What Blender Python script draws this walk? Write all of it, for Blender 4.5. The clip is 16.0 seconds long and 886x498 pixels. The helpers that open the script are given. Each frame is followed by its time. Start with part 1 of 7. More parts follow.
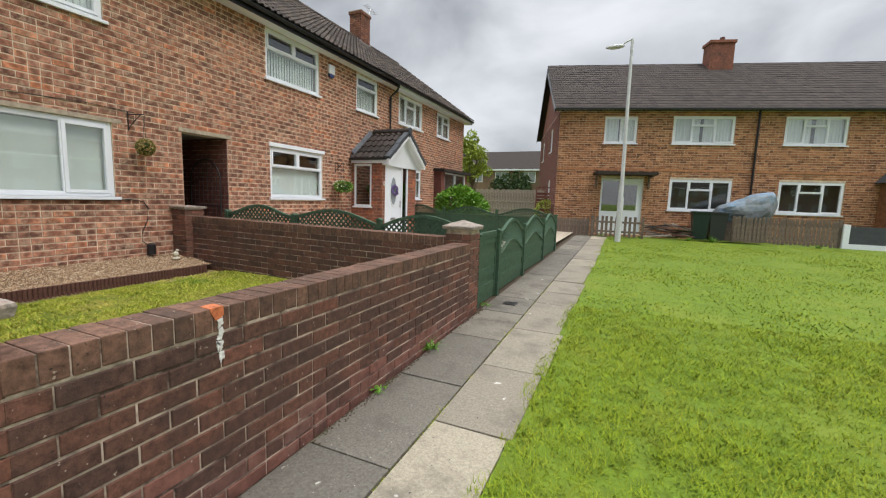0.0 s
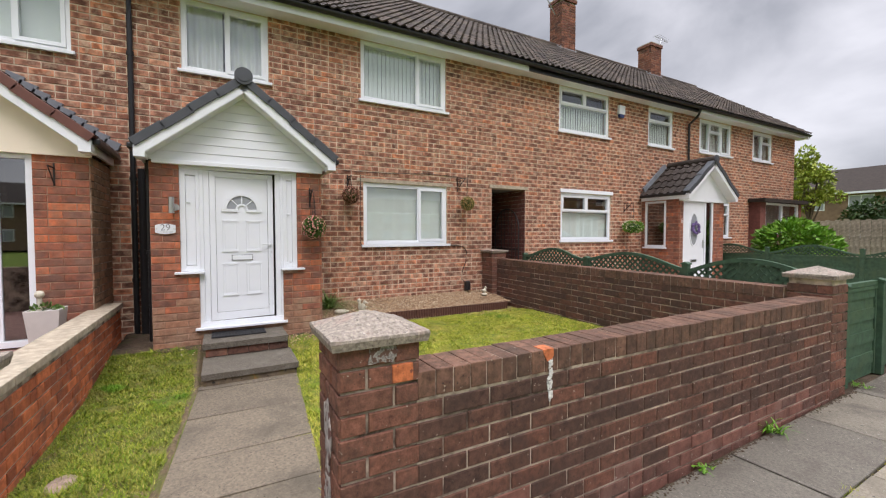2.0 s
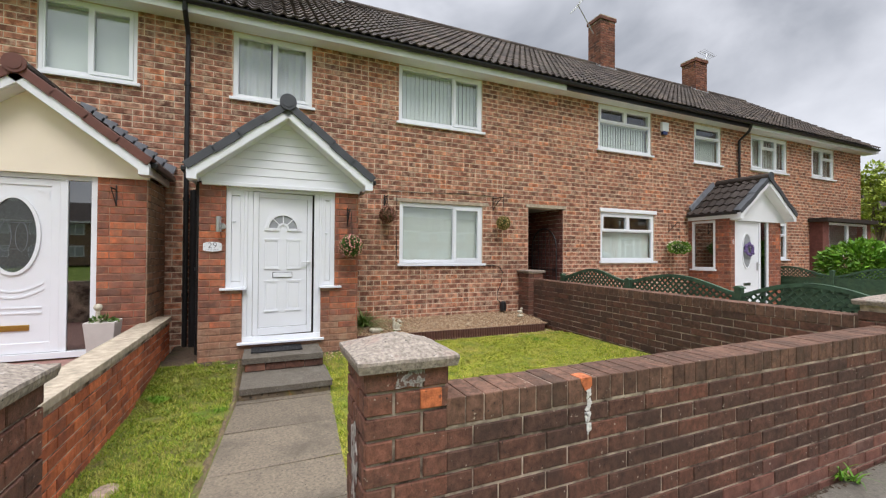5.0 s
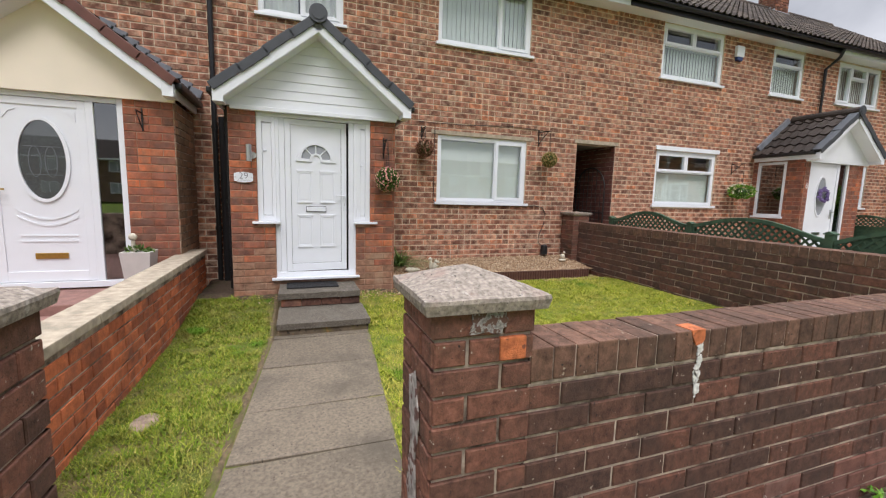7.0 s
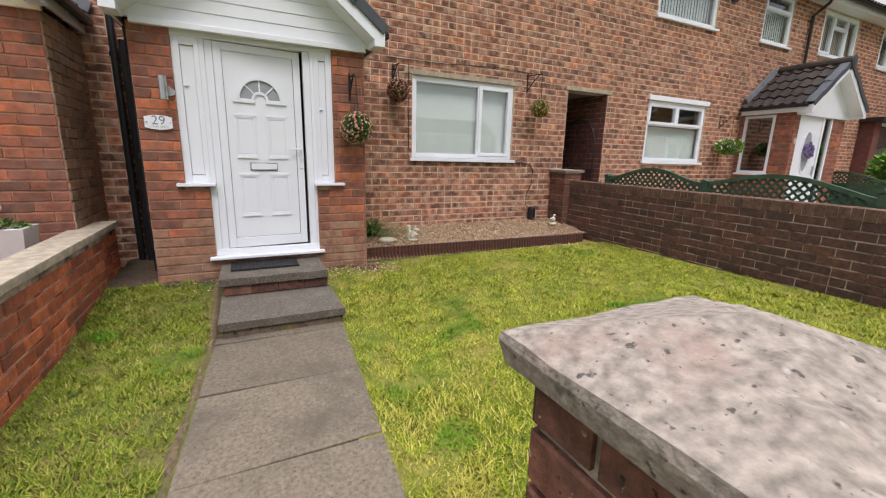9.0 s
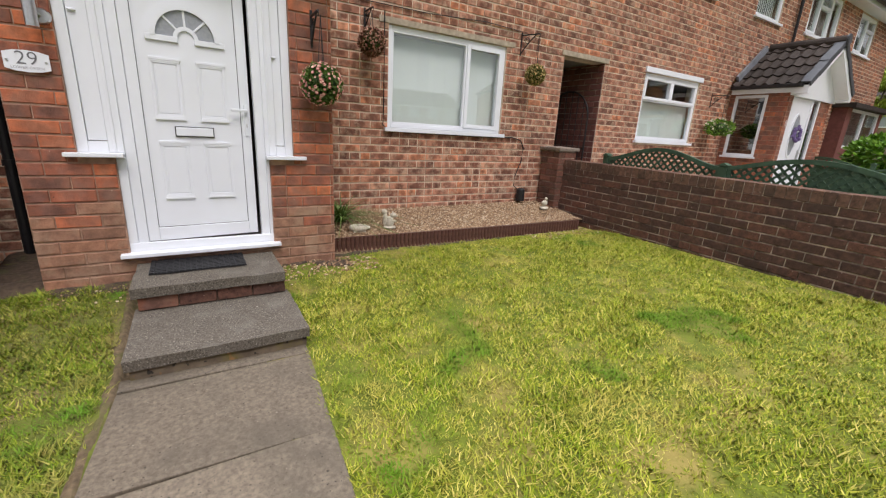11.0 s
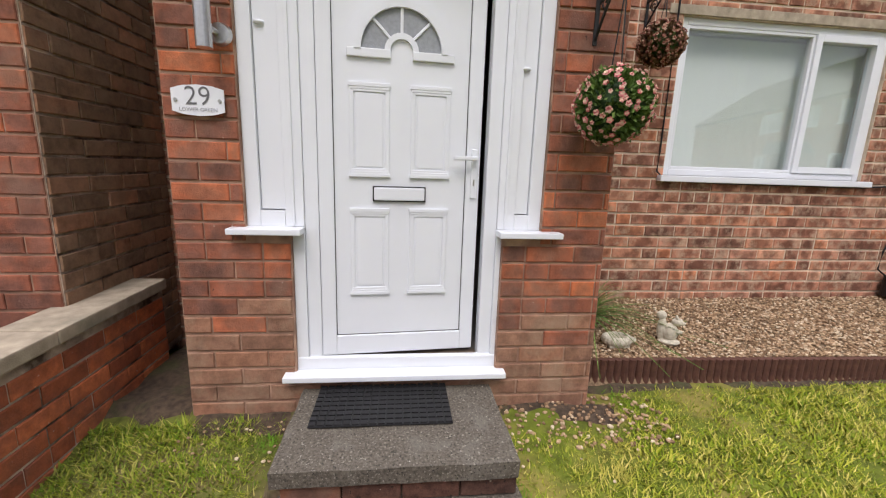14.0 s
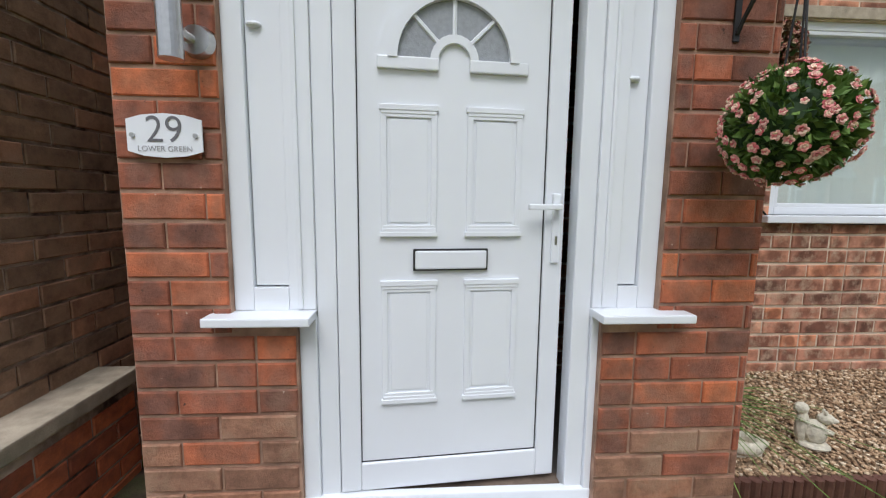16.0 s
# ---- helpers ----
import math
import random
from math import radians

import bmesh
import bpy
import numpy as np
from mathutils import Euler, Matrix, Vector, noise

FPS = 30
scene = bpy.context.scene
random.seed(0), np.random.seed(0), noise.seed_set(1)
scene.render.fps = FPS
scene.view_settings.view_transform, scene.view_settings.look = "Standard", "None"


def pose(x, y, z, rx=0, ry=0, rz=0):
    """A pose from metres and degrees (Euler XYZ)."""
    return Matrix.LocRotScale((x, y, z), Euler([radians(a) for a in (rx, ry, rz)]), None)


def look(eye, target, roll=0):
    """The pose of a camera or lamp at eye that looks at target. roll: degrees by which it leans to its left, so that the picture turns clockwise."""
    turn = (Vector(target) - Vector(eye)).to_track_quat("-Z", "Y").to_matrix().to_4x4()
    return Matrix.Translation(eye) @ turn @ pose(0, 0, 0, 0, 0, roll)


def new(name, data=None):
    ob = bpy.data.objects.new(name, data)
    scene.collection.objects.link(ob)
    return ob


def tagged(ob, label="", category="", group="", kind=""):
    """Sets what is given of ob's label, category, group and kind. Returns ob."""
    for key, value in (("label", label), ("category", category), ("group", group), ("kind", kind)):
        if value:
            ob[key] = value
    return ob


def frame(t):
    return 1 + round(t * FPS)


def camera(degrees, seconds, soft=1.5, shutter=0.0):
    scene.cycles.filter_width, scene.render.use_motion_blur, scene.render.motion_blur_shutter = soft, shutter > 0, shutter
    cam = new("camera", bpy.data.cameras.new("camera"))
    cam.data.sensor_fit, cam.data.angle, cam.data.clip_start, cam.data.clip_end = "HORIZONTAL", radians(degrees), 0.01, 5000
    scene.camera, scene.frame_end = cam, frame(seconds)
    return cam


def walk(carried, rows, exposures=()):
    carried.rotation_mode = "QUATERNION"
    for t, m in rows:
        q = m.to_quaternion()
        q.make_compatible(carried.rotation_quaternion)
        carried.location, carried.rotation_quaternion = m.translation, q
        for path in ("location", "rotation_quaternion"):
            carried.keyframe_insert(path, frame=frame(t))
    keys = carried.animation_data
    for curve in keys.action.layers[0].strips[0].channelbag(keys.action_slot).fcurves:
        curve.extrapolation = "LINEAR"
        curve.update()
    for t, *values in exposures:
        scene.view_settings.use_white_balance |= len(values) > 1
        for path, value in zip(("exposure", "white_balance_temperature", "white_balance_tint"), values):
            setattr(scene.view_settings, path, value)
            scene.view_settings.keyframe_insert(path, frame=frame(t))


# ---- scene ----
cam = camera(94.7, 16.0, soft=1.2)
PATH = [
    (0, (0.019, 0.016, 1.397), (-0.717, 1.687, 1.173), 1.8),
    (0.5, (-0.118, -0.035, 1.374), (-1.226, 1.418, 1.161), 1.6),
    (1, (-0.144, -0.113, 1.397), (-1.518, 1.094, 1.202), 1.1),
    (1.5, (-0.150, -0.147, 1.414), (-1.682, 0.862, 1.272), 0.5),
    (2, (-0.139, -0.163, 1.441), (-1.753, 0.718, 1.378), -0.1),
    (2.5, (-0.136, -0.169, 1.467), (-1.784, 0.649, 1.492), -0.7),
    (3, (-0.120, -0.151, 1.487), (-1.775, 0.646, 1.592), -1.3),
    (3.2, (-0.113, -0.147, 1.494), (-1.768, 0.645, 1.624), -1.5),
    (5.3, (-0.167, -0.113, 1.426), (-1.863, 0.600, 1.399), 1),
    (5.5, (-0.167, -0.107, 1.409), (-1.869, 0.591, 1.343), 1.4),
    (6, (-0.256, -0.110, 1.384), (-1.968, 0.547, 1.237), 1.9),
    (6.5, (-0.424, -0.155, 1.369), (-2.142, 0.473, 1.170), 1.9),
    (7, (-0.600, -0.140, 1.333), (-2.319, 0.476, 1.105), 1.5),
    (7.5, (-0.845, -0.082, 1.316), (-2.559, 0.536, 1.058), 1.3),
    (8, (-1.110, -0.087, 1.313), (-2.809, 0.554, 1.012), 1.1),
    (8.5, (-1.366, -0.129, 1.308), (-3.032, 0.567, 0.955), 1.2),
    (9, (-1.635, -0.109, 1.270), (-3.249, 0.680, 0.871), 1.4),
    (9.2, (-1.724, -0.113, 1.262), (-3.307, 0.727, 0.845), 1.5),
    (11.3, (-2.708, 0.068, 1.226), (-4.213, 1.000, 0.722), 3.2),
    (11.5, (-2.844, 0.073, 1.218), (-4.377, 0.955, 0.713), 3.5),
    (12, (-3.134, 0.121, 1.234), (-4.750, 0.842, 0.730), 3.7),
    (12.5, (-3.442, 0.169, 1.248), (-5.115, 0.742, 0.743), 4),
    (13, (-3.727, 0.198, 1.260), (-5.452, 0.618, 0.777), 3.5),
    (13.5, (-4.001, 0.145, 1.286), (-5.763, 0.440, 0.847), 2.8),
    (14, (-4.246, 0.097, 1.287), (-6.038, 0.294, 0.919), 1.9),
    (14.5, (-4.470, 0.049, 1.322), (-6.279, 0.192, 1.018), 1.3),
    (15, (-4.681, 0.007, 1.319), (-6.501, 0.117, 1.072), 0.7),
    (15.5, (-4.819, -0.029, 1.328), (-6.643, 0.077, 1.113), 0.5),
    (16, (-4.883, -0.017, 1.351), (-6.706, 0.098, 1.123), 0.6),
]

walk(cam, [(t, look(eye, target, roll)) for t, eye, target, roll in PATH],
     exposures=[(0, 0.38, 6480, 13), (2, 0.48, 6460, 19), (5, 0.48, 6400, 16), (9, 0.40, 6480, 19), (11, 0.42, 6560, 19), (14, 0.42, 6560, 20), (16, 0.34, 6120, 14)])

# ---- overcast sky and a wide, weak sun ----
world = bpy.data.worlds.new("world")
scene.world = world
world.use_nodes = True
wn, wl = world.node_tree.nodes, world.node_tree.links
wn.clear()
w_out = wn.new("ShaderNodeOutputWorld")
w_bg = wn.new("ShaderNodeBackground")
w_sky = wn.new("ShaderNodeTexSky")
w_sky.sky_type = "NISHITA"
w_sky.sun_disc = False
w_sky.sun_elevation = radians(52)
w_sky.sun_rotation = radians(100)
w_co = wn.new("ShaderNodeTexCoord")
w_map = wn.new("ShaderNodeMapping")
w_map.inputs["Scale"].default_value = (1.0, 1.0, 1.9)
w_noise = wn.new("ShaderNodeTexNoise")
w_noise.inputs["Scale"].default_value = 2.3
w_noise.inputs["Detail"].default_value = 6
w_noise.inputs["Roughness"].default_value = 0.48
w_noise.inputs["Distortion"].default_value = 0.35
w_ramp = wn.new("ShaderNodeValToRGB")
w_ramp.color_ramp.elements[0].position, w_ramp.color_ramp.elements[0].color = 0.34, (3.7, 4.0, 4.25, 1)
w_ramp.color_ramp.elements[1].position, w_ramp.color_ramp.elements[1].color = 0.66, (9.3, 9.7, 9.9, 1)
w_mix = wn.new("ShaderNodeMixRGB")
w_mix.inputs["Fac"].default_value = 0.92
wl.new(w_co.outputs["Generated"], w_map.inputs["Vector"])
wl.new(w_map.outputs["Vector"], w_noise.inputs["Vector"])
wl.new(w_noise.outputs["Fac"], w_ramp.inputs["Fac"])
wl.new(w_sky.outputs["Color"], w_mix.inputs["Color1"])
# an overcast sky is far brighter overhead than at the horizon
w_sep = wn.new("ShaderNodeSeparateXYZ")
w_up = wn.new("ShaderNodeMapRange")
w_up.inputs["From Min"].default_value, w_up.inputs["From Max"].default_value = 0.0, 1.0
w_up.inputs["To Min"].default_value, w_up.inputs["To Max"].default_value = 0.62, 6.6
w_sq = wn.new("ShaderNodeMath")
w_sq.operation = "POWER"
w_sq.inputs[1].default_value = 6.0
w_grad = wn.new("ShaderNodeVectorMath")
w_grad.operation = "SCALE"
wl.new(w_co.outputs["Generated"], w_sep.inputs[0])
wl.new(w_sep.outputs["Z"], w_sq.inputs[0])
wl.new(w_sq.outputs[0], w_up.inputs["Value"])
wl.new(w_ramp.outputs["Color"], w_grad.inputs[0])
wl.new(w_up.outputs["Result"], w_grad.inputs["Scale"])
wl.new(w_grad.outputs[0], w_mix.inputs["Color2"])
wl.new(w_mix.outputs["Color"], w_bg.inputs["Color"])
w_bg.inputs["Strength"].default_value = 0.115
wl.new(w_bg.outputs["Background"], w_out.inputs["Surface"])
sun_data = bpy.data.lights.new("sun", "SUN")
sun_data.energy, sun_data.angle, sun_data.color = 1.3, radians(25), (1.0, 0.96, 0.9)
sun = new("sun", sun_data)
sun.matrix_world = look((12, 2, 16), (0, 4, 0))

# ---- material helpers ----
def mat(name, colour, rough=0.7, metal=0.0, spread=0.15, scale=18.0, bump=0.15, fine=160.0, second=None, second_scale=3.0, second_amount=0.5, spec=0.4, specks=None):
    """A surface with variation at two scales and a fine relief."""
    m = bpy.data.materials.new(name)
    m.use_nodes = True
    n, l = m.node_tree.nodes, m.node_tree.links
    b = n["Principled BSDF"]
    b.inputs["Roughness"].default_value, b.inputs["Metallic"].default_value = rough, metal
    b.inputs["Specular IOR Level"].default_value = spec
    co = n.new("ShaderNodeTexCoord")
    na = n.new("ShaderNodeTexNoise")
    na.inputs["Scale"].default_value, na.inputs["Detail"].default_value = scale, 5
    l.new(co.outputs["Object"], na.inputs["Vector"])
    ra = n.new("ShaderNodeValToRGB")
    lo = [c * (1 - spread) for c in colour]
    hi = [min(1, c * (1 + spread)) for c in colour]
    ra.color_ramp.elements[0].position, ra.color_ramp.elements[0].color = 0.3, (*lo, 1)
    ra.color_ramp.elements[1].position, ra.color_ramp.elements[1].color = 0.7, (*hi, 1)
    l.new(na.outputs["Fac"], ra.inputs["Fac"])
    col = ra.outputs["Color"]
    if second:
        nb = n.new("ShaderNodeTexNoise")
        nb.inputs["Scale"].default_value, nb.inputs["Detail"].default_value, nb.inputs["Roughness"].default_value = second_scale, 8, 0.65
        l.new(co.outputs["Object"], nb.inputs["Vector"])
        rb = n.new("ShaderNodeValToRGB")
        rb.color_ramp.elements[0].position, rb.color_ramp.elements[0].color = 0.62 - second_amount * 0.3, (0, 0, 0, 1)
        rb.color_ramp.elements[1].position, rb.color_ramp.elements[1].color = 0.80 - second_amount * 0.3, (1, 1, 1, 1)
        l.new(nb.outputs["Fac"], rb.inputs["Fac"])
        mx = n.new("ShaderNodeMixRGB")
        l.new(rb.outputs["Color"], mx.inputs["Fac"])
        l.new(col, mx.inputs["Color1"])
        mx.inputs["Color2"].default_value = (*second, 1)
        col = mx.outputs["Color"]
    for colour_s, scale_s, cut_s in specks or ():
        ns = n.new("ShaderNodeTexNoise")
        ns.inputs["Scale"].default_value, ns.inputs["Detail"].default_value = scale_s, 3
        l.new(co.outputs["Object"], ns.inputs["Vector"])
        rs_ = n.new("ShaderNodeValToRGB")
        rs_.color_ramp.elements[0].position, rs_.color_ramp.elements[0].color = cut_s, (0, 0, 0, 1)
        rs_.color_ramp.elements[1].position, rs_.color_ramp.elements[1].color = cut_s + 0.05, (1, 1, 1, 1)
        l.new(ns.outputs["Fac"], rs_.inputs["Fac"])
        ms = n.new("ShaderNodeMixRGB")
        l.new(rs_.outputs["Color"], ms.inputs["Fac"])
        l.new(col, ms.inputs["Color1"])
        ms.inputs["Color2"].default_value = (*colour_s, 1)
        col = ms.outputs["Color"]
    l.new(col, b.inputs["Base Color"])
    if bump:
        nf = n.new("ShaderNodeTexNoise")
        nf.inputs["Scale"].default_value, nf.inputs["Detail"].default_value = fine, 4
        l.new(co.outputs["Object"], nf.inputs["Vector"])
        bp = n.new("ShaderNodeBump")
        bp.inputs["Strength"].default_value, bp.inputs["Distance"].default_value = bump, 0.004
        l.new(nf.outputs["Fac"], bp.inputs["Height"])
        l.new(bp.outputs["Normal"], b.inputs["Normal"])
    return m


def piece_mat(name, stops, rough=0.85, grain=22.0, stain=None, stain_scale=1.2, stain_amount=0.45, bump=0.35, world_space=True, streak=0.35, specks=None, heart=None):
    """For bricks, slabs and tiles: each piece takes its own colour from the stops (position, rgb)."""
    m = bpy.data.materials.new(name)
    m.use_nodes = True
    n, l = m.node_tree.nodes, m.node_tree.links
    b = n["Principled BSDF"]
    b.inputs["Roughness"].default_value = rough
    b.inputs["Specular IOR Level"].default_value = 0.25
    oi, ge = n.new("ShaderNodeObjectInfo"), n.new("ShaderNodeNewGeometry")
    add = n.new("ShaderNodeMath")
    add.operation = "ADD"
    fr = n.new("ShaderNodeMath")
    fr.operation = "FRACT"
    l.new(oi.outputs["Random"], add.inputs[0])
    l.new(ge.outputs["Random Per Island"], add.inputs[1])
    l.new(add.outputs[0], fr.inputs[0])
    ra = n.new("ShaderNodeValToRGB")
    cr = ra.color_ramp
    while len(cr.elements) < len(stops):
        cr.elements.new(0.5)
    for e, (p, c) in zip(cr.elements, stops):
        e.position, e.color = p, (*c, 1)
    l.new(fr.outputs[0], ra.inputs["Fac"])
    na = n.new("ShaderNodeTexNoise")
    na.inputs["Scale"].default_value, na.inputs["Detail"].default_value, na.inputs["Roughness"].default_value = grain, 6, 0.7
    l.new(ge.outputs["Position"], na.inputs["Vector"])
    mul = n.new("ShaderNodeMixRGB")
    mul.blend_type = "MULTIPLY"
    mul.inputs["Fac"].default_value = 1
    rg = n.new("ShaderNodeValToRGB")
    rg.color_ramp.elements[0].position, rg.color_ramp.elements[0].color = 0.25, (1 - streak,) * 3 + (1,)
    rg.color_ramp.elements[1].position, rg.color_ramp.elements[1].color = 0.75, (1 + streak,) * 3 + (1,)
    l.new(na.outputs["Fac"], rg.inputs["Fac"])
    l.new(ra.outputs["Color"], mul.inputs["Color1"])
    l.new(rg.outputs["Color"], mul.inputs["Color2"])
    col = mul.outputs["Color"]
    if heart:
        # kiln marks: a burnt, uneven middle and paler ends on each brick
        uv, sx = n.new("ShaderNodeUVMap"), n.new("ShaderNodeSeparateXYZ")
        uv.uv_map = "brick_face"
        l.new(uv.outputs["UV"], sx.inputs[0])
        dist = None
        for axis, wide in (("X", 1.0), ("Y", 0.40)):
            off, sq, sc = (n.new("ShaderNodeMath") for _ in range(3))
            off.operation, sq.operation, sc.operation = "SUBTRACT", "MULTIPLY", "MULTIPLY"
            off.inputs[1].default_value, sc.inputs[1].default_value = 0.5, 4.0 * wide
            l.new(sx.outputs[axis], off.inputs[0])
            l.new(off.outputs[0], sq.inputs[0])
            l.new(off.outputs[0], sq.inputs[1])
            l.new(sq.outputs[0], sc.inputs[0])
            if dist is None:
                dist = sc
            else:
                tot = n.new("ShaderNodeMath")
                l.new(dist.outputs[0], tot.inputs[0])
                l.new(sc.outputs[0], tot.inputs[1])
                dist = tot
        nh = n.new("ShaderNodeTexNoise")
        nh.inputs["Scale"].default_value, nh.inputs["Detail"].default_value = 13.0, 5
        l.new(ge.outputs["Position"], nh.inputs["Vector"])
        sh, sc2, tot2 = n.new("ShaderNodeMath"), n.new("ShaderNodeMath"), n.new("ShaderNodeMath")
        sh.operation, sc2.operation = "SUBTRACT", "MULTIPLY"
        sh.inputs[1].default_value, sc2.inputs[1].default_value = 0.5, 3.4
        l.new(nh.outputs["Fac"], sh.inputs[0])
        l.new(sh.outputs[0], sc2.inputs[0])
        l.new(dist.outputs[0], tot2.inputs[0])
        l.new(sc2.outputs[0], tot2.inputs[1])
        rh = n.new("ShaderNodeValToRGB")
        dark, pale = heart
        rh.color_ramp.elements[0].position, rh.color_ramp.elements[0].color = 0.12, (*dark, 1)
        rh.color_ramp.elements[1].position, rh.color_ramp.elements[1].color = 0.95, (*pale, 1)
        l.new(tot2.outputs[0], rh.inputs["Fac"])
        mh = n.new("ShaderNodeMixRGB")
        mh.blend_type = "MULTIPLY"
        mh.inputs["Fac"].default_value = 1
        l.new(col, mh.inputs["Color1"])
        l.new(rh.outputs["Color"], mh.inputs["Color2"])
        col = mh.outputs["Color"]
    if stain:
        nb = n.new("ShaderNodeTexNoise")
        nb.inputs["Scale"].default_value, nb.inputs["Detail"].default_value, nb.inputs["Roughness"].default_value = stain_scale, 9, 0.68
        l.new(ge.outputs["Position"], nb.inputs["Vector"])
        rb = n.new("ShaderNodeValToRGB")
        rb.color_ramp.elements[0].position, rb.color_ramp.elements[0].color = 0.66 - stain_amount * 0.4, (0, 0, 0, 1)
        rb.color_ramp.elements[1].position, rb.color_ramp.elements[1].color = 0.86 - stain_amount * 0.4, (0.85,) * 3 + (1,)
        l.new(nb.outputs["Fac"], rb.inputs["Fac"])
        mx = n.new("ShaderNodeMixRGB")
        l.new(rb.outputs["Color"], mx.inputs["Fac"])
        l.new(col, mx.inputs["Color1"])
        mx.inputs["Color2"].default_value = (*stain, 1)
        col = mx.outputs["Color"]
    for colour_s, scale_s, cut_s in specks or ():
        ns = n.new("ShaderNodeTexNoise")
        ns.inputs["Scale"].default_value, ns.inputs["Detail"].default_value = scale_s, 3
        l.new(ge.outputs["Position"], ns.inputs["Vector"])
        rs_ = n.new("ShaderNodeValToRGB")
        rs_.color_ramp.elements[0].position, rs_.color_ramp.elements[0].color = cut_s, (0, 0, 0, 1)
        rs_.color_ramp.elements[1].position, rs_.color_ramp.elements[1].color = cut_s + 0.05, (1, 1, 1, 1)
        l.new(ns.outputs["Fac"], rs_.inputs["Fac"])
        ms = n.new("ShaderNodeMixRGB")
        l.new(rs_.outputs["Color"], ms.inputs["Fac"])
        l.new(col, ms.inputs["Color1"])
        ms.inputs["Color2"].default_value = (*colour_s, 1)
        col = ms.outputs["Color"]
    l.new(col, b.inputs["Base Color"])
    nf = n.new("ShaderNodeTexNoise")
    nf.inputs["Scale"].default_value, nf.inputs["Detail"].default_value, nf.inputs["Roughness"].default_value = 90, 6, 0.7
    l.new(ge.outputs["Position"], nf.inputs["Vector"])
    bp = n.new("ShaderNodeBump")
    bp.inputs["Strength"].default_value, bp.inputs["Distance"].default_value = bump, 0.006
    l.new(nf.outputs["Fac"], bp.inputs["Height"])
    l.new(bp.outputs["Normal"], b.inputs["Normal"])
    return m


def glass_mat(name, tint=(0.93, 0.96, 0.96), boost=0.0):
    m = bpy.data.materials.new(name)
    m.use_nodes = True
    n, l = m.node_tree.nodes, m.node_tree.links
    n.clear()
    o = n.new("ShaderNodeOutputMaterial")
    tr, gl, mx, fr = n.new("ShaderNodeBsdfTransparent"), n.new("ShaderNodeBsdfGlossy"), n.new("ShaderNodeMixShader"), n.new("ShaderNodeLayerWeight")
    tr.inputs["Color"].default_value = (*tint, 1)
    gl.inputs["Roughness"].default_value = 0.02
    fr.inputs["Blend"].default_value = 0.5
    pw, sc = n.new("ShaderNodeMath"), n.new("ShaderNodeMath")
    pw.operation, sc.operation = "POWER", "MULTIPLY"
    pw.inputs[1].default_value, sc.inputs[1].default_value = 5.0, 0.9
    l.new(fr.outputs["Facing"], pw.inputs[0])
    l.new(pw.outputs[0], sc.inputs[0])
    ad = n.new("ShaderNodeMath")
    ad.operation = "ADD"
    ad.use_clamp = True
    ad.inputs[1].default_value = boost
    l.new(sc.outputs[0], ad.inputs[0])
    l.new(ad.outputs[0], mx.inputs["Fac"])
    l.new(tr.outputs[0], mx.inputs[1])
    l.new(gl.outputs[0], mx.inputs[2])
    l.new(mx.outputs[0], o.inputs["Surface"])
    return m


BRICK_HOUSE = piece_mat("house_brick", [(0.0, (0.20, 0.098, 0.066)), (0.3, (0.28, 0.126, 0.081)), (0.6, (0.355, 0.163, 0.102)), (0.8, (0.385, 0.192, 0.126)), (0.92, (0.47, 0.182, 0.09)), (1.0, (0.46, 0.265, 0.175))], grain=9, stain=(0.51, 0.37, 0.258), stain_scale=11.0, stain_amount=0.40, streak=0.5, bump=0.5, heart=((0.60, 0.56, 0.55), (1.28, 1.28, 1.28)))
BRICK_PORCH = piece_mat("porch_brick", [(0.0, (0.165, 0.082, 0.058)), (0.4, (0.235, 0.098, 0.066)), (0.75, (0.275, 0.108, 0.068)), (0.9, (0.36, 0.132, 0.07)), (1.0, (0.44, 0.155, 0.075))], grain=10, stain=(0.26, 0.15, 0.105), stain_scale=3.4, stain_amount=0.36, streak=0.5, bump=0.8, specks=(((0.46, 0.34, 0.27), 52, 0.74), ((0.08, 0.04, 0.03), 60, 0.71)), heart=((0.92, 0.96, 1.0), (1.24, 1.04, 0.92)))
BRICK_PORCH_LOW = piece_mat("damp_pale_porch_brick", [(0.0, (0.22, 0.115, 0.075)), (0.5, (0.29, 0.155, 0.10)), (1.0, (0.34, 0.165, 0.10))], grain=14, stain=(0.36, 0.25, 0.17), stain_scale=4.0, stain_amount=0.42, streak=0.5, bump=0.7)
BRICK_WALL = piece_mat("garden_wall_brick", [(0.0, (0.075, 0.042, 0.032)), (0.5, (0.10, 0.050, 0.036)), (0.85, (0.125, 0.058, 0.040)), (1.0, (0.15, 0.064, 0.043))], grain=26, stain=(0.054, 0.034, 0.027), stain_scale=3.0, stain_amount=0.44, streak=0.7, bump=0.7, specks=(((0.42, 0.35, 0.28), 46, 0.70), ((0.03, 0.022, 0.018), 70, 0.66)))
BRICK_PIER = piece_mat("pier_brick", [(0.0, (0.10, 0.052, 0.037)), (0.5, (0.155, 0.07, 0.048)), (1.0, (0.20, 0.084, 0.055))], grain=26, stain=(0.07, 0.045, 0.034), stain_scale=4.0, stain_amount=0.44, streak=0.7, bump=0.7, specks=(((0.42, 0.37, 0.30), 44, 0.70), ((0.035, 0.026, 0.02), 60, 0.68)))
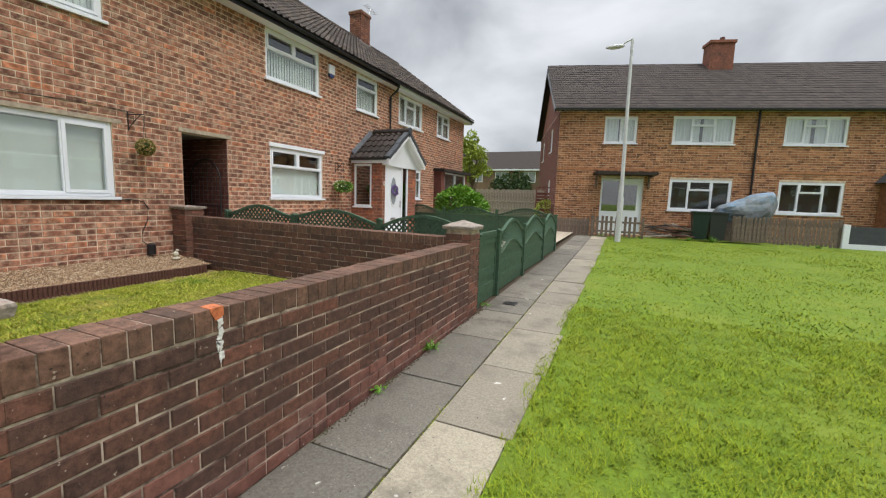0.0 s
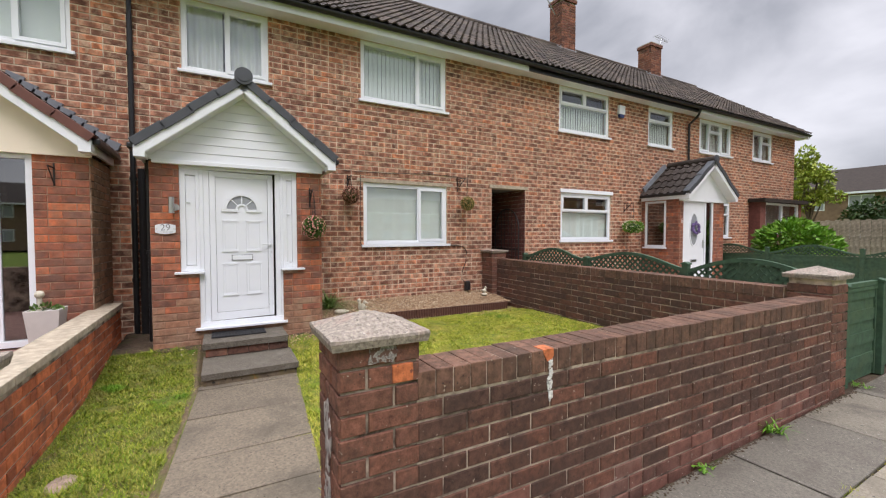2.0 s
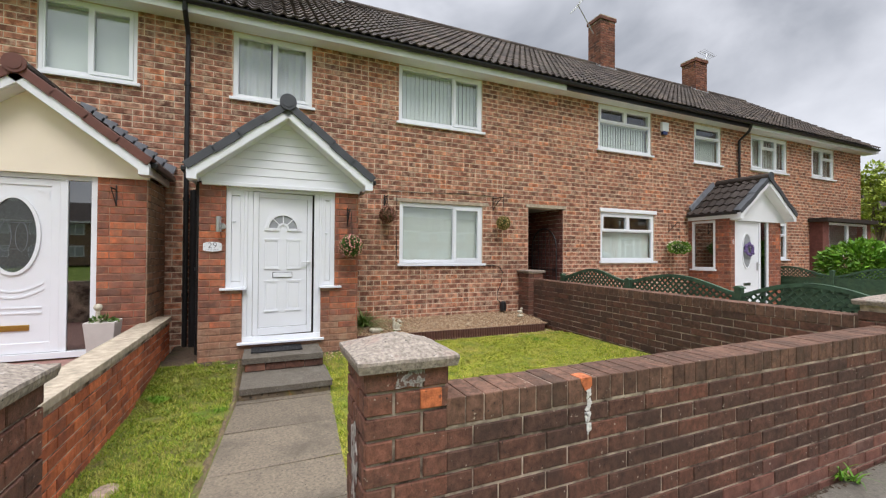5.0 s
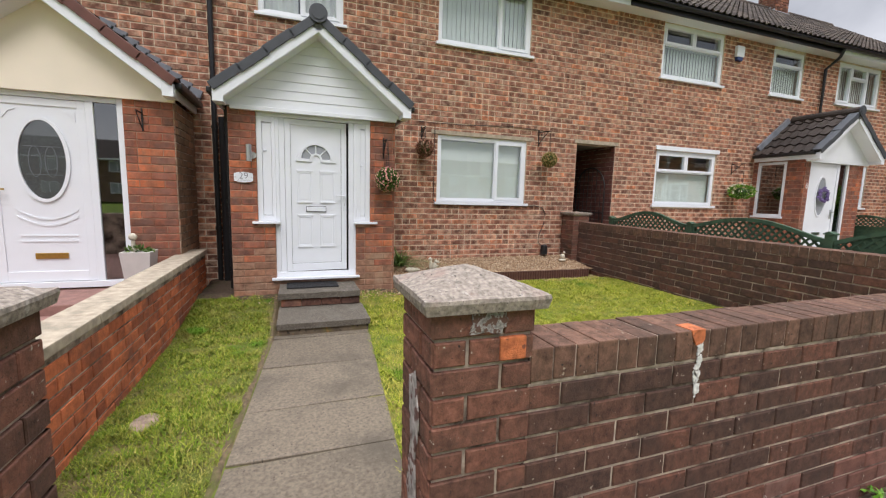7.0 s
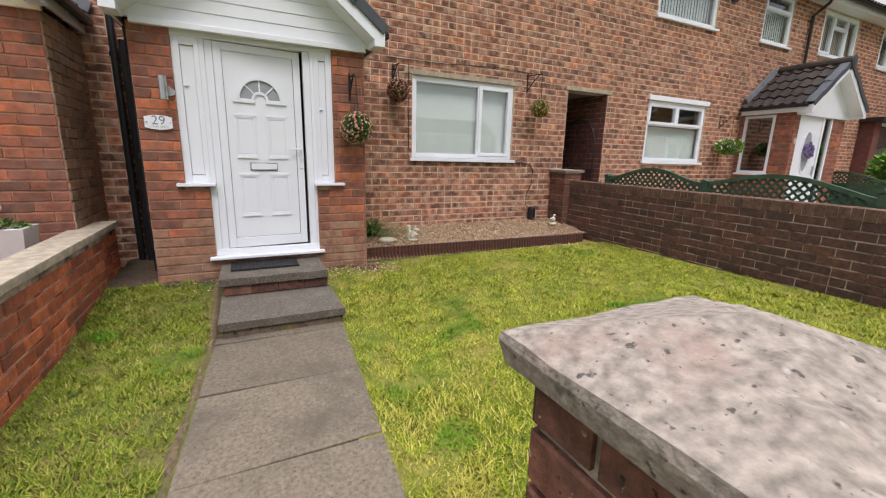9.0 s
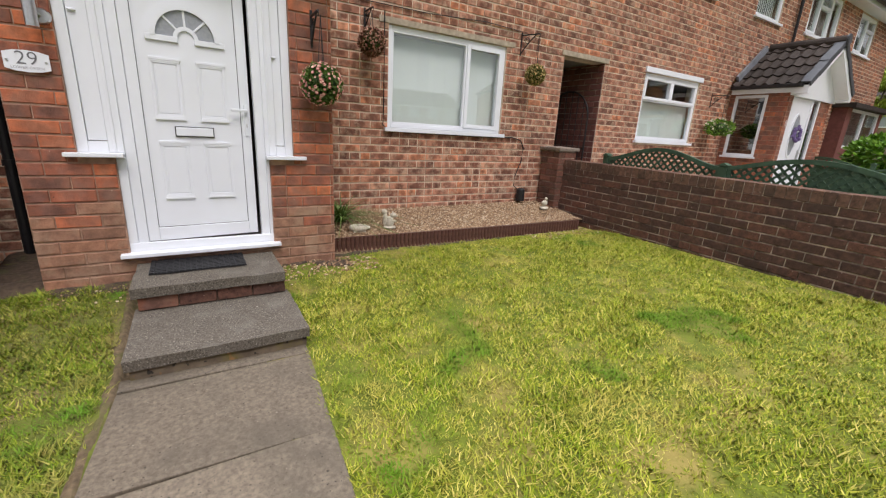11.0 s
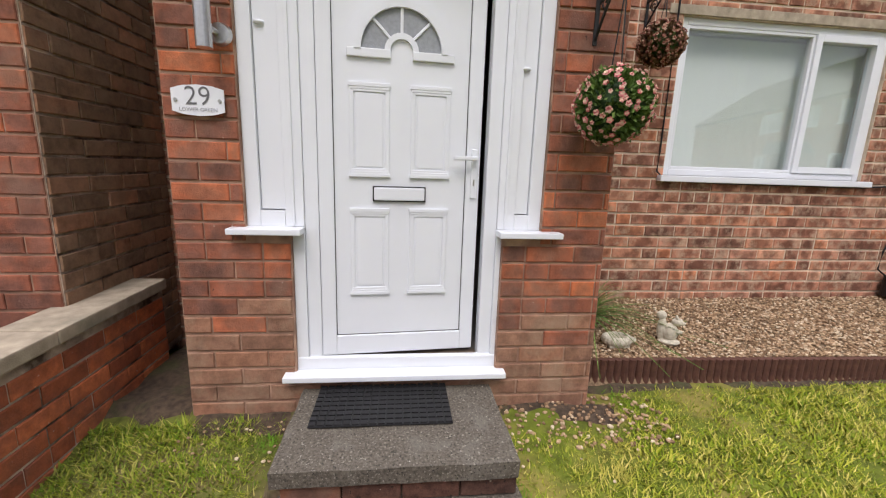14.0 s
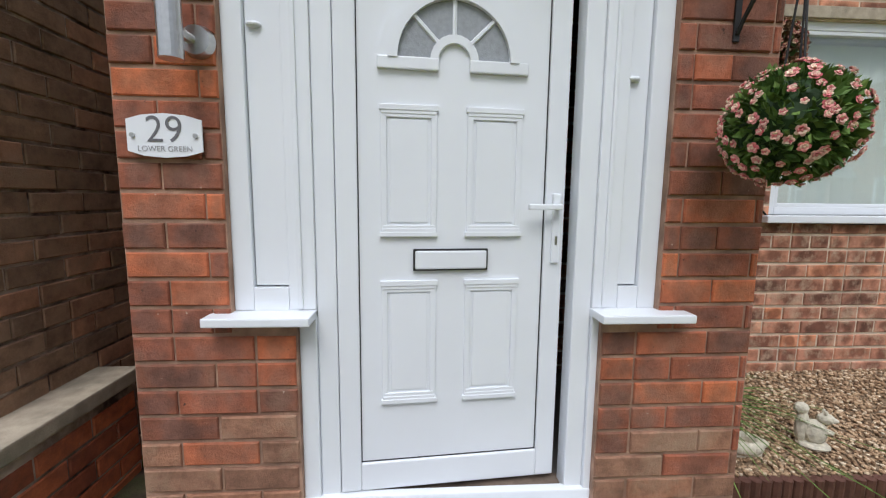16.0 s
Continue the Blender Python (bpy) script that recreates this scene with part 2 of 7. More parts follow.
COPING_BRICK = piece_mat("weathered_coping_brick", [(0.0, (0.095, 0.054, 0.038)), (0.6, (0.13, 0.071, 0.049)), (1.0, (0.16, 0.087, 0.058))], grain=24, stain=(0.065, 0.043, 0.031), stain_scale=5.0, stain_amount=0.42, streak=0.7, bump=0.7, specks=(((0.34, 0.28, 0.21), 40, 0.70), ((0.04, 0.03, 0.023), 70, 0.66)))
BRICK_LOW = piece_mat("efflorescent_brick", [(0.0, (0.10, 0.051, 0.040)), (0.5, (0.14, 0.064, 0.048)), (1.0, (0.175, 0.078, 0.058))], grain=12, stain=(0.22, 0.135, 0.108), stain_scale=3.4, stain_amount=0.36, streak=0.55, bump=0.7, specks=(((0.45, 0.38, 0.32), 40, 0.70),))
BRICK_ORANGE = piece_mat("orange_brick", [(0.0, (0.27, 0.078, 0.038)), (0.5, (0.44, 0.125, 0.052)), (1.0, (0.56, 0.165, 0.068))], grain=16, stain=(0.15, 0.065, 0.047), stain_scale=3.2, stain_amount=0.46, streak=0.5, bump=0.6, specks=(((0.6, 0.52, 0.45), 44, 0.73),))
BRICK_FAR = piece_mat("far_brick", [(0.0, (0.16, 0.07, 0.036)), (0.35, (0.27, 0.12, 0.058)), (0.7, (0.36, 0.165, 0.08)), (1.0, (0.42, 0.21, 0.105))], grain=8, streak=0.45)
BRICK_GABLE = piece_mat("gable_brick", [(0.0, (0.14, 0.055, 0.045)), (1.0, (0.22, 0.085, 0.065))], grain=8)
BRICK_DISTANT = mat("distant_brown_brick", (0.20, 0.13, 0.085), 0.9, spread=0.25, scale=3, second=(0.15, 0.10, 0.07), second_scale=0.5)
BRICK_SIDE = piece_mat("olive_brown_brick", [(0.0, (0.20, 0.125, 0.08)), (0.6, (0.28, 0.17, 0.105)), (1.0, (0.38, 0.19, 0.11))], grain=12, stain=(0.32, 0.22, 0.145), stain_scale=4.0, stain_amount=0.38, streak=0.5, bump=0.6)
BRICK_CHIM = piece_mat("chimney_brick", [(0.0, (0.10, 0.048, 0.036)), (0.5, (0.19, 0.078, 0.052)), (1.0, (0.27, 0.11, 0.066))], grain=9, stain=(0.07, 0.045, 0.036), stain_scale=3.0, stain_amount=0.4, streak=0.5)
NEW_BRICK = mat("fresh_orange_brick", (0.46, 0.135, 0.05), 0.9, spread=0.5, scale=30, bump=0.6, specks=(((0.20, 0.07, 0.04), 40, 0.62),))
MORTAR = mat("mortar", (0.60, 0.49, 0.37), 0.95, spread=0.25, scale=9, bump=0.5, second=(0.34, 0.27, 0.21), second_scale=2.0, second_amount=0.35)
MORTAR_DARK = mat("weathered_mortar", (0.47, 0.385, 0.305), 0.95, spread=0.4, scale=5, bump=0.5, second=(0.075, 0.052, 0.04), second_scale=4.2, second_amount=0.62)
MORTAR_RED = mat("porch_mortar", (0.35, 0.22, 0.155), 0.95, spread=0.45, scale=9, bump=0.6, second=(0.24, 0.13, 0.09), second_scale=4, second_amount=0.45)
UPVC = mat("white_upvc", (0.735, 0.765, 0.80), 0.28, spread=0.02, scale=4, bump=0.02, spec=0.5)
CREAM = mat("cream_panel", (0.80, 0.72, 0.585), 0.5, spread=0.03, scale=3, bump=0.03, second=(0.7, 0.63, 0.51), second_scale=0.9, second_amount=0.1)
GLASS = glass_mat("window_glass", boost=0.13)
DARK_GLASS = glass_mat("tinted_glass", (0.25, 0.28, 0.27), boost=0.26)
FROST = mat("obscured_glass", (0.30, 0.32, 0.34), 0.25, spread=0.1, scale=60, bump=0.3)
BLIND = mat("blind_fabric", (0.78, 0.82, 0.77), 0.8, spread=0.05, scale=20, bump=0.1)
CURTAIN = mat("net_curtain", (0.75, 0.75, 0.74), 0.9, spread=0.06, scale=10, bump=0.1)
# plaster coloured darker than it would be, so interiors look unlit
ROOM = mat("dimmed_room_plaster", (0.17, 0.16, 0.145), 0.9, spread=0.1, scale=4)
TILE = piece_mat("concrete_roof_tile", [(0.0, (0.034, 0.026, 0.022)), (0.5, (0.056, 0.043, 0.035)), (1.0, (0.09, 0.068, 0.054))], grain=9, stain=(0.085, 0.075, 0.052), stain_scale=1.7, stain_amount=0.34, streak=0.5, specks=(((0.34, 0.31, 0.26), 16, 0.74), ((0.02, 0.016, 0.013), 20, 0.66)))
TILE_BROWN = piece_mat("brown_roof_tile", [(0.0, (0.032, 0.025, 0.021)), (1.0, (0.052, 0.040, 0.033))], grain=6)
VERGE_GREY = mat("grey_verge_cap", (0.055, 0.06, 0.068), 0.55, spread=0.12, scale=8, bump=0.1)
VERGE_RED = mat("brown_verge_cap", (0.12, 0.045, 0.032), 0.5, spread=0.15, scale=8, bump=0.1)
LEAD_PALE = mat("oxidised_lead", (0.36, 0.37, 0.39), 0.6, spread=0.25, scale=9)
LEAD = mat("lead_flashing", (0.17, 0.18, 0.20), 0.55, spread=0.2, scale=7)
BLACK = mat("black_plastic", (0.014, 0.014, 0.015), 0.35, spread=0.2, scale=20, bump=0.03)
IRON = mat("black_iron", (0.015, 0.014, 0.014), 0.5, spread=0.2, scale=40, bump=0.2)
STEEL = mat("brushed_steel", (0.55, 0.55, 0.54), 0.3, 1.0, spread=0.08, scale=60, bump=0.05)
BRASS = mat("brass", (0.55, 0.36, 0.10), 0.3, 1.0, spread=0.1, scale=40, bump=0.05)
STONE_CAP = mat("pier_cap_concrete", (0.25, 0.212, 0.174), 0.92, spread=0.42, scale=60, bump=1.0, fine=90, second=(0.29, 0.19, 0.155), second_scale=5, second_amount=0.22, specks=(((0.37, 0.33, 0.285), 26, 0.66), ((0.075, 0.064, 0.054), 50, 0.66), ((0.10, 0.085, 0.072), 110, 0.66)))
CONCRETE = mat("step_concrete", (0.105, 0.09, 0.070), 0.93, spread=0.5, scale=90, bump=0.9, fine=150, second=(0.155, 0.14, 0.115), second_scale=5, second_amount=0.34, specks=(((0.27, 0.245, 0.205), 100, 0.62), ((0.46, 0.43, 0.37), 42, 0.73), ((0.03, 0.026, 0.022), 110, 0.62), ((0.045, 0.04, 0.03), 24, 0.70)))
COPING = mat("concrete_coping", (0.37, 0.31, 0.232), 0.92, spread=0.25, scale=14, bump=0.6, second=(0.22, 0.2, 0.15), second_scale=5, second_amount=0.35)
LICHEN = (((0.50, 0.48, 0.42), 9, 0.71), ((0.06, 0.055, 0.048), 30, 0.70), ((0.40, 0.38, 0.33), 55, 0.70))
SLAB = piece_mat("paving_slab", [(0.0, (0.195, 0.17, 0.13)), (0.45, (0.225, 0.198, 0.152)), (0.7, (0.28, 0.247, 0.185)), (1.0, (0.37, 0.325, 0.235))], grain=60, stain=(0.12, 0.102, 0.08), stain_scale=2.0, stain_amount=0.40, streak=0.4, bump=0.7, specks=LICHEN)
SLAB_DARK = piece_mat("dark_paving_slab", [(0.0, (0.125, 0.112, 0.092)), (0.6, (0.15, 0.135, 0.11)), (1.0, (0.185, 0.165, 0.13))], grain=60, stain=(0.082, 0.07, 0.057), stain_scale=2.4, stain_amount=0.45, streak=0.45, bump=0.7, specks=LICHEN)
PATH_SLAB = piece_mat("garden_path_slab", [(0.0, (0.135, 0.110, 0.080)), (1.0, (0.18, 0.147, 0.107))], grain=45, stain=(0.092, 0.078, 0.058), stain_scale=2.2, stain_amount=0.48, streak=0.5, bump=0.8, specks=(((0.40, 0.37, 0.31), 7, 0.73), ((0.27, 0.24, 0.19), 70, 0.70), ((0.045, 0.038, 0.03), 60, 0.66)))
STEP_RISER = mat("stained_step_riser", (0.13, 0.10, 0.068), 0.95, spread=0.4, scale=12, bump=0.8, second=(0.12, 0.10, 0.028), second_scale=6, second_amount=0.45, specks=(((0.03, 0.026, 0.02), 30, 0.62), ((0.24, 0.13, 0.05), 9, 0.66)))
GRIT = mat("brown_grit", (0.20, 0.135, 0.08), 0.95, spread=0.6, scale=70, bump=1.0)
SOIL = mat("soil", (0.065, 0.044, 0.028), 0.97, spread=0.5, scale=30, bump=1.0, second=(0.06, 0.066, 0.02), second_scale=4, second_amount=0.35)
EARTH = mat("trodden_earth", (0.12, 0.085, 0.048), 0.97, spread=0.4, scale=30, bump=1.0, second=(0.08, 0.085, 0.02), second_scale=5, second_amount=0.5)
TURF = mat("mown_turf", (0.10, 0.125, 0.009), 0.95, spread=0.35, scale=14, bump=0.8, fine=70, second=(0.24, 0.19, 0.05), second_scale=2.6, second_amount=0.45)
# worn turf of the strip, darkened in colour for the shade of the walls
STRIP_TURF = mat("worn_shaded_turf", (0.085, 0.10, 0.012), 0.95, spread=0.4, scale=14, bump=0.8, fine=70, second=(0.15, 0.11, 0.045), second_scale=3.0, second_amount=0.55)
GREEN_TURF = mat("open_green_turf", (0.095, 0.15, 0.007), 0.95, spread=0.25, scale=10, bump=1.0, fine=60, second=(0.135, 0.175, 0.014), second_scale=0.9, second_amount=0.5)
FENCE = mat("green_fence_paint", (0.036, 0.078, 0.043), 0.75, spread=0.3, scale=16, bump=0.5, second=(0.05, 0.085, 0.04), second_scale=4, second_amount=0.4)
WOOD_PALE = mat("bleached_wood", (0.42, 0.36, 0.29), 0.9, spread=0.35, scale=10, bump=0.5, second=(0.19, 0.16, 0.13), second_scale=3)
WOOD_GREY = mat("weathered_wood", (0.17, 0.13, 0.10), 0.9, spread=0.35, scale=14, bump=0.5, second=(0.09, 0.07, 0.055), second_scale=3)
EDGING = mat("brown_log_edging", (0.095, 0.04, 0.027), 0.7, spread=0.3, scale=25, bump=0.4)
RUBBER = mat("rubber_mat", (0.012, 0.012, 0.013), 0.65, spread=0.2, scale=40, bump=0.2)
POT = mat("grey_planter", (0.52, 0.49, 0.46), 0.6, spread=0.06, scale=10, bump=0.1)
STATUE_OLD = mat("sunken_stone", (0.26, 0.185, 0.145), 0.9, spread=0.35, scale=30, bump=0.6)
STATUE = mat("cast_stone", (0.52, 0.48, 0.38), 0.9, spread=0.2, scale=40, bump=0.5)
RED_TILE = mat("red_quarry_paving", (0.26, 0.14, 0.115), 0.8, spread=0.2, scale=12, bump=0.3)
PAINT_GREY = mat("lamp_post_paint", (0.52, 0.53, 0.53), 0.5, spread=0.08, scale=12, bump=0.1)


def leaf_mat(name, a, b, rough=0.55):
    return piece_mat(name, [(0.0, a), (1.0, b)], rough, grain=30, bump=0.1, streak=0.2)


BLADE = piece_mat("grass_blade", [(0.0, (0.11, 0.18, 0.005)), (0.45, (0.225, 0.275, 0.010)), (0.75, (0.35, 0.345, 0.035)), (1.0, (0.54, 0.46, 0.13))], 0.7, grain=5, stain=(0.47, 0.385, 0.09), stain_scale=2.4, stain_amount=0.36, bump=0.1, streak=0.35, specks=(((0.10, 0.20, 0.006), 1.1, 0.60),))
# drier, darker copy of BLADE with the walls' shade in its colours
BLADE_DRY_SHADED = piece_mat("shaded_blade", [(0.0, (0.075, 0.14, 0.006)), (0.6, (0.18, 0.225, 0.011)), (0.85, (0.27, 0.275, 0.04)), (1.0, (0.36, 0.32, 0.085))], 0.7, grain=7, stain=(0.27, 0.215, 0.065), stain_scale=4, stain_amount=0.36, bump=0.1, streak=0.4, specks=(((0.09, 0.20, 0.006), 1.8, 0.62),))
BLADE_GREEN = piece_mat("green_blade", [(0.0, (0.125, 0.19, 0.004)), (0.7, (0.19, 0.25, 0.006)), (1.0, (0.245, 0.28, 0.014))], 0.7, grain=5, stain=(0.225, 0.25, 0.016), stain_scale=1.6, stain_amount=0.40, bump=0.1, streak=0.3)
BOX_LEAF = leaf_mat("box_leaf", (0.05, 0.11, 0.02), (0.14, 0.22, 0.05))
LAUREL = leaf_mat("laurel_leaf", (0.06, 0.17, 0.01), (0.16, 0.31, 0.03), 0.4)
TREE_LEAF = leaf_mat("tree_leaf", (0.20, 0.29, 0.035), (0.42, 0.48, 0.09))
SHRUB_LEAF = leaf_mat("dark_shrub_leaf", (0.02, 0.05, 0.012), (0.05, 0.09, 0.02))
PINK = piece_mat("pink_petal", [(0.0, (0.52, 0.10, 0.12)), (0.4, (0.66, 0.30, 0.27)), (0.8, (0.72, 0.52, 0.40)), (1.0, (0.70, 0.60, 0.42))], 0.6, grain=30, bump=0.1)
CREAM_PETAL = piece_mat("cream_petal", [(0.0, (0.34, 0.32, 0.09)), (0.5, (0.56, 0.46, 0.2)), (0.8, (0.48, 0.24, 0.12)), (1.0, (0.36, 0.10, 0.07))], 0.6, grain=30, bump=0.1)
RED_PETAL = piece_mat("dull_red_petal", [(0.0, (0.20, 0.05, 0.045)), (0.55, (0.38, 0.15, 0.11)), (0.8, (0.52, 0.34, 0.22)), (1.0, (0.6, 0.5, 0.34))], 0.6, grain=30, bump=0.1)
GRAVEL = piece_mat("pea_gravel", [(0.0, (0.15, 0.09, 0.05)), (0.35, (0.30, 0.19, 0.11)), (0.75, (0.43, 0.30, 0.18)), (1.0, (0.60, 0.50, 0.36))], 0.85, grain=60, bump=0.2)

# ---- geometry helpers ----
def thing(name, m, label="", category="", group="", kind=""):
    ob = new(name)
    ob.empty_display_size = 0.1
    ob.matrix_basis = m
    return tagged(ob, label, category, group, kind)


def part(name, bm, material, parent=None, label="", m=None):
    """Links a bmesh (or finished mesh data) as one object, under parent if given."""
    if isinstance(bm, bmesh.types.BMesh):
        me = bpy.data.meshes.new(name)
        bm.to_mesh(me)
        bm.free()
    else:
        me = bm
    if material and not me.materials:
        me.materials.append(material)
    ob = new(name, me)
    if parent:
        ob.parent = parent
    if m is not None:
        ob.matrix_basis = m
    return tagged(ob, label)


def box(bm, x0, x1, y0, y1, z0, z1, bevel=0.0):
    r = bmesh.ops.create_cube(bm, size=1, matrix=Matrix.LocRotScale(((x0 + x1) / 2, (y0 + y1) / 2, (z0 + z1) / 2), None, (x1 - x0, y1 - y0, z1 - z0)))
    if bevel:
        edges = {e for v in r["verts"] for e in v.link_edges}
        bmesh.ops.bevel(bm, geom=list(edges), offset=bevel, segments=2, affect="EDGES", profile=0.6)
    return bm


def boxes(*rows, bevel=0.0):
    bm = bmesh.new()
    for r in rows:
        box(bm, *r, bevel=bevel)
    return bm


def rod(bm, a, b, r0, r1=None, n=8):
    a, b = Vector(a), Vector(b)
    d = b - a
    m = Matrix.Translation((a + b) / 2) @ d.to_track_quat("Z", "Y").to_matrix().to_4x4()
    bmesh.ops.create_cone(bm, cap_ends=True, segments=n, radius1=r0, radius2=r0 if r1 is None else r1, depth=d.length, matrix=m)
    return bm


def tube(points, r, n=8):
    """A bent rod through the points."""
    bm = bmesh.new()
    pts = [Vector(p) for p in points]
    rings = []
    for i, p in enumerate(pts):
        d = (pts[min(i + 1, len(pts) - 1)] - pts[max(i - 1, 0)]).normalized()
        q = d.to_track_quat("Z", "Y").to_matrix()
        rings.append([bm.verts.new(p + q @ Vector((r * math.cos(k * math.tau / n), r * math.sin(k * math.tau / n), 0))) for k in range(n)])
    for a, b in zip(rings, rings[1:]):
        for k in range(n):
            bm.faces.new((a[k], a[(k + 1) % n], b[(k + 1) % n], b[k]))
    bm.faces.new(rings[0][::-1])
    bm.faces.new(rings[-1])
    return bm


def prism(outline, y0, y1, bm=None):
    """An outline of (x, z) pushed from y0 to y1."""
    bm = bm or bmesh.new()
    a = [bm.verts.new((x, y0, z)) for x, z in outline]
    b = [bm.verts.new((x, y1, z)) for x, z in outline]
    bm.faces.new(a)
    bm.faces.new(b[::-1])
    for i in range(len(a)):
        j = (i + 1) % len(a)
        bm.faces.new((a[j], a[i], b[i], b[j]))
    bmesh.ops.recalc_face_normals(bm, faces=bm.faces[:])
    return bm


def quads(name, verts, faces):
    me = bpy.data.meshes.new(name)
    me.from_pydata(verts, [], faces)
    me.update()
    return me


def brick_uv(me):
    """Each brick has twelve corners in fours: its face runs from 0 to 1 both ways."""
    lay = me.uv_layers.new(name="brick_face")
    idx = np.empty(len(me.loops), dtype=np.int32)
    me.loops.foreach_get("vertex_index", idx)
    uv = np.array([(0, 0), (1, 0), (1, 1), (0, 1)], dtype=np.float32)[idx % 4]
    lay.data.foreach_set("uv", uv.ravel())
    return me


PITCH, MODULE, JOINT = 0.0895, 0.25, 0.013


def brick_mesh(w, h=PITCH - JOINT, d=0.03):
    """A brick face from its middle outwards, front towards -y, with worn edges."""
    e = 0.004
    x, z = w / 2, h / 2
    v = [(-x, d, -z), (x, d, -z), (x, d, z), (-x, d, z), (-x, e, -z), (x, e, -z), (x, e, z), (-x, e, z), (-x + e, 0, -z + e), (x - e, 0, -z + e), (x - e, 0, z - e), (-x + e, 0, z - e)]
    f = [(8, 9, 10, 11)]
    for a, b in ((4, 8), (0, 4)):
        f += [(a + i, a + (i + 1) % 4, b + (i + 1) % 4, b + i) for i in range(4)]
    return v, f


def cut(spans, a, b):
    """Takes a..b out of the spans."""
    out = []
    for s, e in spans:
        if b <= s or a >= e:
            out.append((s, e))
        else:
            if a - s > 0.02:
                out.append((s, a))
            if e - b > 0.02:
                out.append((b, e))
    return out


def courses(length, z0, z1, holes, rng, limit=None, headers=0.12, start=0.0, z_from=None, joint=JOINT):
    """Yields (middle, width, z, course) of each brick in a wall; limit(z) gives the span left at a height."""
    k = 0
    z = z0 if z_from is None else z_from
    while z + PITCH * 0.6 < z1:
        lo, hi = limit(z + PITCH) if limit else (0, length)
        u = start - (MODULE / 2 if k % 2 else 0)
        zc = z + PITCH / 2
        while u < hi:
            w = MODULE
            ends = [u, u + w]
            if rng.random() < headers:
                ends = [u, u + w / 2, u + w]
            for a, b in zip(ends, ends[1:]):
                a, b = max(a, lo), min(b, hi)
                spans = [(a, b)] if b - a > 0.03 else []
                for h0, h1, g0, g1 in holes:
                    if g0 - 0.035 < zc < g1 + 0.035:
                        spans = cut(spans, h0, h1)
                for s, e in spans:
                    if z + PITCH > z0 + 0.03:
                        yield (s + e) / 2, e - s - joint * 0.72, zc, k
            u += w
        z += PITCH
        k += 1


def shell(length, z0, z1, holes, thick, face=0.008, limit=None):
    """The wall behind the bricks, with its openings cut through."""
    us = sorted({0.0, length, *[min(max(c, 0), length) for h in holes for c in h[:2]]})
    zs = sorted({z0, z1, *[min(max(c, z0), z1) for h in holes for c in h[2:]]})
    full = {}
    for i, (a, b) in enumerate(zip(us, us[1:])):
        for j, (c, d) in enumerate(zip(zs, zs[1:])):
            mu, mz = (a + b) / 2, (c + d) / 2
            full[i, j] = not any(h0 < mu < h1 and g0 < mz < g1 for h0, h1, g0, g1 in holes)
    v, f = [], []

    def q(*p):
        f.append(tuple(range(len(v), len(v) + 4)))
        v.extend(p)

    for (i, j), on in full.items():
        if not on:
            continue
        a, b, c, d = us[i], us[i + 1], zs[j], zs[j + 1]
        q((a, face, c), (b, face, c), (b, face, d), (a, face, d))
        q((b, thick, c), (a, thick, c), (a, thick, d), (b, thick, d))
        if not full.get((i - 1, j)):
            q((a, thick, c), (a, face, c), (a, face, d), (a, thick, d))
        if not full.get((i + 1, j)):
            q((b, face, c), (b, thick, c), (b, thick, d), (b, face, d))
        if not full.get((i, j - 1)):
            q((a, face, c), (a, thick, c), (b, thick, c), (b, face, c))
        if not full.get((i, j + 1)):
            q((a, face, d), (b, face, d), (b, thick, d), (a, thick, d))
    return v, f


def brick_wall(name, m, length, z0, z1, holes, bricks, mortar, thick=0.1, near=None, limit=None, headers=0.12, seed=1, label="", category="wall", kind="structure", parent=None, start=0.0, z_from=None, low=None, joint=JOINT):
    """A wall seen from its -y side: backing with openings, and every brick on it. near = (u0, u1, z0, z1): bricks there are parts."""
    rng = random.Random(seed)
    v, f = shell(length, z0, z1, holes, thick)
    wall = part(name, quads(name, v, f), mortar, parent, m=m)
    if not parent:
        tagged(wall, label, category, "", kind)
    jv, jf, pieces = [], [], []
    lv, lf = [], []
    for u, w, z, k in courses(length, z0, z1, holes, rng, limit, headers, start, z_from, joint):
        proud = rng.uniform(-0.002, 0.002)
        if near and near[0] < u < near[1] and near[2] < z < near[3]:
            pieces.append((u, w, z, proud, low[1] if low and z < low[0] + rng.uniform(-0.2, 0.12) else bricks))
            continue
        bv, bf = brick_mesh(w, PITCH - joint)
        tv, tf = (lv, lf) if low and z < low[0] + rng.uniform(-0.12, 0.12) else (jv, jf)
        n0 = len(tv)
        tilt = rng.uniform(-0.0012, 0.0012)
        tv += [(x + u, y + proud, zz + z + tilt * (1 if x > 0 else -1)) for x, y, zz in bv]
        tf += [tuple(n0 + i for i in q) for q in bf]
    if lv:
        tagged(part("lower_brickwork", brick_uv(quads("lower_brickwork", lv, lf)), low[1], wall), kind="stuff")
    if jv:
        tagged(part("brickwork", brick_uv(quads("brickwork", jv, jf)), bricks, wall), kind="stuff")
    LATER.append((wall, pieces, joint))
    return wall


LATER = []
# ---- plan ----
XF, XP, XN = -7.213, -6.164, -6.25     # house front, porch front, neighbour's porch front
Y_END, Y_START = 18.45, -9.0           # ends of the terrace
EAVE, RIDGE_X, RIDGE_Z = 4.98, -10.9, 7.95
WALL_X = -1.685                         # street face of the garden wall


def ramp(v, a, b):
    return min(max((v - a) / (b - a), 0.0), 1.0)


def street_z(y):
    return -0.13 + 0.02 * min(max(y - 1.5, 0.0), 16.5)


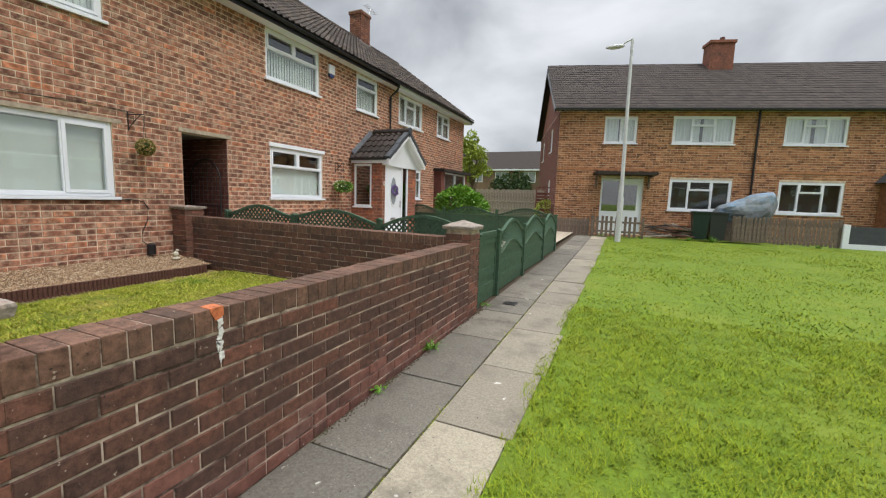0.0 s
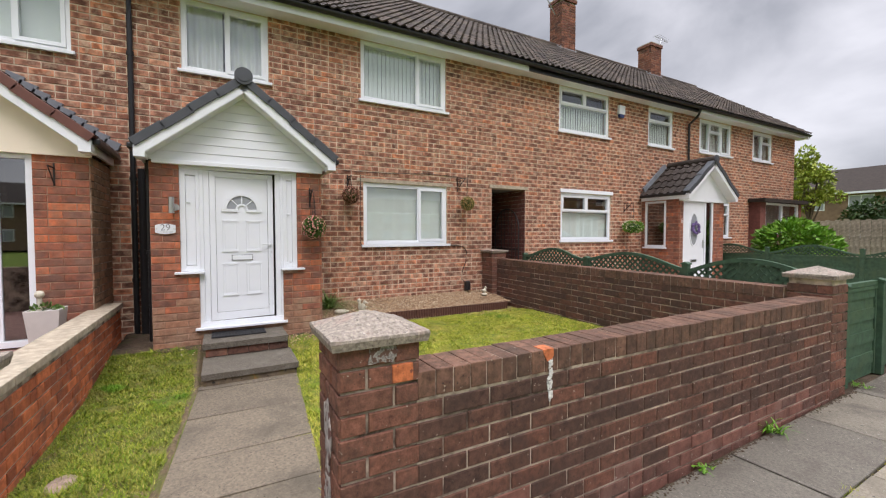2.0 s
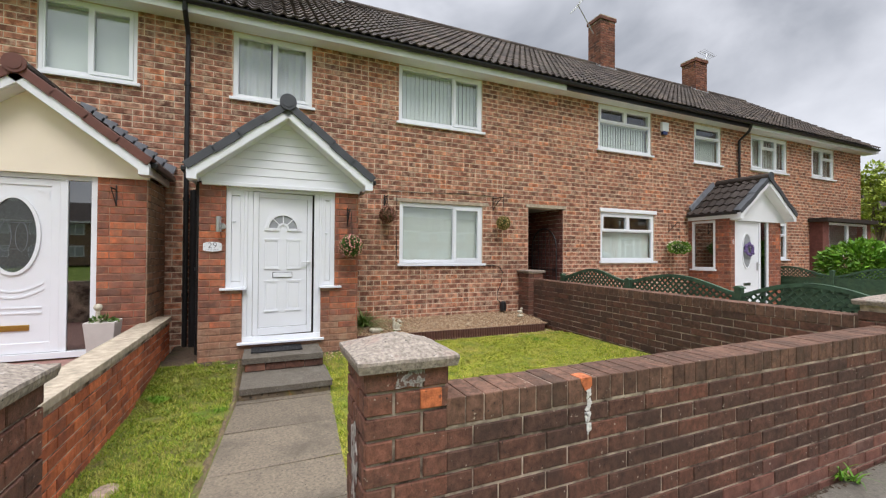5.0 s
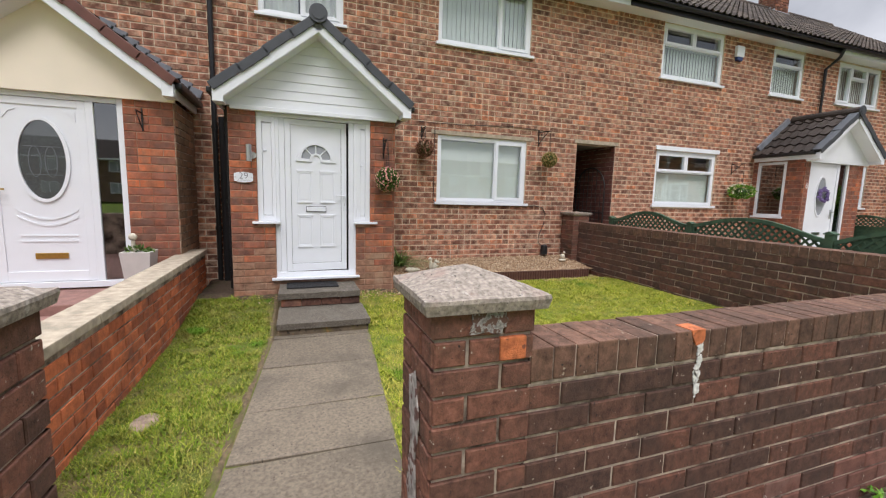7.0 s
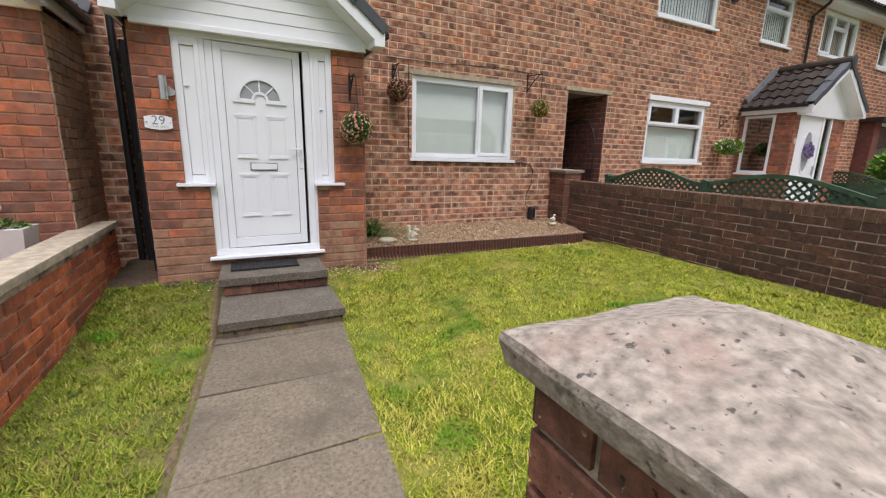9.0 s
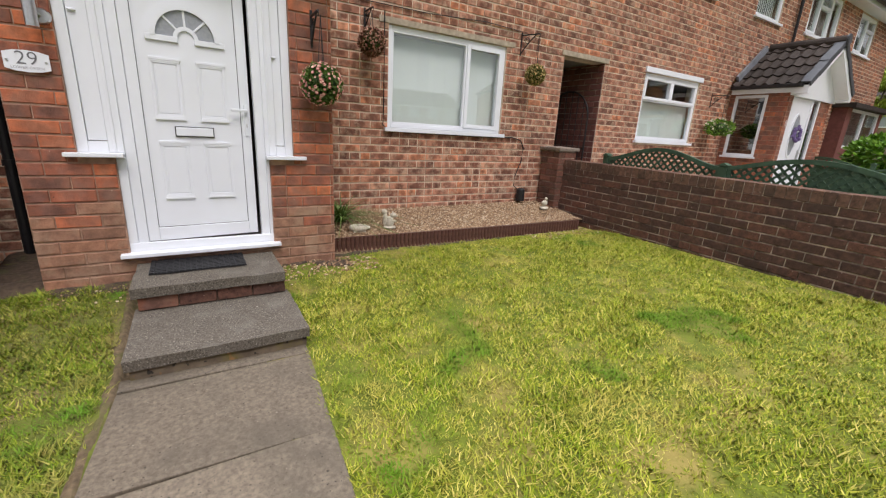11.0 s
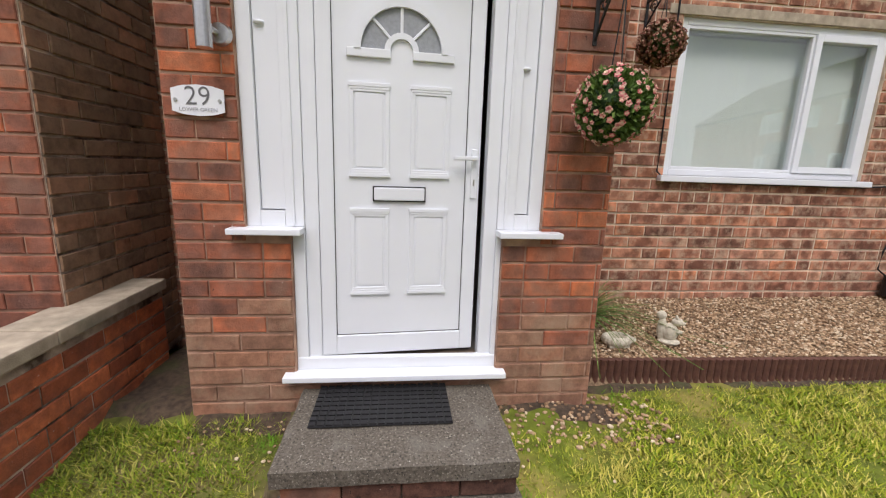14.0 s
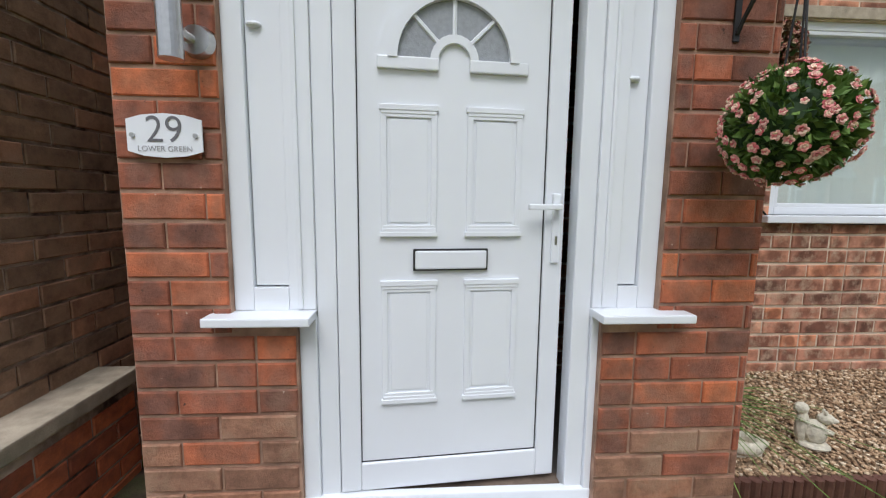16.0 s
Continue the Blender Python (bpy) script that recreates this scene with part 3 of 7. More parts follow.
def lawn_z(x, y):
    z = -0.125 + 0.055 * min(max(y - 0.7, 0.0), 4.1)
    return z + 0.17 * ramp(-x, 5.0, 6.2) * (1 - ramp(y, 1.0, 4.5)) - 0.04 * ramp(-x, 5.75, 6.2) * ramp(y, 0.9, 1.2)


def path_left(x):
    return -0.385 - 0.20 * ramp(x, -4.9, -2.0)


def path_right(x):
    return 0.57 - 0.21 * ramp(x, -4.9, -2.4)


def sheet(name, xs, ys, height, material, label, kind="structure", category="ground"):
    v = [(x, y, height(x, y)) for x in xs for y in ys]
    n = len(ys)
    f = [(i * n + j, (i + 1) * n + j, (i + 1) * n + j + 1, i * n + j + 1) for i in range(len(xs) - 1) for j in range(n - 1)]
    me = quads(name, v, f)
    for p in me.polygons:
        p.use_smooth = True
    return tagged(part(name, me, material), label, category, "", kind)


def steps_of(a, b, d):
    n = max(1, round((b - a) / d))
    return [a + (b - a) * i / n for i in range(n + 1)]


# ---- ground ----
far = lambda x, y: street_z(y) - 0.05 - 0.12 * (x < -1.7)
sheet("ground", [-1500, -300, -80, -40, -20, -7.3, -1.75, -1.7, 0, 20, 60, 200, 1500], [-1500, -200, -40, -6, 1.5, 4, 8, 12, 16, 24, 40, 80, 300, 1500], far, GREEN_TURF, "flat grassed ground between the houses")
sheet("green", steps_of(-0.55, 30, 0.5), steps_of(-14, 17.0, 0.5), lambda x, y: street_z(y) - 0.01 + 0.018 * noise.noise((x * 0.7, y * 0.7, 0)) * ramp(x, -0.5, 0.2), GREEN_TURF, "open green of bright mown grass beside the footpath", category="lawn")
sheet("lawn", steps_of(-6.5, -1.72, 0.12), steps_of(0.32, 4.74, 0.12), lambda x, y: lawn_z(x, y) + 0.012 * noise.noise((x * 2, y * 2, 0)), TURF, "small front lawn of patchy mown grass", category="lawn")
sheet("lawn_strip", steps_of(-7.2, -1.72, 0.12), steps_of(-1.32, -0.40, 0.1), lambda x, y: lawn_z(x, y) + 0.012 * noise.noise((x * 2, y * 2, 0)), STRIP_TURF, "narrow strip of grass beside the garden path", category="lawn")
sheet("path_bed", [-6.2, -1.7], [-0.62, 0.47], lambda x, y: -0.16, SOIL, "soil under the garden path", category="path")
sheet("path_edge", steps_of(-6.25, -1.75, 0.08), steps_of(-0.66, -0.30, 0.02), lambda x, y: lawn_z(x, y) + 0.012 * noise.noise((x * 2, y * 2, 0)) + 0.008 * noise.noise((x * 9, y * 9, 2)) + 0.010 - 0.05 * ramp(y - path_left(x), -0.01, 0.01) - 0.05 * ramp(path_left(x) - y + 0.03 * noise.noise((x * 5, 0, 3)), 0.04, 0.09), EARTH, "bare trodden earth along the garden path", category="soil")
sheet("pavement_bed", [-1.9, -0.45], steps_of(-10, 17.0, 0.5), lambda x, y: street_z(y) - 0.03, SOIL, "soil in the joints of the footpath", category="pavement")
sheet("neighbour_paving", [-7.2, -1.7], [-5.0, -1.5], lambda x, y: 0.02, RED_TILE, "pale red paving in the next front garden", category="paving")
sheet("neighbour_garden", steps_of(-7.2, -1.8, 0.5), steps_of(4.95, 18.4, 0.5), lambda x, y: 0.12 + 0.02 * max(0, y - 5) * 0.5, COPING, "pale concrete yard behind the green fence", category="garden")

# ---- terrace front ----
def fy(y):
    return y - Y_START


WINDOWS = [  # y0, y1, z0, z1, style
    (-0.61, 0.556, 3.85, 4.88, "split"), (2.06, 3.77, 3.84, 4.88, "right"), (2.09, 3.79, 1.27, 2.385, "right"), (-2.92, -1.83, 3.84, 4.88, "split"),
    (6.77, 8.45, 3.86, 4.90, "toplights"), (6.84, 8.55, 1.31, 2.43, "toplights"), (10.0, 11.08, 3.86, 4.86, "topone"),
    (12.38, 14.13, 3.90, 4.88, "cottage"), (15.45, 16.75, 3.92, 4.88, "cottage2"), (13.2, 14.13, 1.36, 2.44, "cottage2")]
HOLES = [(fy(a), fy(b), c, d) for a, b, c, d, s in WINDOWS]
PASS = (4.87, 5.78, -0.1, 2.43)
HOLES.append((fy(PASS[0]), fy(PASS[1]), PASS[2], PASS[3]))
FRONT = pose(XF, Y_START, 0, 0, 0, 90)
brick_wall("wall_front", FRONT, Y_END - Y_START, -0.1, 5.02, HOLES, BRICK_HOUSE, MORTAR, 0.24, near=(fy(1.2), fy(4.7), 0.25, 1.27), seed=3, headers=0.16, joint=0.0165, label="terrace front of mottled brown and orange brick", z_from=-0.1)
brick_wall("wall_gable", pose(XF - 0.011, Y_END + 0.012, 0, 0, 0, 180), 7.3, -0.1, 5.02, [], BRICK_HOUSE, MORTAR, 0.24, seed=4, label="gable end wall of the brick terrace")
part("wall_back", boxes((-14.6, -14.4, Y_START, Y_END, -0.1, 5.0)), MORTAR, label="plain rear wall of the terrace")["kind"] = "structure"
part("wall_south", boxes((-14.4, XF - 0.24, Y_START, Y_START + 0.2, -0.1, 5.0)), MORTAR, label="plain party wall at the end of the terrace")["kind"] = "structure"
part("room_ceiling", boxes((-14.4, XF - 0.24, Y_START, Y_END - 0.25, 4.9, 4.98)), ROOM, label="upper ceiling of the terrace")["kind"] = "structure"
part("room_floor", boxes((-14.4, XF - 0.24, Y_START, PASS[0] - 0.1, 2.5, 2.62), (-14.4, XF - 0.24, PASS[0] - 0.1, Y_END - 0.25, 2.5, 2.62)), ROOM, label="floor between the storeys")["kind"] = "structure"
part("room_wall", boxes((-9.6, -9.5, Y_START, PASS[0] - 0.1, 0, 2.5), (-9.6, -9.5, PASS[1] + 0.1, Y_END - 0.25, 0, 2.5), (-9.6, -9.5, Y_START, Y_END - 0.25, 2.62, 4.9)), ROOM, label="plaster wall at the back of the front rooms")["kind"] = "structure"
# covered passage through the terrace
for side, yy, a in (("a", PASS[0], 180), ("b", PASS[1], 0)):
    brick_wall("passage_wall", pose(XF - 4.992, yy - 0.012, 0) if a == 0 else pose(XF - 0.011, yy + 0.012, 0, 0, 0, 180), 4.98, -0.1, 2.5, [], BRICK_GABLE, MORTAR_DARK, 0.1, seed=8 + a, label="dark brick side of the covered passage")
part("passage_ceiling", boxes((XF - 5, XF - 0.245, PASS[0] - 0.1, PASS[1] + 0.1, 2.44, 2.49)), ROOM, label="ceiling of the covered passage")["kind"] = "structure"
part("passage_floor", boxes((XF - 5, XF, PASS[0], PASS[1], -0.1, 0.2)), CONCRETE, label="concrete floor of the covered passage")["kind"] = "structure"
part("passage_end", boxes((XF - 5.1, XF - 5, PASS[0], PASS[1], -0.1, 2.5)), WOOD_GREY, label="dark board closing the covered passage")["kind"] = "structure"
part("passage_lintel", boxes((XF - 0.1, XF + 0.012, PASS[0] - 0.06, PASS[1] + 0.06, 2.43, 2.50), bevel=0.004), COPING, label="pale concrete lintel over the covered passage")["kind"] = "structure"


def louvre(parent, w, h, n, depth, material, seed, name="slat", turn=14):
    """Vertical blind slats, slightly turned."""
    rng = random.Random(seed)
    me = None
    for i in range(n):
        if me is None:
            bm = boxes((-w / n * 0.51, w / n * 0.51, -0.001, 0.001, 0, h))
            s = part(name, bm, material, parent)
            me = s.data
        else:
            s = part(name, me, None, parent)
        s.matrix_basis = pose((i + 0.5) * w / n, depth, 0, 0, 0, turn + rng.uniform(-4, 4))


def window(m, w, h, style, n, inside="blind", group="", fine=True):
    """A white plastic window, its origin at the lower left of the opening; frame, sashes, panes, sill."""
    win = thing("window_%d" % n, m, "white plastic framed window with %s behind the glass" % {"blind": "vertical blinds", "net": "net curtains", "none": "a dark room"}[inside], "window", group, "structure")
    o, d0, d1 = 0.05, 0.03, 0.095
    part("window_frame", boxes((0, o, d0, d1, 0, h), (w - o, w, d0, d1, 0, h), (o, w - o, d0, d1, 0, o), (o, w - o, d0, d1, h - o, h), bevel=0.006), UPVC, win)
    part("window_sill", boxes((-0.05, w + 0.05, -0.05, d1, -0.045, 0.0), bevel=0.006), UPVC, win)
    cells = []  # x0, x1, z0, z1, opening
    if style == "right":
        s = w * 0.64
        cells = [(o, s, o, h - o, False), (s, w - o, o, h - o, True)]
    elif style == "split":
        cells = [(o, w / 2, o, h - o, False), (w / 2, w - o, o, h - o, True)]
    elif style == "toplights":
        s = h * 0.62
        cells = [(o, w - o, o, s, False), (o, w / 2, s, h - o, True), (w / 2, w - o, s, h - o, True)]
    elif style == "topone":
        s = h * 0.66
        cells = [(o, w - o, o, s, False), (o, w - o, s, h - o, True)]
    elif style == "cottage":
        a, b, s = w * 0.32, w * 0.68, h * 0.66
        cells = [(o, a, o, h - o, True), (a, b, o, s, False), (a, b, s, h - o, True), (b, w - o, o, h - o, True)]
    elif style == "cottage2":
        a, s = w * 0.5, h * 0.64
        cells = [(o, a, o, h - o, True), (a, w - o, o, s, False), (a, w - o, s, h - o, True)]
    for x0, x1, z0, z1, opens in cells:
        e = 0.05 if opens else 0.022
        y = d0 - 0.012 if opens else d0 + 0.004
        bm = boxes((x0, x0 + e, y, d1 - 0.01, z0, z1), (x1 - e, x1, y, d1 - 0.01, z0, z1), (x0 + e, x1 - e, y, d1 - 0.01, z0, z0 + e), (x0 + e, x1 - e, y, d1 - 0.01, z1 - e, z1), bevel=0.004)
        sash = part("sash" if opens else "bead", bm, UPVC, win)
        p = part("pane", boxes((x0 + e, x1 - e, d0 + 0.03, d0 + 0.034, z0 + e, z1 - e)), GLASS, sash)
        p.visible_shadow = False
    if inside == "none":
        return win
    if inside == "blind":
        bl = thing("vertical_blind", m @ pose(0.03, 0.16, 0.03), "pale grey-green fabric vertical blind, closed", "blind", "window blinds")
        top = {"toplights": h * 0.62, "topone": h * 0.66}.get(style, h - 0.05)
        part("headrail", boxes((0, w - 0.06, -0.03, 0.03, top - 0.05, top)), UPVC, bl)
        louvre(bl, w - 0.06, top - 0.06, max(8, round(w / 0.085)), 0.0, BLIND, n, turn=-16 if m.translation.z < 2 else 12)
    else:
        cu = thing("net_curtain", m @ pose(0.0, 0.16, 0.03), "white net curtain in soft folds", "curtain", "window curtains")
        for half, (a, b) in enumerate(((0.0, w * 0.46), (w * 0.52, w))):
            v, f = [], []
            k = 48
            for i in range(k + 1):
                u = a + (b - a) * i / k
                y = 0.02 * math.sin(u * 55 + half) + 0.01 * math.sin(u * 23)
                v += [(u, y, 0), (u, y * 0.7, h - 0.04)]
            f = [(2 * i, 2 * i + 2, 2 * i + 3, 2 * i + 1) for i in range(k)]
            part("drape", quads("drape", v, f), CURTAIN, cu)
    return win


for i, (a, b, c, d, style) in enumerate(WINDOWS):
    window(pose(XF, a, c, 0, 0, 90), b - a, d - c, style, i + 1, "net" if i == 0 else "blind", "terrace windows")
part("window_lintel", boxes((XF - 0.1, XF + 0.006, 1.97, 3.92, 2.39, 2.455), bevel=0.004), COPING, label="pale concrete lintel over the front room window")["kind"] = "structure"
part("lintel", boxes((XF - 0.05, XF + 0.03, 6.80, 8.60, 2.435, 2.52), bevel=0.006), UPVC, label="white plastic lintel cover over a window")["kind"] = "structure"

# soffit, fascia, gutter
part("soffit", boxes((XF - 0.02, -6.93, Y_START, 5.6, 4.885, 4.90), (XF - 0.02, -6.93, 5.6, Y_END + 0.25, 4.905, 4.92)), UPVC, label="white plastic soffit under the eaves")["kind"] = "structure"
part("fascia", boxes((-6.93, -6.905, Y_START, 5.6, 4.87, 5.02), (-6.93, -6.905, 11.9, Y_END + 0.25, 4.89, 5.02), bevel=0.003), UPVC, label="white plastic fascia board under the roof")["kind"] = "structure"
part("dark_fascia", boxes((-6.93, -6.905, 5.605, 11.895, 4.89, 5.02), bevel=0.003), BLACK, label="black fascia board under the roof")["kind"] = "structure"


def gutter(y0, y1, x, z):
    v, f = [], []
    n = 8
    for y in (y0, y1):
        for r in (0.058, 0.052):
            for k in range(n + 1):
                a = math.pi + math.pi * k / n
                v.append((x + r * math.cos(a), y, z + r * math.sin(a)))
    s = n + 1
    for k in range(n):
        f += [(k, k + 1, 2 * s + k + 1, 2 * s + k), (s + k, s + k + 1, 3 * s + k + 1, 3 * s + k), (k, k + 1, s + k + 1, s + k), (2 * s + k, 2 * s + k + 1, 3 * s + k + 1, 3 * s + k)]
    f += [(0, s, 3 * s, 2 * s), (n, s + n, 3 * s + n, 2 * s + n)]
    return quads("gutter", v, f)


tagged(part("gutter", gutter(Y_START, -1.42, -6.84, 5.025), UPVC), "white half-round plastic gutter along the eaves", "gutter", "", "structure")
tagged(part("gutter", gutter(-1.418, Y_END + 0.2, -6.84, 5.02), BLACK), "black half-round plastic gutter along the eaves", "gutter", "", "structure")


def tiled_slope(name, m, width, length, material, wave=0.165, row=0.30, parent=None, amp=0.040, seg=6, label="", kind="stuff", step=0.025):
    """Rows of interlocking tiles on a slope: x along the eaves, y up the slope, z out of it."""
    rng = random.Random(len(name) * 7 + int(width * 10))
    v, f = [], []
    rows = math.ceil(length / row)
    tiles = max(1, round(width / (2 * wave)))
    tw = width / tiles
    for r in range(rows):
        y0, y1 = r * row, min((r + 1) * row + 0.06, length)
        for t in range(tiles):
            lift = rng.uniform(-0.003, 0.004)
            n0 = len(v)
            k = seg * 2
            for i in range(k + 1):
                x = t * tw + tw * i / k * 0.99
                c = 0.5 + 0.5 * math.cos(math.tau * 2 * i / k)
                h = amp * c ** 1.6 + lift
                v += [(x, y0, h + 0.010 + step), (x, y1, h + 0.004), (x, y0, h + 0.010)]
            for i in range(k):
                a = n0 + 3 * i
                f += [(a, a + 3, a + 4, a + 1), (a + 2, a + 5, a + 3, a)]
    return part(name, quads(name, v, f), material, parent, label, m)


slope = math.atan2(RIDGE_Z - 5.06, -6.86 - RIDGE_X)
slope_len = math.hypot(RIDGE_Z - 5.06, -6.86 - RIDGE_X)
roof = thing("roof", pose(-6.86, Y_START, 5.06), "dark brown concrete tiled roof of the terrace", "roof", "", "structure")
roof_frame = Matrix.Translation((0, 0, 0)) @ Matrix.Rotation(radians(90), 4, "Z") @ Matrix.Rotation(slope, 4, "X")
tagged(tiled_slope("roof_tiles", roof_frame, Y_END + 0.3 - Y_START, slope_len, TILE, parent=roof), kind="stuff")
part("roof_deck", boxes((0, Y_END + 0.28 - Y_START, 0, slope_len, -0.06, -0.004)), BLACK, roof, m=roof_frame)
back = Matrix.Translation((2 * (RIDGE_X + 6.86), 0, 0)) @ Matrix.Diagonal((-1, 1, 1, 1)) @ roof_frame
part("back_deck", boxes((0, Y_END + 0.28 - Y_START, 0, slope_len, -0.06, 0.03)), TILE, roof, m=back)
bm = bmesh.new()
for i in range(int((Y_END + 0.3 - Y_START) / 0.45)):
    rod(bm, (RIDGE_X + 6.86, i * 0.45 + 0.004, RIDGE_Z - 5.06 + 0.0), (RIDGE_X + 6.86, i * 0.45 + 0.446, RIDGE_Z - 5.06 + 0.0), 0.115, n=10)
part("ridge_tiles", bm, TILE, roof)
part("verge_board", prism([(0.0, -0.16), (RIDGE_X + 6.86, RIDGE_Z - 5.06 - 0.16), (2 * (RIDGE_X + 6.86), -0.16), (2 * (RIDGE_X + 6.86), 0), (RIDGE_X + 6.86, RIDGE_Z - 5.06), (0.0, 0.0)], Y_END + 0.24 - Y_START, Y_END + 0.28 - Y_START), UPVC, roof)
part("gable_peak", prism([(-0.35, 0), (2 * (RIDGE_X + 6.86) + 0.35, 0), (RIDGE_X + 6.86, RIDGE_Z - 5.06 - 0.2)], Y_END - Y_START - 0.24, Y_END - Y_START - 0.01), BRICK_HOUSE, roof)


def chimney(x, y, z0, z1, w, d, seed, label):
    ch = thing("chimney", pose(x, y, z0), label, "chimney", "roof chimneys")
    h = z1 - z0
    part("core", boxes((-d / 2 + 0.012, d / 2 - 0.012, -w / 2 + 0.012, w / 2 - 0.012, -0.8, h - 0.18)), MORTAR_DARK, ch)
    rng = random.Random(seed)
    v, f = [], []
    for ang, ln, off in ((90, w, d / 2), (0, d, w / 2), (270, w, d / 2), (180, d, w / 2)):
        mm = pose(0, 0, 0, 0, 0, ang) @ pose(-ln / 2, -off, 0)
        for u, bw, z, k in courses(ln, -0.8, h - 0.18, [], rng):
            bv, bf = brick_mesh(bw)
            n0 = len(v)
            v += [tuple(mm @ Vector((a + u, b, c + z))) for a, b, c in bv]
            f += [tuple(n0 + i for i in q) for q in bf]
    part("brickwork", brick_uv(quads("brickwork", v, f)), BRICK_CHIM, ch)
    part("oversail", boxes((-d / 2 - 0.035, d / 2 + 0.035, -w / 2 - 0.035, w / 2 + 0.035, h - 0.18, h - 0.07), bevel=0.01), BRICK_CHIM, ch)
    bm = boxes((-d / 2 - 0.03, d / 2 + 0.03, -w / 2 - 0.03, w / 2 + 0.03, h - 0.07, h - 0.04))
    lump_m = Matrix.LocRotScale((0, 0, h - 0.05), None, (d * 0.42, w * 0.42, 0.10))
    bmesh.ops.create_icosphere(bm, subdivisions=2, radius=1, matrix=lump_m)
    part("flaunching", bm, COPING, ch, "rounded mortar top")
    # stepped lead soakers where the stack meets the tiles
    rise = 0.63
    bm = boxes((d / 2 + 0.003, d / 2 + 0.02, -w / 2 - 0.06, w / 2 + 0.06, -d / 2 * rise - 0.22, -d / 2 * rise - 0.04))
    for s_ in (-1, 1):
        for k in range(4):
            x = -d / 2 + d * k / 4
            box(bm, x, x + d / 4, s_ * (w / 2 + 0.012) - 0.01, s_ * (w / 2 + 0.012) + 0.01, -0.5, -x * rise - 0.06)
    part("flashing", bm, LEAD_PALE, ch)
    return ch


CHIM = "red-brown brick chimney stack on the terrace ridge"
chimney(-10.9, 1.2, 8.05, 9.3, 0.75, 0.6, 1, CHIM)
chimney(-10.9, 10.5, 8.05, 9.62, 0.66, 0.58, 2, CHIM)
chimney(-10.9, 15.3, 8.05, 9.12, 0.66, 0.58, 3, CHIM)
# ---- garden walls ----
def pier(m, w, z0, z1, bricks, cap_h, label, group, cap=True, near=False):
    """A square brick pier, origin at the middle of its foot, with a pyramid cap."""
    p = thing("gate_pier", m, label, "pier", group)
    part("core", boxes((-w / 2 + 0.012, w / 2 - 0.012, -w / 2 + 0.012, w / 2 - 0.012, z0, z1)), MORTAR_DARK, p)
    rng = random.Random(int(w * 1000 + m.translation.y * 10))
    v, f = [], []
    for side in range(4):
        mm = pose(0, 0, 0, 0, 0, side * 90) @ pose(-w / 2, -w / 2, 0)
        k = 0
        z = z0
        while z + PITCH * 0.7 < z1:
            ends = [0, w * 0.66, w] if (k + side) % 2 else [0, w * 0.34, w]
            for a, b in zip(ends, ends[1:]):
                bv, bf = brick_mesh(b - a - JOINT * (0.5 if 0 in (a,) or b == w else 1))
                pr = rng.uniform(-0.002, 0.002)
                if near and side == 1 or near and side == 0:
                    PIER_PIECES.append((p, mm @ pose((a + b) / 2, pr, z + PITCH / 2), b - a - JOINT, bricks))
                    continue
                n0 = len(v)
                v += [tuple(mm @ Vector((x + (a + b) / 2, y + pr, zz + z + PITCH / 2))) for x, y, zz in bv]
                f += [tuple(n0 + i for i in q) for q in bf]
            z += PITCH
            k += 1
    if v:
        tagged(part("brickwork", brick_uv(quads("brickwork", v, f)), bricks, p), kind="stuff")
    if cap:
        c = w / 2 + 0.031
        bm = bmesh.new()
        n = 9
        grid = {}
        for i in range(n):
            for j in range(n):
                x, y = -c + 2 * c * i / (n - 1), -c + 2 * c * j / (n - 1)
                e = 1 - max(abs(x), abs(y)) / c
                z = z1 + 0.047 + cap_h * e + 0.005 * noise.noise((x * 14, y * 14, m.translation.y))
                grid[i, j] = bm.verts.new((x, y, z))
        for i in range(n - 1):
            for j in range(n - 1):
                bm.faces.new((grid[i, j], grid[i + 1, j], grid[i + 1, j + 1], grid[i, j + 1]))
        rim = [grid[i, 0] for i in range(n)] + [grid[n - 1, j] for j in range(1, n)] + [grid[i, n - 1] for i in range(n - 2, -1, -1)] + [grid[0, j] for j in range(n - 2, 0, -1)]
        low = [bm.verts.new((q.co.x * 0.975, q.co.y * 0.975, z1 + 0.003)) for q in rim]
        mid = [bm.verts.new((q.co.x * 1.012, q.co.y * 1.012, z1 + 0.035 + 0.004 * noise.noise(q.co * 20))) for q in rim]
        for a, b in ((rim, mid), (mid, low)):
            for i in range(len(a)):
                j = (i + 1) % len(a)
                bm.faces.new((a[j], a[i], b[i], b[j]))
        bm.faces.new(low)
        part("cap", bm, STONE_CAP, p, "weathered pyramid-shaped concrete cap")
    return p


PIER_PIECES = []
PW = 0.347
pier(pose(WALL_X - PW / 2, 0.396, 0), PW, -0.16, 0.996, BRICK_PIER, 0.072, "dark brick gate pier with a weathered concrete cap", "gate piers", near=True)
pier(pose(WALL_X - PW / 2, -1.0, 0), PW, -0.16, 1.0, BRICK_PIER, 0.072, "dark brick gate pier with a weathered concrete cap", "gate piers")
pier(pose(WALL_X - PW / 2, 4.90, 0), PW, -0.1, 1.02, BRICK_PIER, 0.072, "dark brick corner pier with a pale concrete cap", "gate piers")
pier(pose(XF + 0.2, 4.79, 0), 0.35, 0.0, 1.085, BRICK_PIER, 0.015, "dark brick pier against the house", "gate piers")

TOP = 0.862
front_len = 4.73 - 0.557
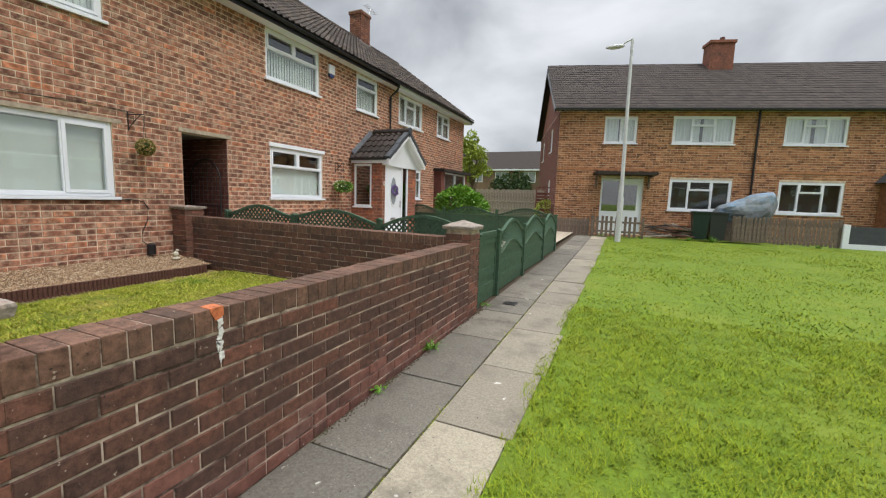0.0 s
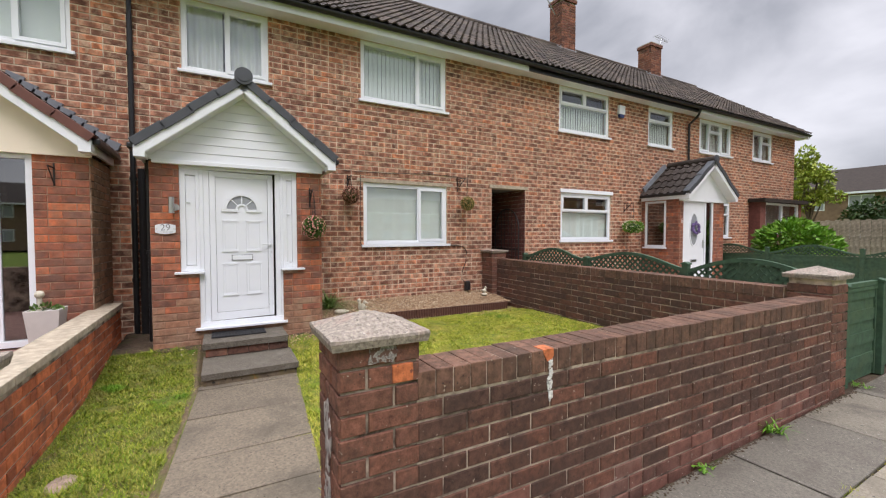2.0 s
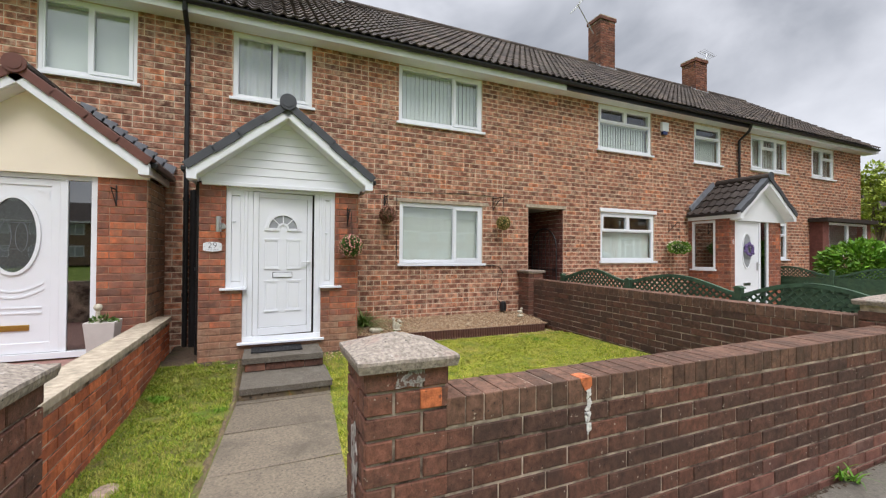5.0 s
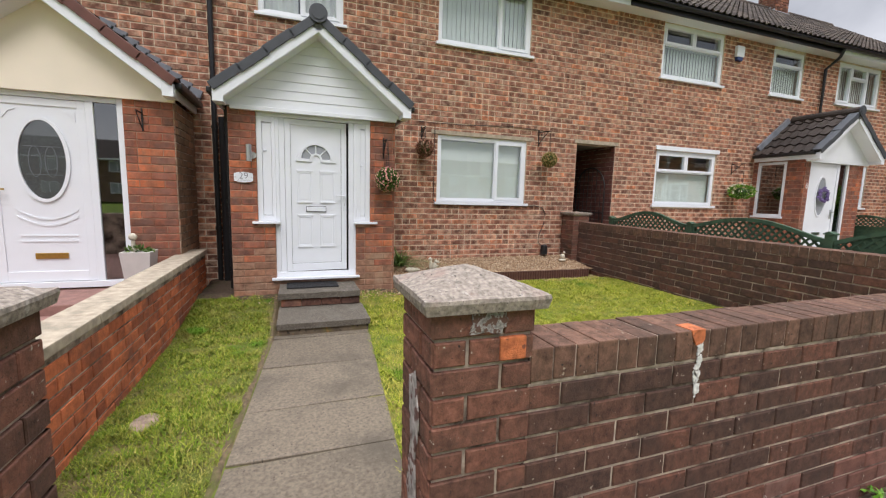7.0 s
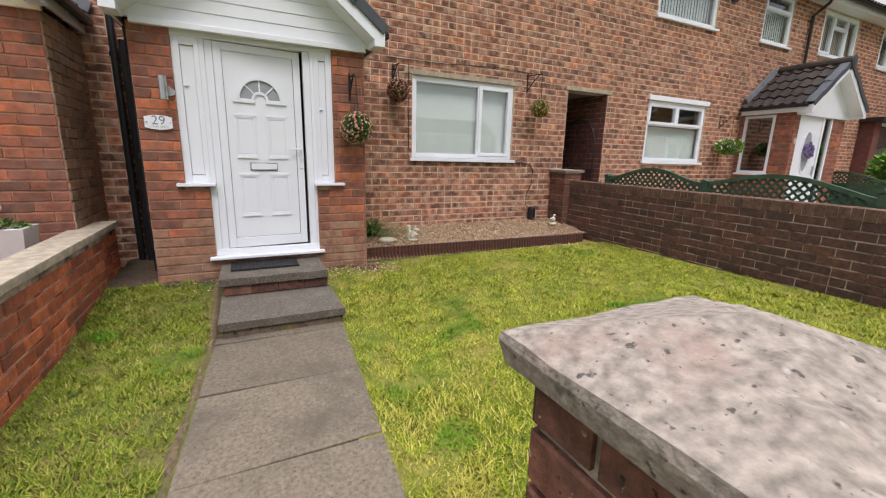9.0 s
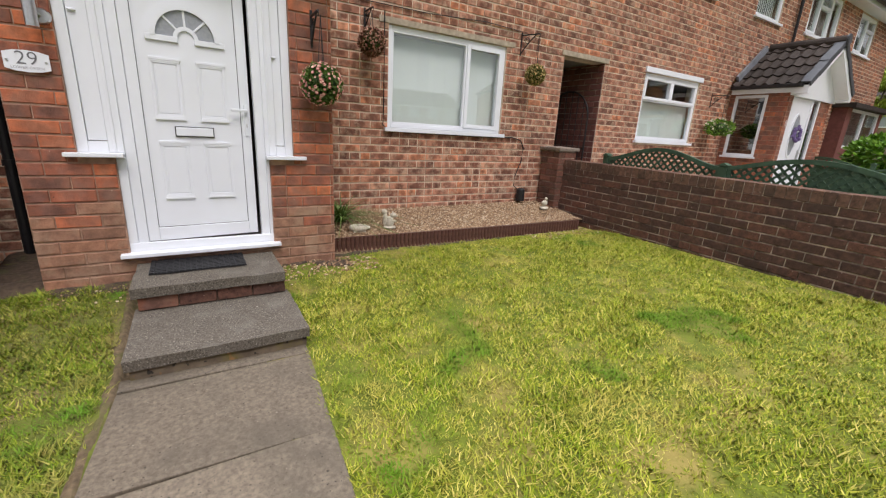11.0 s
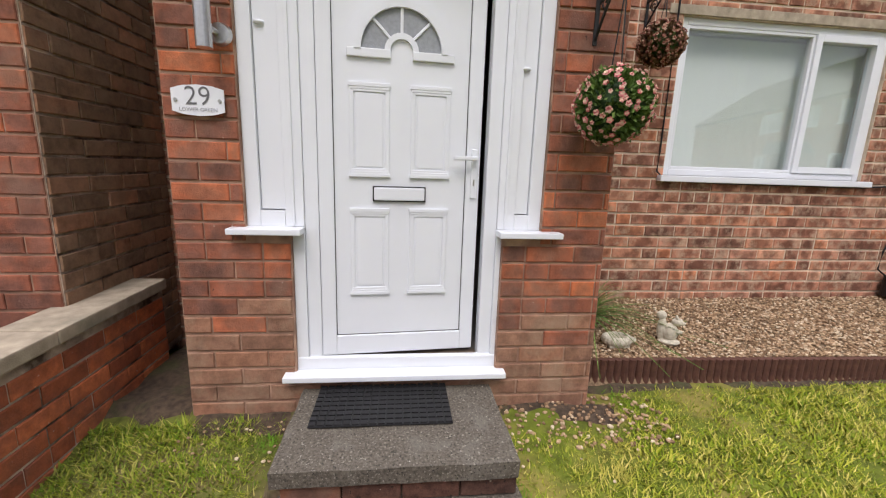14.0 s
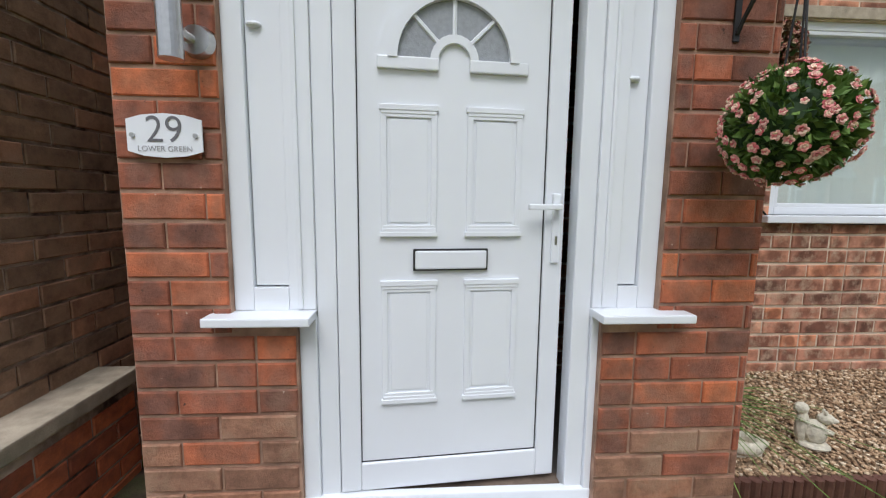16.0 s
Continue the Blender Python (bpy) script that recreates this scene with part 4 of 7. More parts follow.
street = brick_wall("garden_wall", pose(WALL_X, 0.557, 0, 0, 0, 90), front_len, -0.16, TOP - 0.118, [], BRICK_WALL, MORTAR_DARK, 0.22, near=(0, 4.2, 0.28, 0.9), low=(0.07, BRICK_LOW), seed=12, headers=0.05, label="low dark brick garden wall along the footpath", category="garden wall", kind="", z_from=-0.16)


def on_edge(parent, length, thick, z0, h, bricks, seed, odd=None):
    """A coping of bricks on edge across the wall."""
    rng = random.Random(seed)
    n = round(length / 0.0895)
    w = length / n
    me = None
    for i in range(n):
        if me is None:
            me = part("coping_brick", boxes((-w / 2 + 0.0028, w / 2 - 0.0028, -0.002, thick + 0.002, 0, h), bevel=0.006), bricks, parent).data
            ob = [o for o in parent.children if o.data == me][0]
        else:
            ob = part("coping_brick", me, None, parent)
        ob.matrix_basis = pose((i + 0.5) * w, rng.uniform(-0.0015, 0.0015), z0 + rng.uniform(-0.002, 0.002), rng.uniform(-0.25, 0.25), 0, 0)
    part("coping_bed", boxes((0, length, 0.004, thick - 0.004, z0 - 0.01, z0 + h - 0.005)), MORTAR_DARK, parent)


on_edge(street, front_len, 0.22, TOP - 0.116, 0.114, COPING_BRICK, 5)
side_len = 5.0
side = brick_wall("garden_wall", pose(-6.98, 4.74, 0.05, 0, 0.57, 0), side_len, 0.0, 0.80, [], BRICK_WALL, MORTAR_DARK, 0.22, seed=14, headers=0.05, label="low dark brick wall between two front gardens", category="garden wall", kind="")
on_edge(side, side_len, 0.22, 0.802, 0.114, COPING_BRICK, 6)
left = brick_wall("garden_wall", pose(-2.0, -1.31, 0, 0, 0, 180), 4.76, -0.16, 0.51, [], BRICK_ORANGE, MORTAR_DARK, 0.2, near=(0.0, 4.8, 0.1, 0.55), seed=15, headers=0.1, label="low orange brick garden wall with a pale concrete coping", category="garden wall", kind="")
bm = bmesh.new()
for i in range(6):
    box(bm, i * 0.793 + 0.003, (i + 1) * 0.793 - 0.003, -0.025, 0.225, 0.512, 0.575, bevel=0.008)
part("coping", bm, COPING, left, "pale weathered concrete coping")
brick_wall("garden_wall", pose(WALL_X, -5.0, 0, 0, 0, 90), 3.82, -0.16, 0.85, [], BRICK_WALL, MORTAR_DARK, 0.22, seed=16, label="low dark brick wall of the next front garden", category="garden wall", kind="")

# ---- porches ----
def gable_roof(parent, w, over, depth, z_eave, z_apex, tile, verge, panel, cladding, eave_drop=0.0):
    """A small gabled roof over a porch, local frame: x across, -y outwards, origin at the middle of the porch front at z 0."""
    half = w / 2
    a = math.atan2(z_apex - z_eave, half)
    ln = math.hypot(half, z_apex - z_eave)
    for s in (-1, 1):
        m = Matrix.Translation((0, 0, z_apex)) @ Matrix.Diagonal((s, 1, 1, 1)) @ Matrix.Rotation(a, 4, "Y") @ Matrix.Translation((0, 0, 0))
        # bargeboard, verge caps and tiles, all on the slope: x down it, y back, z out
        part("bargeboard", boxes((-0.0, ln + 0.02, -over - 0.02, -over + 0.005, -0.135, -0.01), bevel=0.004), UPVC, parent, m=m)
        part("bargeboard_end", boxes((half - 0.09, half + 0.02, -over - 0.022, -over + 0.2, z_eave - 0.16, z_eave - 0.02), bevel=0.004), UPVC, parent, m=Matrix.Diagonal((s, 1, 1, 1)))
        part("soffit_board", boxes((0, ln, -over + 0.005, 0.0, -0.14, -0.12)), UPVC, parent, m=m)
        part("deck", boxes((0, ln + 0.03, -over, depth, -0.02, 0.0)), BLACK, parent, m=m)
        n = max(3, round(ln / 0.36))
        for i in range(n):
            x0 = ln * i / n
            bm = bmesh.new()
            box(bm, x0 + 0.004, x0 + ln / n + 0.03, -over - 0.045, -over + 0.12, 0.018 - 0.0, 0.05, bevel=0.008)
            box(bm, x0 + 0.004, x0 + ln / n + 0.03, -over - 0.045, -over - 0.022, -0.05, 0.03, bevel=0.006)
            part("verge_cap", bm, verge, parent, m=m @ pose(0, 0, 0.012 * (i % 2)))
        mt = m @ Matrix.Translation((ln + 0.03, -over + 0.1, 0.0)) @ Matrix.Rotation(radians(90), 4, "Z")
        tagged(tiled_slope("roof_tiles", mt, depth + over - 0.1, ln + 0.03, tile, parent=parent), kind="stuff")
        part("eave_fascia", boxes((half - 0.02, half + 0.01, -over + 0.2, depth, z_eave - 0.14, z_eave - 0.02)), UPVC, parent, m=Matrix.Diagonal((s, 1, 1, 1)))
        part("eave_gutter", boxes((half + 0.01, half + 0.09, -over + 0.05, depth, z_eave - 0.06, z_eave + 0.01), bevel=0.02), BLACK, parent, m=Matrix.Diagonal((s, 1, 1, 1)))
    bm = bmesh.new()
    for i in range(4):
        y0 = -over - 0.04 + (depth + over) * i / 4
        rod(bm, (0, y0, z_apex + 0.015), (0, y0 + (depth + over) / 4 - 0.005, z_apex + 0.015), 0.10, n=12)
    part("ridge_tiles", bm, tile, parent)
    bm = rod(bmesh.new(), (0, -over - 0.065, z_apex + 0.025), (0, -over - 0.04, z_apex + 0.025), 0.105, n=24)
    rod(bm, (0, -over - 0.072, z_apex + 0.025), (0, -over - 0.06, z_apex + 0.025), 0.07, n=24)
    part("ridge_end", bm, verge, parent)
    if cladding:
        rows = 9
        z0 = z_eave - 0.14
        top = z_apex - 0.05
        h = (top - z0) / rows
        for i in range(rows):
            za, zb = z0 + i * h, z0 + (i + 1) * h
            xa = half * min(1, (top - za) / (top - z_eave)) - 0.02
            xb = half * min(1, (top - zb) / (top - z_eave)) - 0.02
            xb = max(xb, 0.005)
            bm = bmesh.new()
            v = [bm.verts.new(p) for p in ((-xa, -0.037, za + 0.002), (xa, -0.037, za + 0.002), (xb, -0.030, zb), (-xb, -0.030, zb), (-xa, 0, za), (xa, 0, za), (xb, 0, zb), (-xb, 0, zb))]
            for q in ((0, 1, 2, 3), (4, 5, 1, 0), (5, 6, 2, 1), (7, 4, 0, 3), (6, 7, 3, 2), (4, 7, 6, 5)):
                bm.faces.new([v[k] for k in q])
            part("cladding_board", bm, panel, parent)
        part("cladding_trim", boxes((-half + 0.12, half - 0.12, -0.06, 0.0, z0 - 0.045, z0 + 0.004), bevel=0.004), UPVC, parent)
    else:
        part("gable_panel", prism([(-half + 0.03, z_eave - 0.185), (half - 0.03, z_eave - 0.185), (half - 0.03, z_eave - 0.05), (0.0, z_apex - 0.06), (-half + 0.03, z_eave - 0.05)], -0.04, 0.0), panel, parent)


PY0, PY1 = -0.905, 1.125
PM = pose(XP, PY0, 0, 0, 0, 90)      # porch front frame: x from the left corner
PWID = PY1 - PY0


def pu(y):
    return y - PY0


Z_SILL, Z_HEAD = 0.985, 2.335
porch_holes = [(pu(-0.60), pu(0.79), Z_SILL - 0.02, 2.4), (pu(-0.40), pu(0.60), 0.24, Z_SILL)]
porch_front = brick_wall("porch_wall", PM, PWID, -0.02, Z_HEAD, porch_holes, BRICK_PORCH, MORTAR_RED, 0.1, near=(-0.1, 2.2, 0.0, 2.4), low=(0.50, BRICK_PORCH_LOW), seed=21, headers=0.12, label="red-brown brick front of the porch", z_from=0.02)
brick_wall("porch_side", pose(XP - 0.012, PY1, 0, 0, 0, 180), XP - XF - 0.012, -0.02, Z_HEAD, [], BRICK_PORCH, MORTAR_RED, 0.1, seed=22, headers=0.12, label="brick side of the porch", z_from=0.02)
brick_wall("porch_side", pose(XF, PY0, 0, 0, 0, 0), XP - XF - 0.012, -0.02, Z_HEAD, [], BRICK_PORCH, MORTAR_RED, 0.1, seed=23, headers=0.12, label="brick side of the porch", z_from=0.02)
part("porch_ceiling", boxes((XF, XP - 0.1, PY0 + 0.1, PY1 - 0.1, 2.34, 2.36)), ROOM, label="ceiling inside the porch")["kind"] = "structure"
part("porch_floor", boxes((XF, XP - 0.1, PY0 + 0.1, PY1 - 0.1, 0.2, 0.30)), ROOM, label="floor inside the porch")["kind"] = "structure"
roof29 = thing("porch_roof", pose(XP, (PY0 + PY1) / 2 + 0.02, 0, 0, 0, 90), "grey tiled gabled porch roof with white cladding and bargeboards", "porch roof", "porch roofs")
gable_roof(roof29, 2.24, 0.26, 0.95, 2.50, 3.40, TILE, VERGE_GREY, UPVC, True)

# ---- porch door and side panels ----
def at(y, z, d=0.0):
    """A point of the porch front: world y, height, metres outwards."""
    return pose(XP + d, y, z, 0, 0, 90)


DX = 0.055   # setback of the joinery
frame29 = thing("door_frame", at(0, 0), "white plastic porch door frame with narrow panelled side lights", "door frame", "", "structure")
part("head", boxes((-0.60, 0.79, DX - 0.03, DX + 0.05, 2.275, 2.335), bevel=0.004), UPVC, frame29)
part("jamb", boxes((-0.345, -0.28, DX - 0.01, DX + 0.07, 0.30, 2.275), bevel=0.006), UPVC, frame29)
part("jamb", boxes((0.512, 0.575, DX - 0.01, DX + 0.07, 0.30, 2.275), bevel=0.006), UPVC, frame29)
part("jamb_cover", boxes((-0.40, -0.345, DX - 0.025, DX + 0.04, 0.26, 0.985), bevel=0.004), UPVC, frame29)
part("jamb_cover", boxes((0.575, 0.602, DX - 0.025, DX + 0.04, 0.26, 0.985), bevel=0.004), UPVC, frame29)
part("threshold", boxes((-0.40, 0.602, DX - 0.03, DX + 0.006, 0.262, 0.325), bevel=0.006), UPVC, frame29)
part("inner_threshold", boxes((-0.34, 0.57, DX + 0.006, DX + 0.09, 0.262, 0.305), bevel=0.003), WOOD_GREY, frame29, "worn grey inner threshold")
part("door_sill", boxes((-0.455, 0.645, -0.06, DX + 0.02, 0.234, 0.262), bevel=0.005), UPVC, frame29)
for x0, x1, s in ((-0.60, -0.345, 1), (0.575, 0.79, -1)):
    outer = (x0, x0 + 0.062) if s == 1 else (x1 - 0.062, x1)
    inner = (x1 - 0.085, x1) if s == 1 else (x0, x0 + 0.085)
    pan = (outer[1], inner[0]) if s == 1 else (inner[1], outer[0])
    part("side_stile", boxes((*outer, DX - 0.024, DX + 0.05, 0.985, 2.275), bevel=0.005), UPVC, frame29)
    part("side_stile", boxes((*inner, DX - 0.02, DX + 0.05, 0.985, 2.275), (inner[0] + 0.03, inner[0] + 0.045, DX - 0.028, DX, 0.99, 2.27), bevel=0.004), UPVC, frame29)
    part("side_panel", boxes((pan[0] + 0.002, pan[1] - 0.002, DX - 0.006, DX + 0.05, 1.065, 2.20), bevel=0.003), UPVC, frame29)
    part("side_rail", boxes((pan[0], pan[1], DX - 0.0225, DX + 0.05, 0.985, 1.06), (pan[0], pan[1], DX - 0.0225, DX + 0.05, 2.205, 2.275), bevel=0.001), UPVC, frame29)
    kn = pan[0] + 0.03 if s == 1 else pan[0] + 0.012
    bm = bmesh.new()
    bmesh.ops.create_uvsphere(bm, u_segments=14, v_segments=8, radius=0.5, matrix=Matrix.LocRotScale((kn, DX - 0.012, 1.86 if s == 1 else 1.735), None, (0.045, 0.03, 0.02)))
    part("knob", bm, UPVC, frame29)
    sx = (-0.665, -0.345) if s == 1 else (0.572, 0.882)
    part("side_sill", boxes((*sx, -0.06, DX + 0.02, 0.957, 0.985), bevel=0.005), UPVC, frame29)

door29 = thing("front_door", at(-0.278, 0.33, -DX - 0.0) @ pose(0, 0, 0, 0, 0, 4.8), "white panelled plastic front door standing ajar", "door")
LW, LH = 0.768, 1.94
part("leaf", boxes((0, LW, 0.0, 0.06, 0, LH), bevel=0.004), UPVC, door29)
part("stile_frame", boxes((0.0, 0.068, -0.014, 0.002, 0.0, LH), (LW - 0.068, LW, -0.014, 0.002, 0.0, LH), (0.068, LW - 0.068, -0.014, 0.002, 0, 0.10), (0.068, LW - 0.068, -0.014, 0.002, LH - 0.07, LH), bevel=0.005), UPVC, door29)
part("gasket", boxes((0.068, 0.0715, -0.003, 0.001, 0.10, LH - 0.07), (LW - 0.0715, LW - 0.068, -0.003, 0.001, 0.10, LH - 0.07), (0.068, LW - 0.068, -0.003, 0.001, 0.10, 0.1035)), BLACK, door29)


def moulding(parent, x0, x1, z0, z1):
    """A raised rectangular door panel with stepped head and foot."""
    bm = bmesh.new()
    t = 0.02
    for a, b, c, d, y in ((x0, x0 + t, z0, z1, -0.007), (x1 - t, x1, z0, z1, -0.007)):
        box(bm, a, b, y, 0.002, c, d, bevel=0.003)
    for k, (w, y) in enumerate(((0.0, -0.011), (0.006, -0.009), (0.012, -0.007))):
        box(bm, x0 - 0.004 + w, x1 + 0.004 - w, y, 0.002, z1 - t + 0.012 - k * 0.011, z1 + 0.010 - k * 0.011, bevel=0.002)
        box(bm, x0 - 0.004 + w, x1 + 0.004 - w, y - 0.002, 0.002, z0 - 0.012 + k * 0.011, z0 + 0.004 + k * 0.011, bevel=0.002)
    box(bm, x0 + 0.03, x1 - 0.03, -0.004, 0.002, z0 + 0.035, z1 - 0.035, bevel=0.002)
    part("door_panel", bm, UPVC, parent)


for x0, x1 in ((0.142, 0.325), (0.425, 0.612)):
    moulding(door29, x0, x1, 0.905, 1.305)
    moulding(door29, x0, x1, 0.325, 0.735)


def arc(cx, cz, r, a0, a1, n):
    return [(cx + r * math.cos(a0 + (a1 - a0) * i / n), cz + r * math.sin(a0 + (a1 - a0) * i / n)) for i in range(n + 1)]


CX, CZ = 0.378, 1.455
for k, (r0, r1, y) in enumerate(((0.210, 0.240, -0.012), (0.182, 0.212, -0.020))):
    o = arc(CX, CZ, r1, 0, math.pi, 24) + arc(CX, CZ, r0, math.pi, 0, 24)
    bm = bmesh.new()
    for i in range(24):
        prism([o[i], o[i + 1], o[48 - i], o[49 - i]], y, 0.002, bm)
    part("fanlight_moulding", bm, UPVC, door29)
bm = bmesh.new()
o, q = arc(CX, CZ, 0.078, 0, math.pi, 12), arc(CX, CZ, 0.052, 0, math.pi, 12)
for i in range(12):
    prism([o[i], o[i + 1], q[i + 1], q[i]], -0.014, 0.002, bm)
box(bm, CX - 0.245, CX - 0.05, -0.016, 0.002, CZ - 0.034, CZ + 0.004, bevel=0.004)
box(bm, CX + 0.05, CX + 0.245, -0.016, 0.002, CZ - 0.034, CZ + 0.004, bevel=0.004)
part("fanlight_moulding", bm, UPVC, door29)
for i in range(4):
    a0, a1 = math.pi * i / 4 + 0.04, math.pi * (i + 1) / 4 - 0.04
    part("fanlight_pane", prism(arc(CX, CZ, 0.184, a0, a1, 6) + arc(CX, CZ, 0.076, a1, a0, 6), -0.003, 0.001), FROST, door29)
bm = bmesh.new()
for i in (1, 2, 3):
    a = math.pi * i / 4
    rod(bm, (CX + 0.07 * math.cos(a), -0.004, CZ + 0.07 * math.sin(a)), (CX + 0.19 * math.cos(a), -0.004, CZ + 0.19 * math.sin(a)), 0.008, n=6)
part("glazing_bar", bm, UPVC, door29)
lb = part("letter_box", boxes((0.247, 0.502, -0.012, 0.002, 0.778, 0.852), bevel=0.004), BLACK, door29, "letter plate with a black rim and white flap")
part("flap", boxes((0.253, 0.496, -0.019, -0.008, 0.784, 0.846), bevel=0.006), UPVC, lb)
hd = part("handle_plate", boxes((0.722, 0.752, -0.026, -0.012, 0.80, 1.04), bevel=0.006), UPVC, door29)
part("lever", boxes((0.625, 0.745, -0.062, -0.046, 0.985, 1.005), (0.729, 0.745, -0.06, -0.02, 0.985, 1.005), bevel=0.005), UPVC, hd)
part("keyhole", boxes((0.733, 0.741, -0.0275, -0.025, 0.865, 0.895)), STEEL, hd)
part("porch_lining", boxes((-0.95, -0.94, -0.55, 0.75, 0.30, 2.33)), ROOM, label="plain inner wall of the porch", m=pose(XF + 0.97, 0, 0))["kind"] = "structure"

# house number plate with its lettering
plate = thing("house_number_plate", at(-0.748, 1.522, 0.0), "white curved number plate reading 29 Lower Green, beside the door", "number plate")
o = [(-0.105, -0.045), (-0.06, -0.058), (0, -0.063), (0.06, -0.058), (0.105, -0.045), (0.105, 0.045), (0.06, 0.058), (0, 0.063), (-0.06, 0.058), (-0.105, 0.045)]
part("plate", prism(o, -0.022, -0.017), UPVC, plate)
for s in (-0.088, 0.088):
    part("standoff", rod(bmesh.new(), (s, 0.0, 0), (s, -0.028, 0), 0.007, n=12), STEEL, plate)
INK = mat("dark_grey_lettering", (0.13, 0.13, 0.14), 0.5, spread=0.05, bump=0)


def lettering(text, size, m, parent, name="lettering", material=None):
    cu = bpy.data.curves.new(name, "FONT")
    cu.body, cu.size, cu.align_x, cu.align_y, cu.extrude = text, size, "CENTER", "CENTER", 0.0006
    cu.offset = -0.010 * size
    tmp = new(name, cu)
    bpy.context.view_layer.update()
    me = bpy.data.meshes.new_from_object(tmp.evaluated_get(bpy.context.evaluated_depsgraph_get()))
    bpy.data.objects.remove(tmp)
    me.materials.clear()
    return part(name, me, material or INK, parent, m=m)


lettering("29", 0.108, pose(0, -0.0232, 0.014, 90), plate)
lettering("LOWER GREEN", 0.0225, pose(0, -0.0232, -0.038, 90), plate, material=mat("pale_grey_lettering", (0.36, 0.36, 0.38), 0.5, spread=0.05, bump=0))

lamp = thing("wall_lamp", at(-0.676, 1.808, 0), "brushed steel cylinder wall lamp beside the porch door", "lamp")
bm = rod(bmesh.new(), (0, -0.09, -0.095), (0, -0.09, 0.10), 0.031, n=24)
part("cylinder", bm, STEEL, lamp)
bm = rod(bmesh.new(), (0.03, 0.0, -0.02), (0.03, -0.025, -0.02), 0.047, 0.04, n=28)
rod(bm, (0.02, -0.02, -0.02), (0.0, -0.09, -0.01), 0.014, n=10)
part("wall_plate", bm, STEEL, lamp)

# steps and mat
steps = thing("door_steps", pose(-4.94, 0.115, 0), "two worn concrete door steps with a brick riser", "steps")
def slab_mesh(x0, x1, y0, y1, z0, z1, seed, cuts=10):
    bm = boxes((x0, x1, y0, y1, z0, z1))
    bmesh.ops.subdivide_edges(bm, edges=bm.edges[:], cuts=cuts, use_grid_fill=True)
    for v in bm.verts:
        n = noise.noise_vector(v.co * 9 + Vector((seed, 0, 0)))
        v.co += n * 0.006
    return bm
part("step_slab", slab_mesh(-0.72, 0.0, -0.475, 0.48, -0.055, 0.008, 3), CONCRETE, steps)
part("step_riser", slab_mesh(-0.70, -0.02, -0.455, 0.46, -0.17, -0.05, 8), STEP_RISER, steps, "stained mossy riser")
part("step_slab", slab_mesh(-1.21, -0.64, -0.48, 0.455, 0.11, 0.178, 5), CONCRETE, steps)
v, f = [], []
for i in range(4):
    w = 0.222
    bv, bf = brick_mesh(w, 0.085, 0.1)
    n0 = len(v)
    v += [(b - 0.665, a - 0.45 + 0.11 + i * 0.228, c + 0.058) for a, b, c in [(p[0], -p[1], p[2]) for p in bv]]
    f += [tuple(n0 + k for k in q) for q in bf]
part("riser_bricks", brick_uv(quads("riser_bricks", v[12:], [tuple(k - 12 for k in q) for q in f[len(f) // 4:]])), BRICK_WALL, steps)
part("riser_brick", brick_uv(quads("riser_brick", v[:12], f[:len(f) // 4])), BRICK_PORCH, steps, "orange brick at the end of the riser")
part("step_core", boxes((-1.2, -0.70, -0.44, 0.43, -0.16, 0.11)), MORTAR_DARK, steps)
door_mat = thing("door_mat", pose(-5.985, 0.03, 0.184), "black ribbed rubber door mat on the top step", "mat")
part("mat_base", boxes((-0.16, 0.16, -0.31, 0.31, 0, 0.006), bevel=0.002), RUBBER, door_mat)
bm = bmesh.new()
for i in range(9):
    for j in range(17):
        x, y = -0.145 + i * 0.0362, -0.293 + j * 0.0366
        box(bm, x - 0.0135, x + 0.0135, y - 0.0145, y + 0.0145, 0.006, 0.013)
part("mat_studs", bm, RUBBER, door_mat)

# ---- next door's porch (cream gable) ----
NY0, NY1 = -3.72, -1.475
nm = pose(XN, NY0, 0, 0, 0, 90)
brick_wall("neighbour_porch_wall", nm, NY1 - NY0, -0.02, 2.36, [(0.47, 1.755, 0.20, 2.4)], BRICK_PORCH, MORTAR_RED, 0.1, near=(-1, 3, -1, 3), seed=31, headers=0.12, label="red-brown brick front of the next porch", z_from=0.02)
brick_wall("neighbour_porch_side", pose(XN - 0.011, NY1 + 0.012, 0, 0, 0, 180), XN - XF - 0.011, -0.02, 2.36, [], BRICK_SIDE, MORTAR_DARK, 0.1, near=(-1, 3, -1, 3), seed=32, headers=0.12, label="brick side of the next porch", z_from=0.02)
brick_wall("neighbour_porch_side", pose(XF, NY0, 0, 0, 0, 0), XN - XF - 0.012, -0.02, 2.36, [], BRICK_PORCH, MORTAR_RED, 0.1, seed=33, label="brick side of the next porch", z_from=0.02)
nroof = thing("porch_roof", pose(XN, (NY0 + NY1) / 2, 0, 0, 0, 90), "brown tiled gabled porch roof with a cream gable panel", "porch roof", "porch roofs")
gable_roof(nroof, 2.36, 0.25, 0.9, 2.52, 3.43, TILE, VERGE_RED, CREAM, False)
for k in range(9):
    lead = Matrix.Translation((0, 0, 3.45)) @ Matrix.Rotation(math.atan2(0.91, 1.18), 4, "Y") @ pose(0.14 + k * 0.148, 0, 0.05, 0, -16, 0)
    part("flashing", boxes((0, 0.18, 0.90, 0.945, -0.03, 0.08), bevel=0.006), LEAD, nroof, m=lead)
nd = thing("front_door", nm @ pose(0.47, 0.04, 0.22), "white plastic door with an oval leaded glass pane and a dark side light", "door")
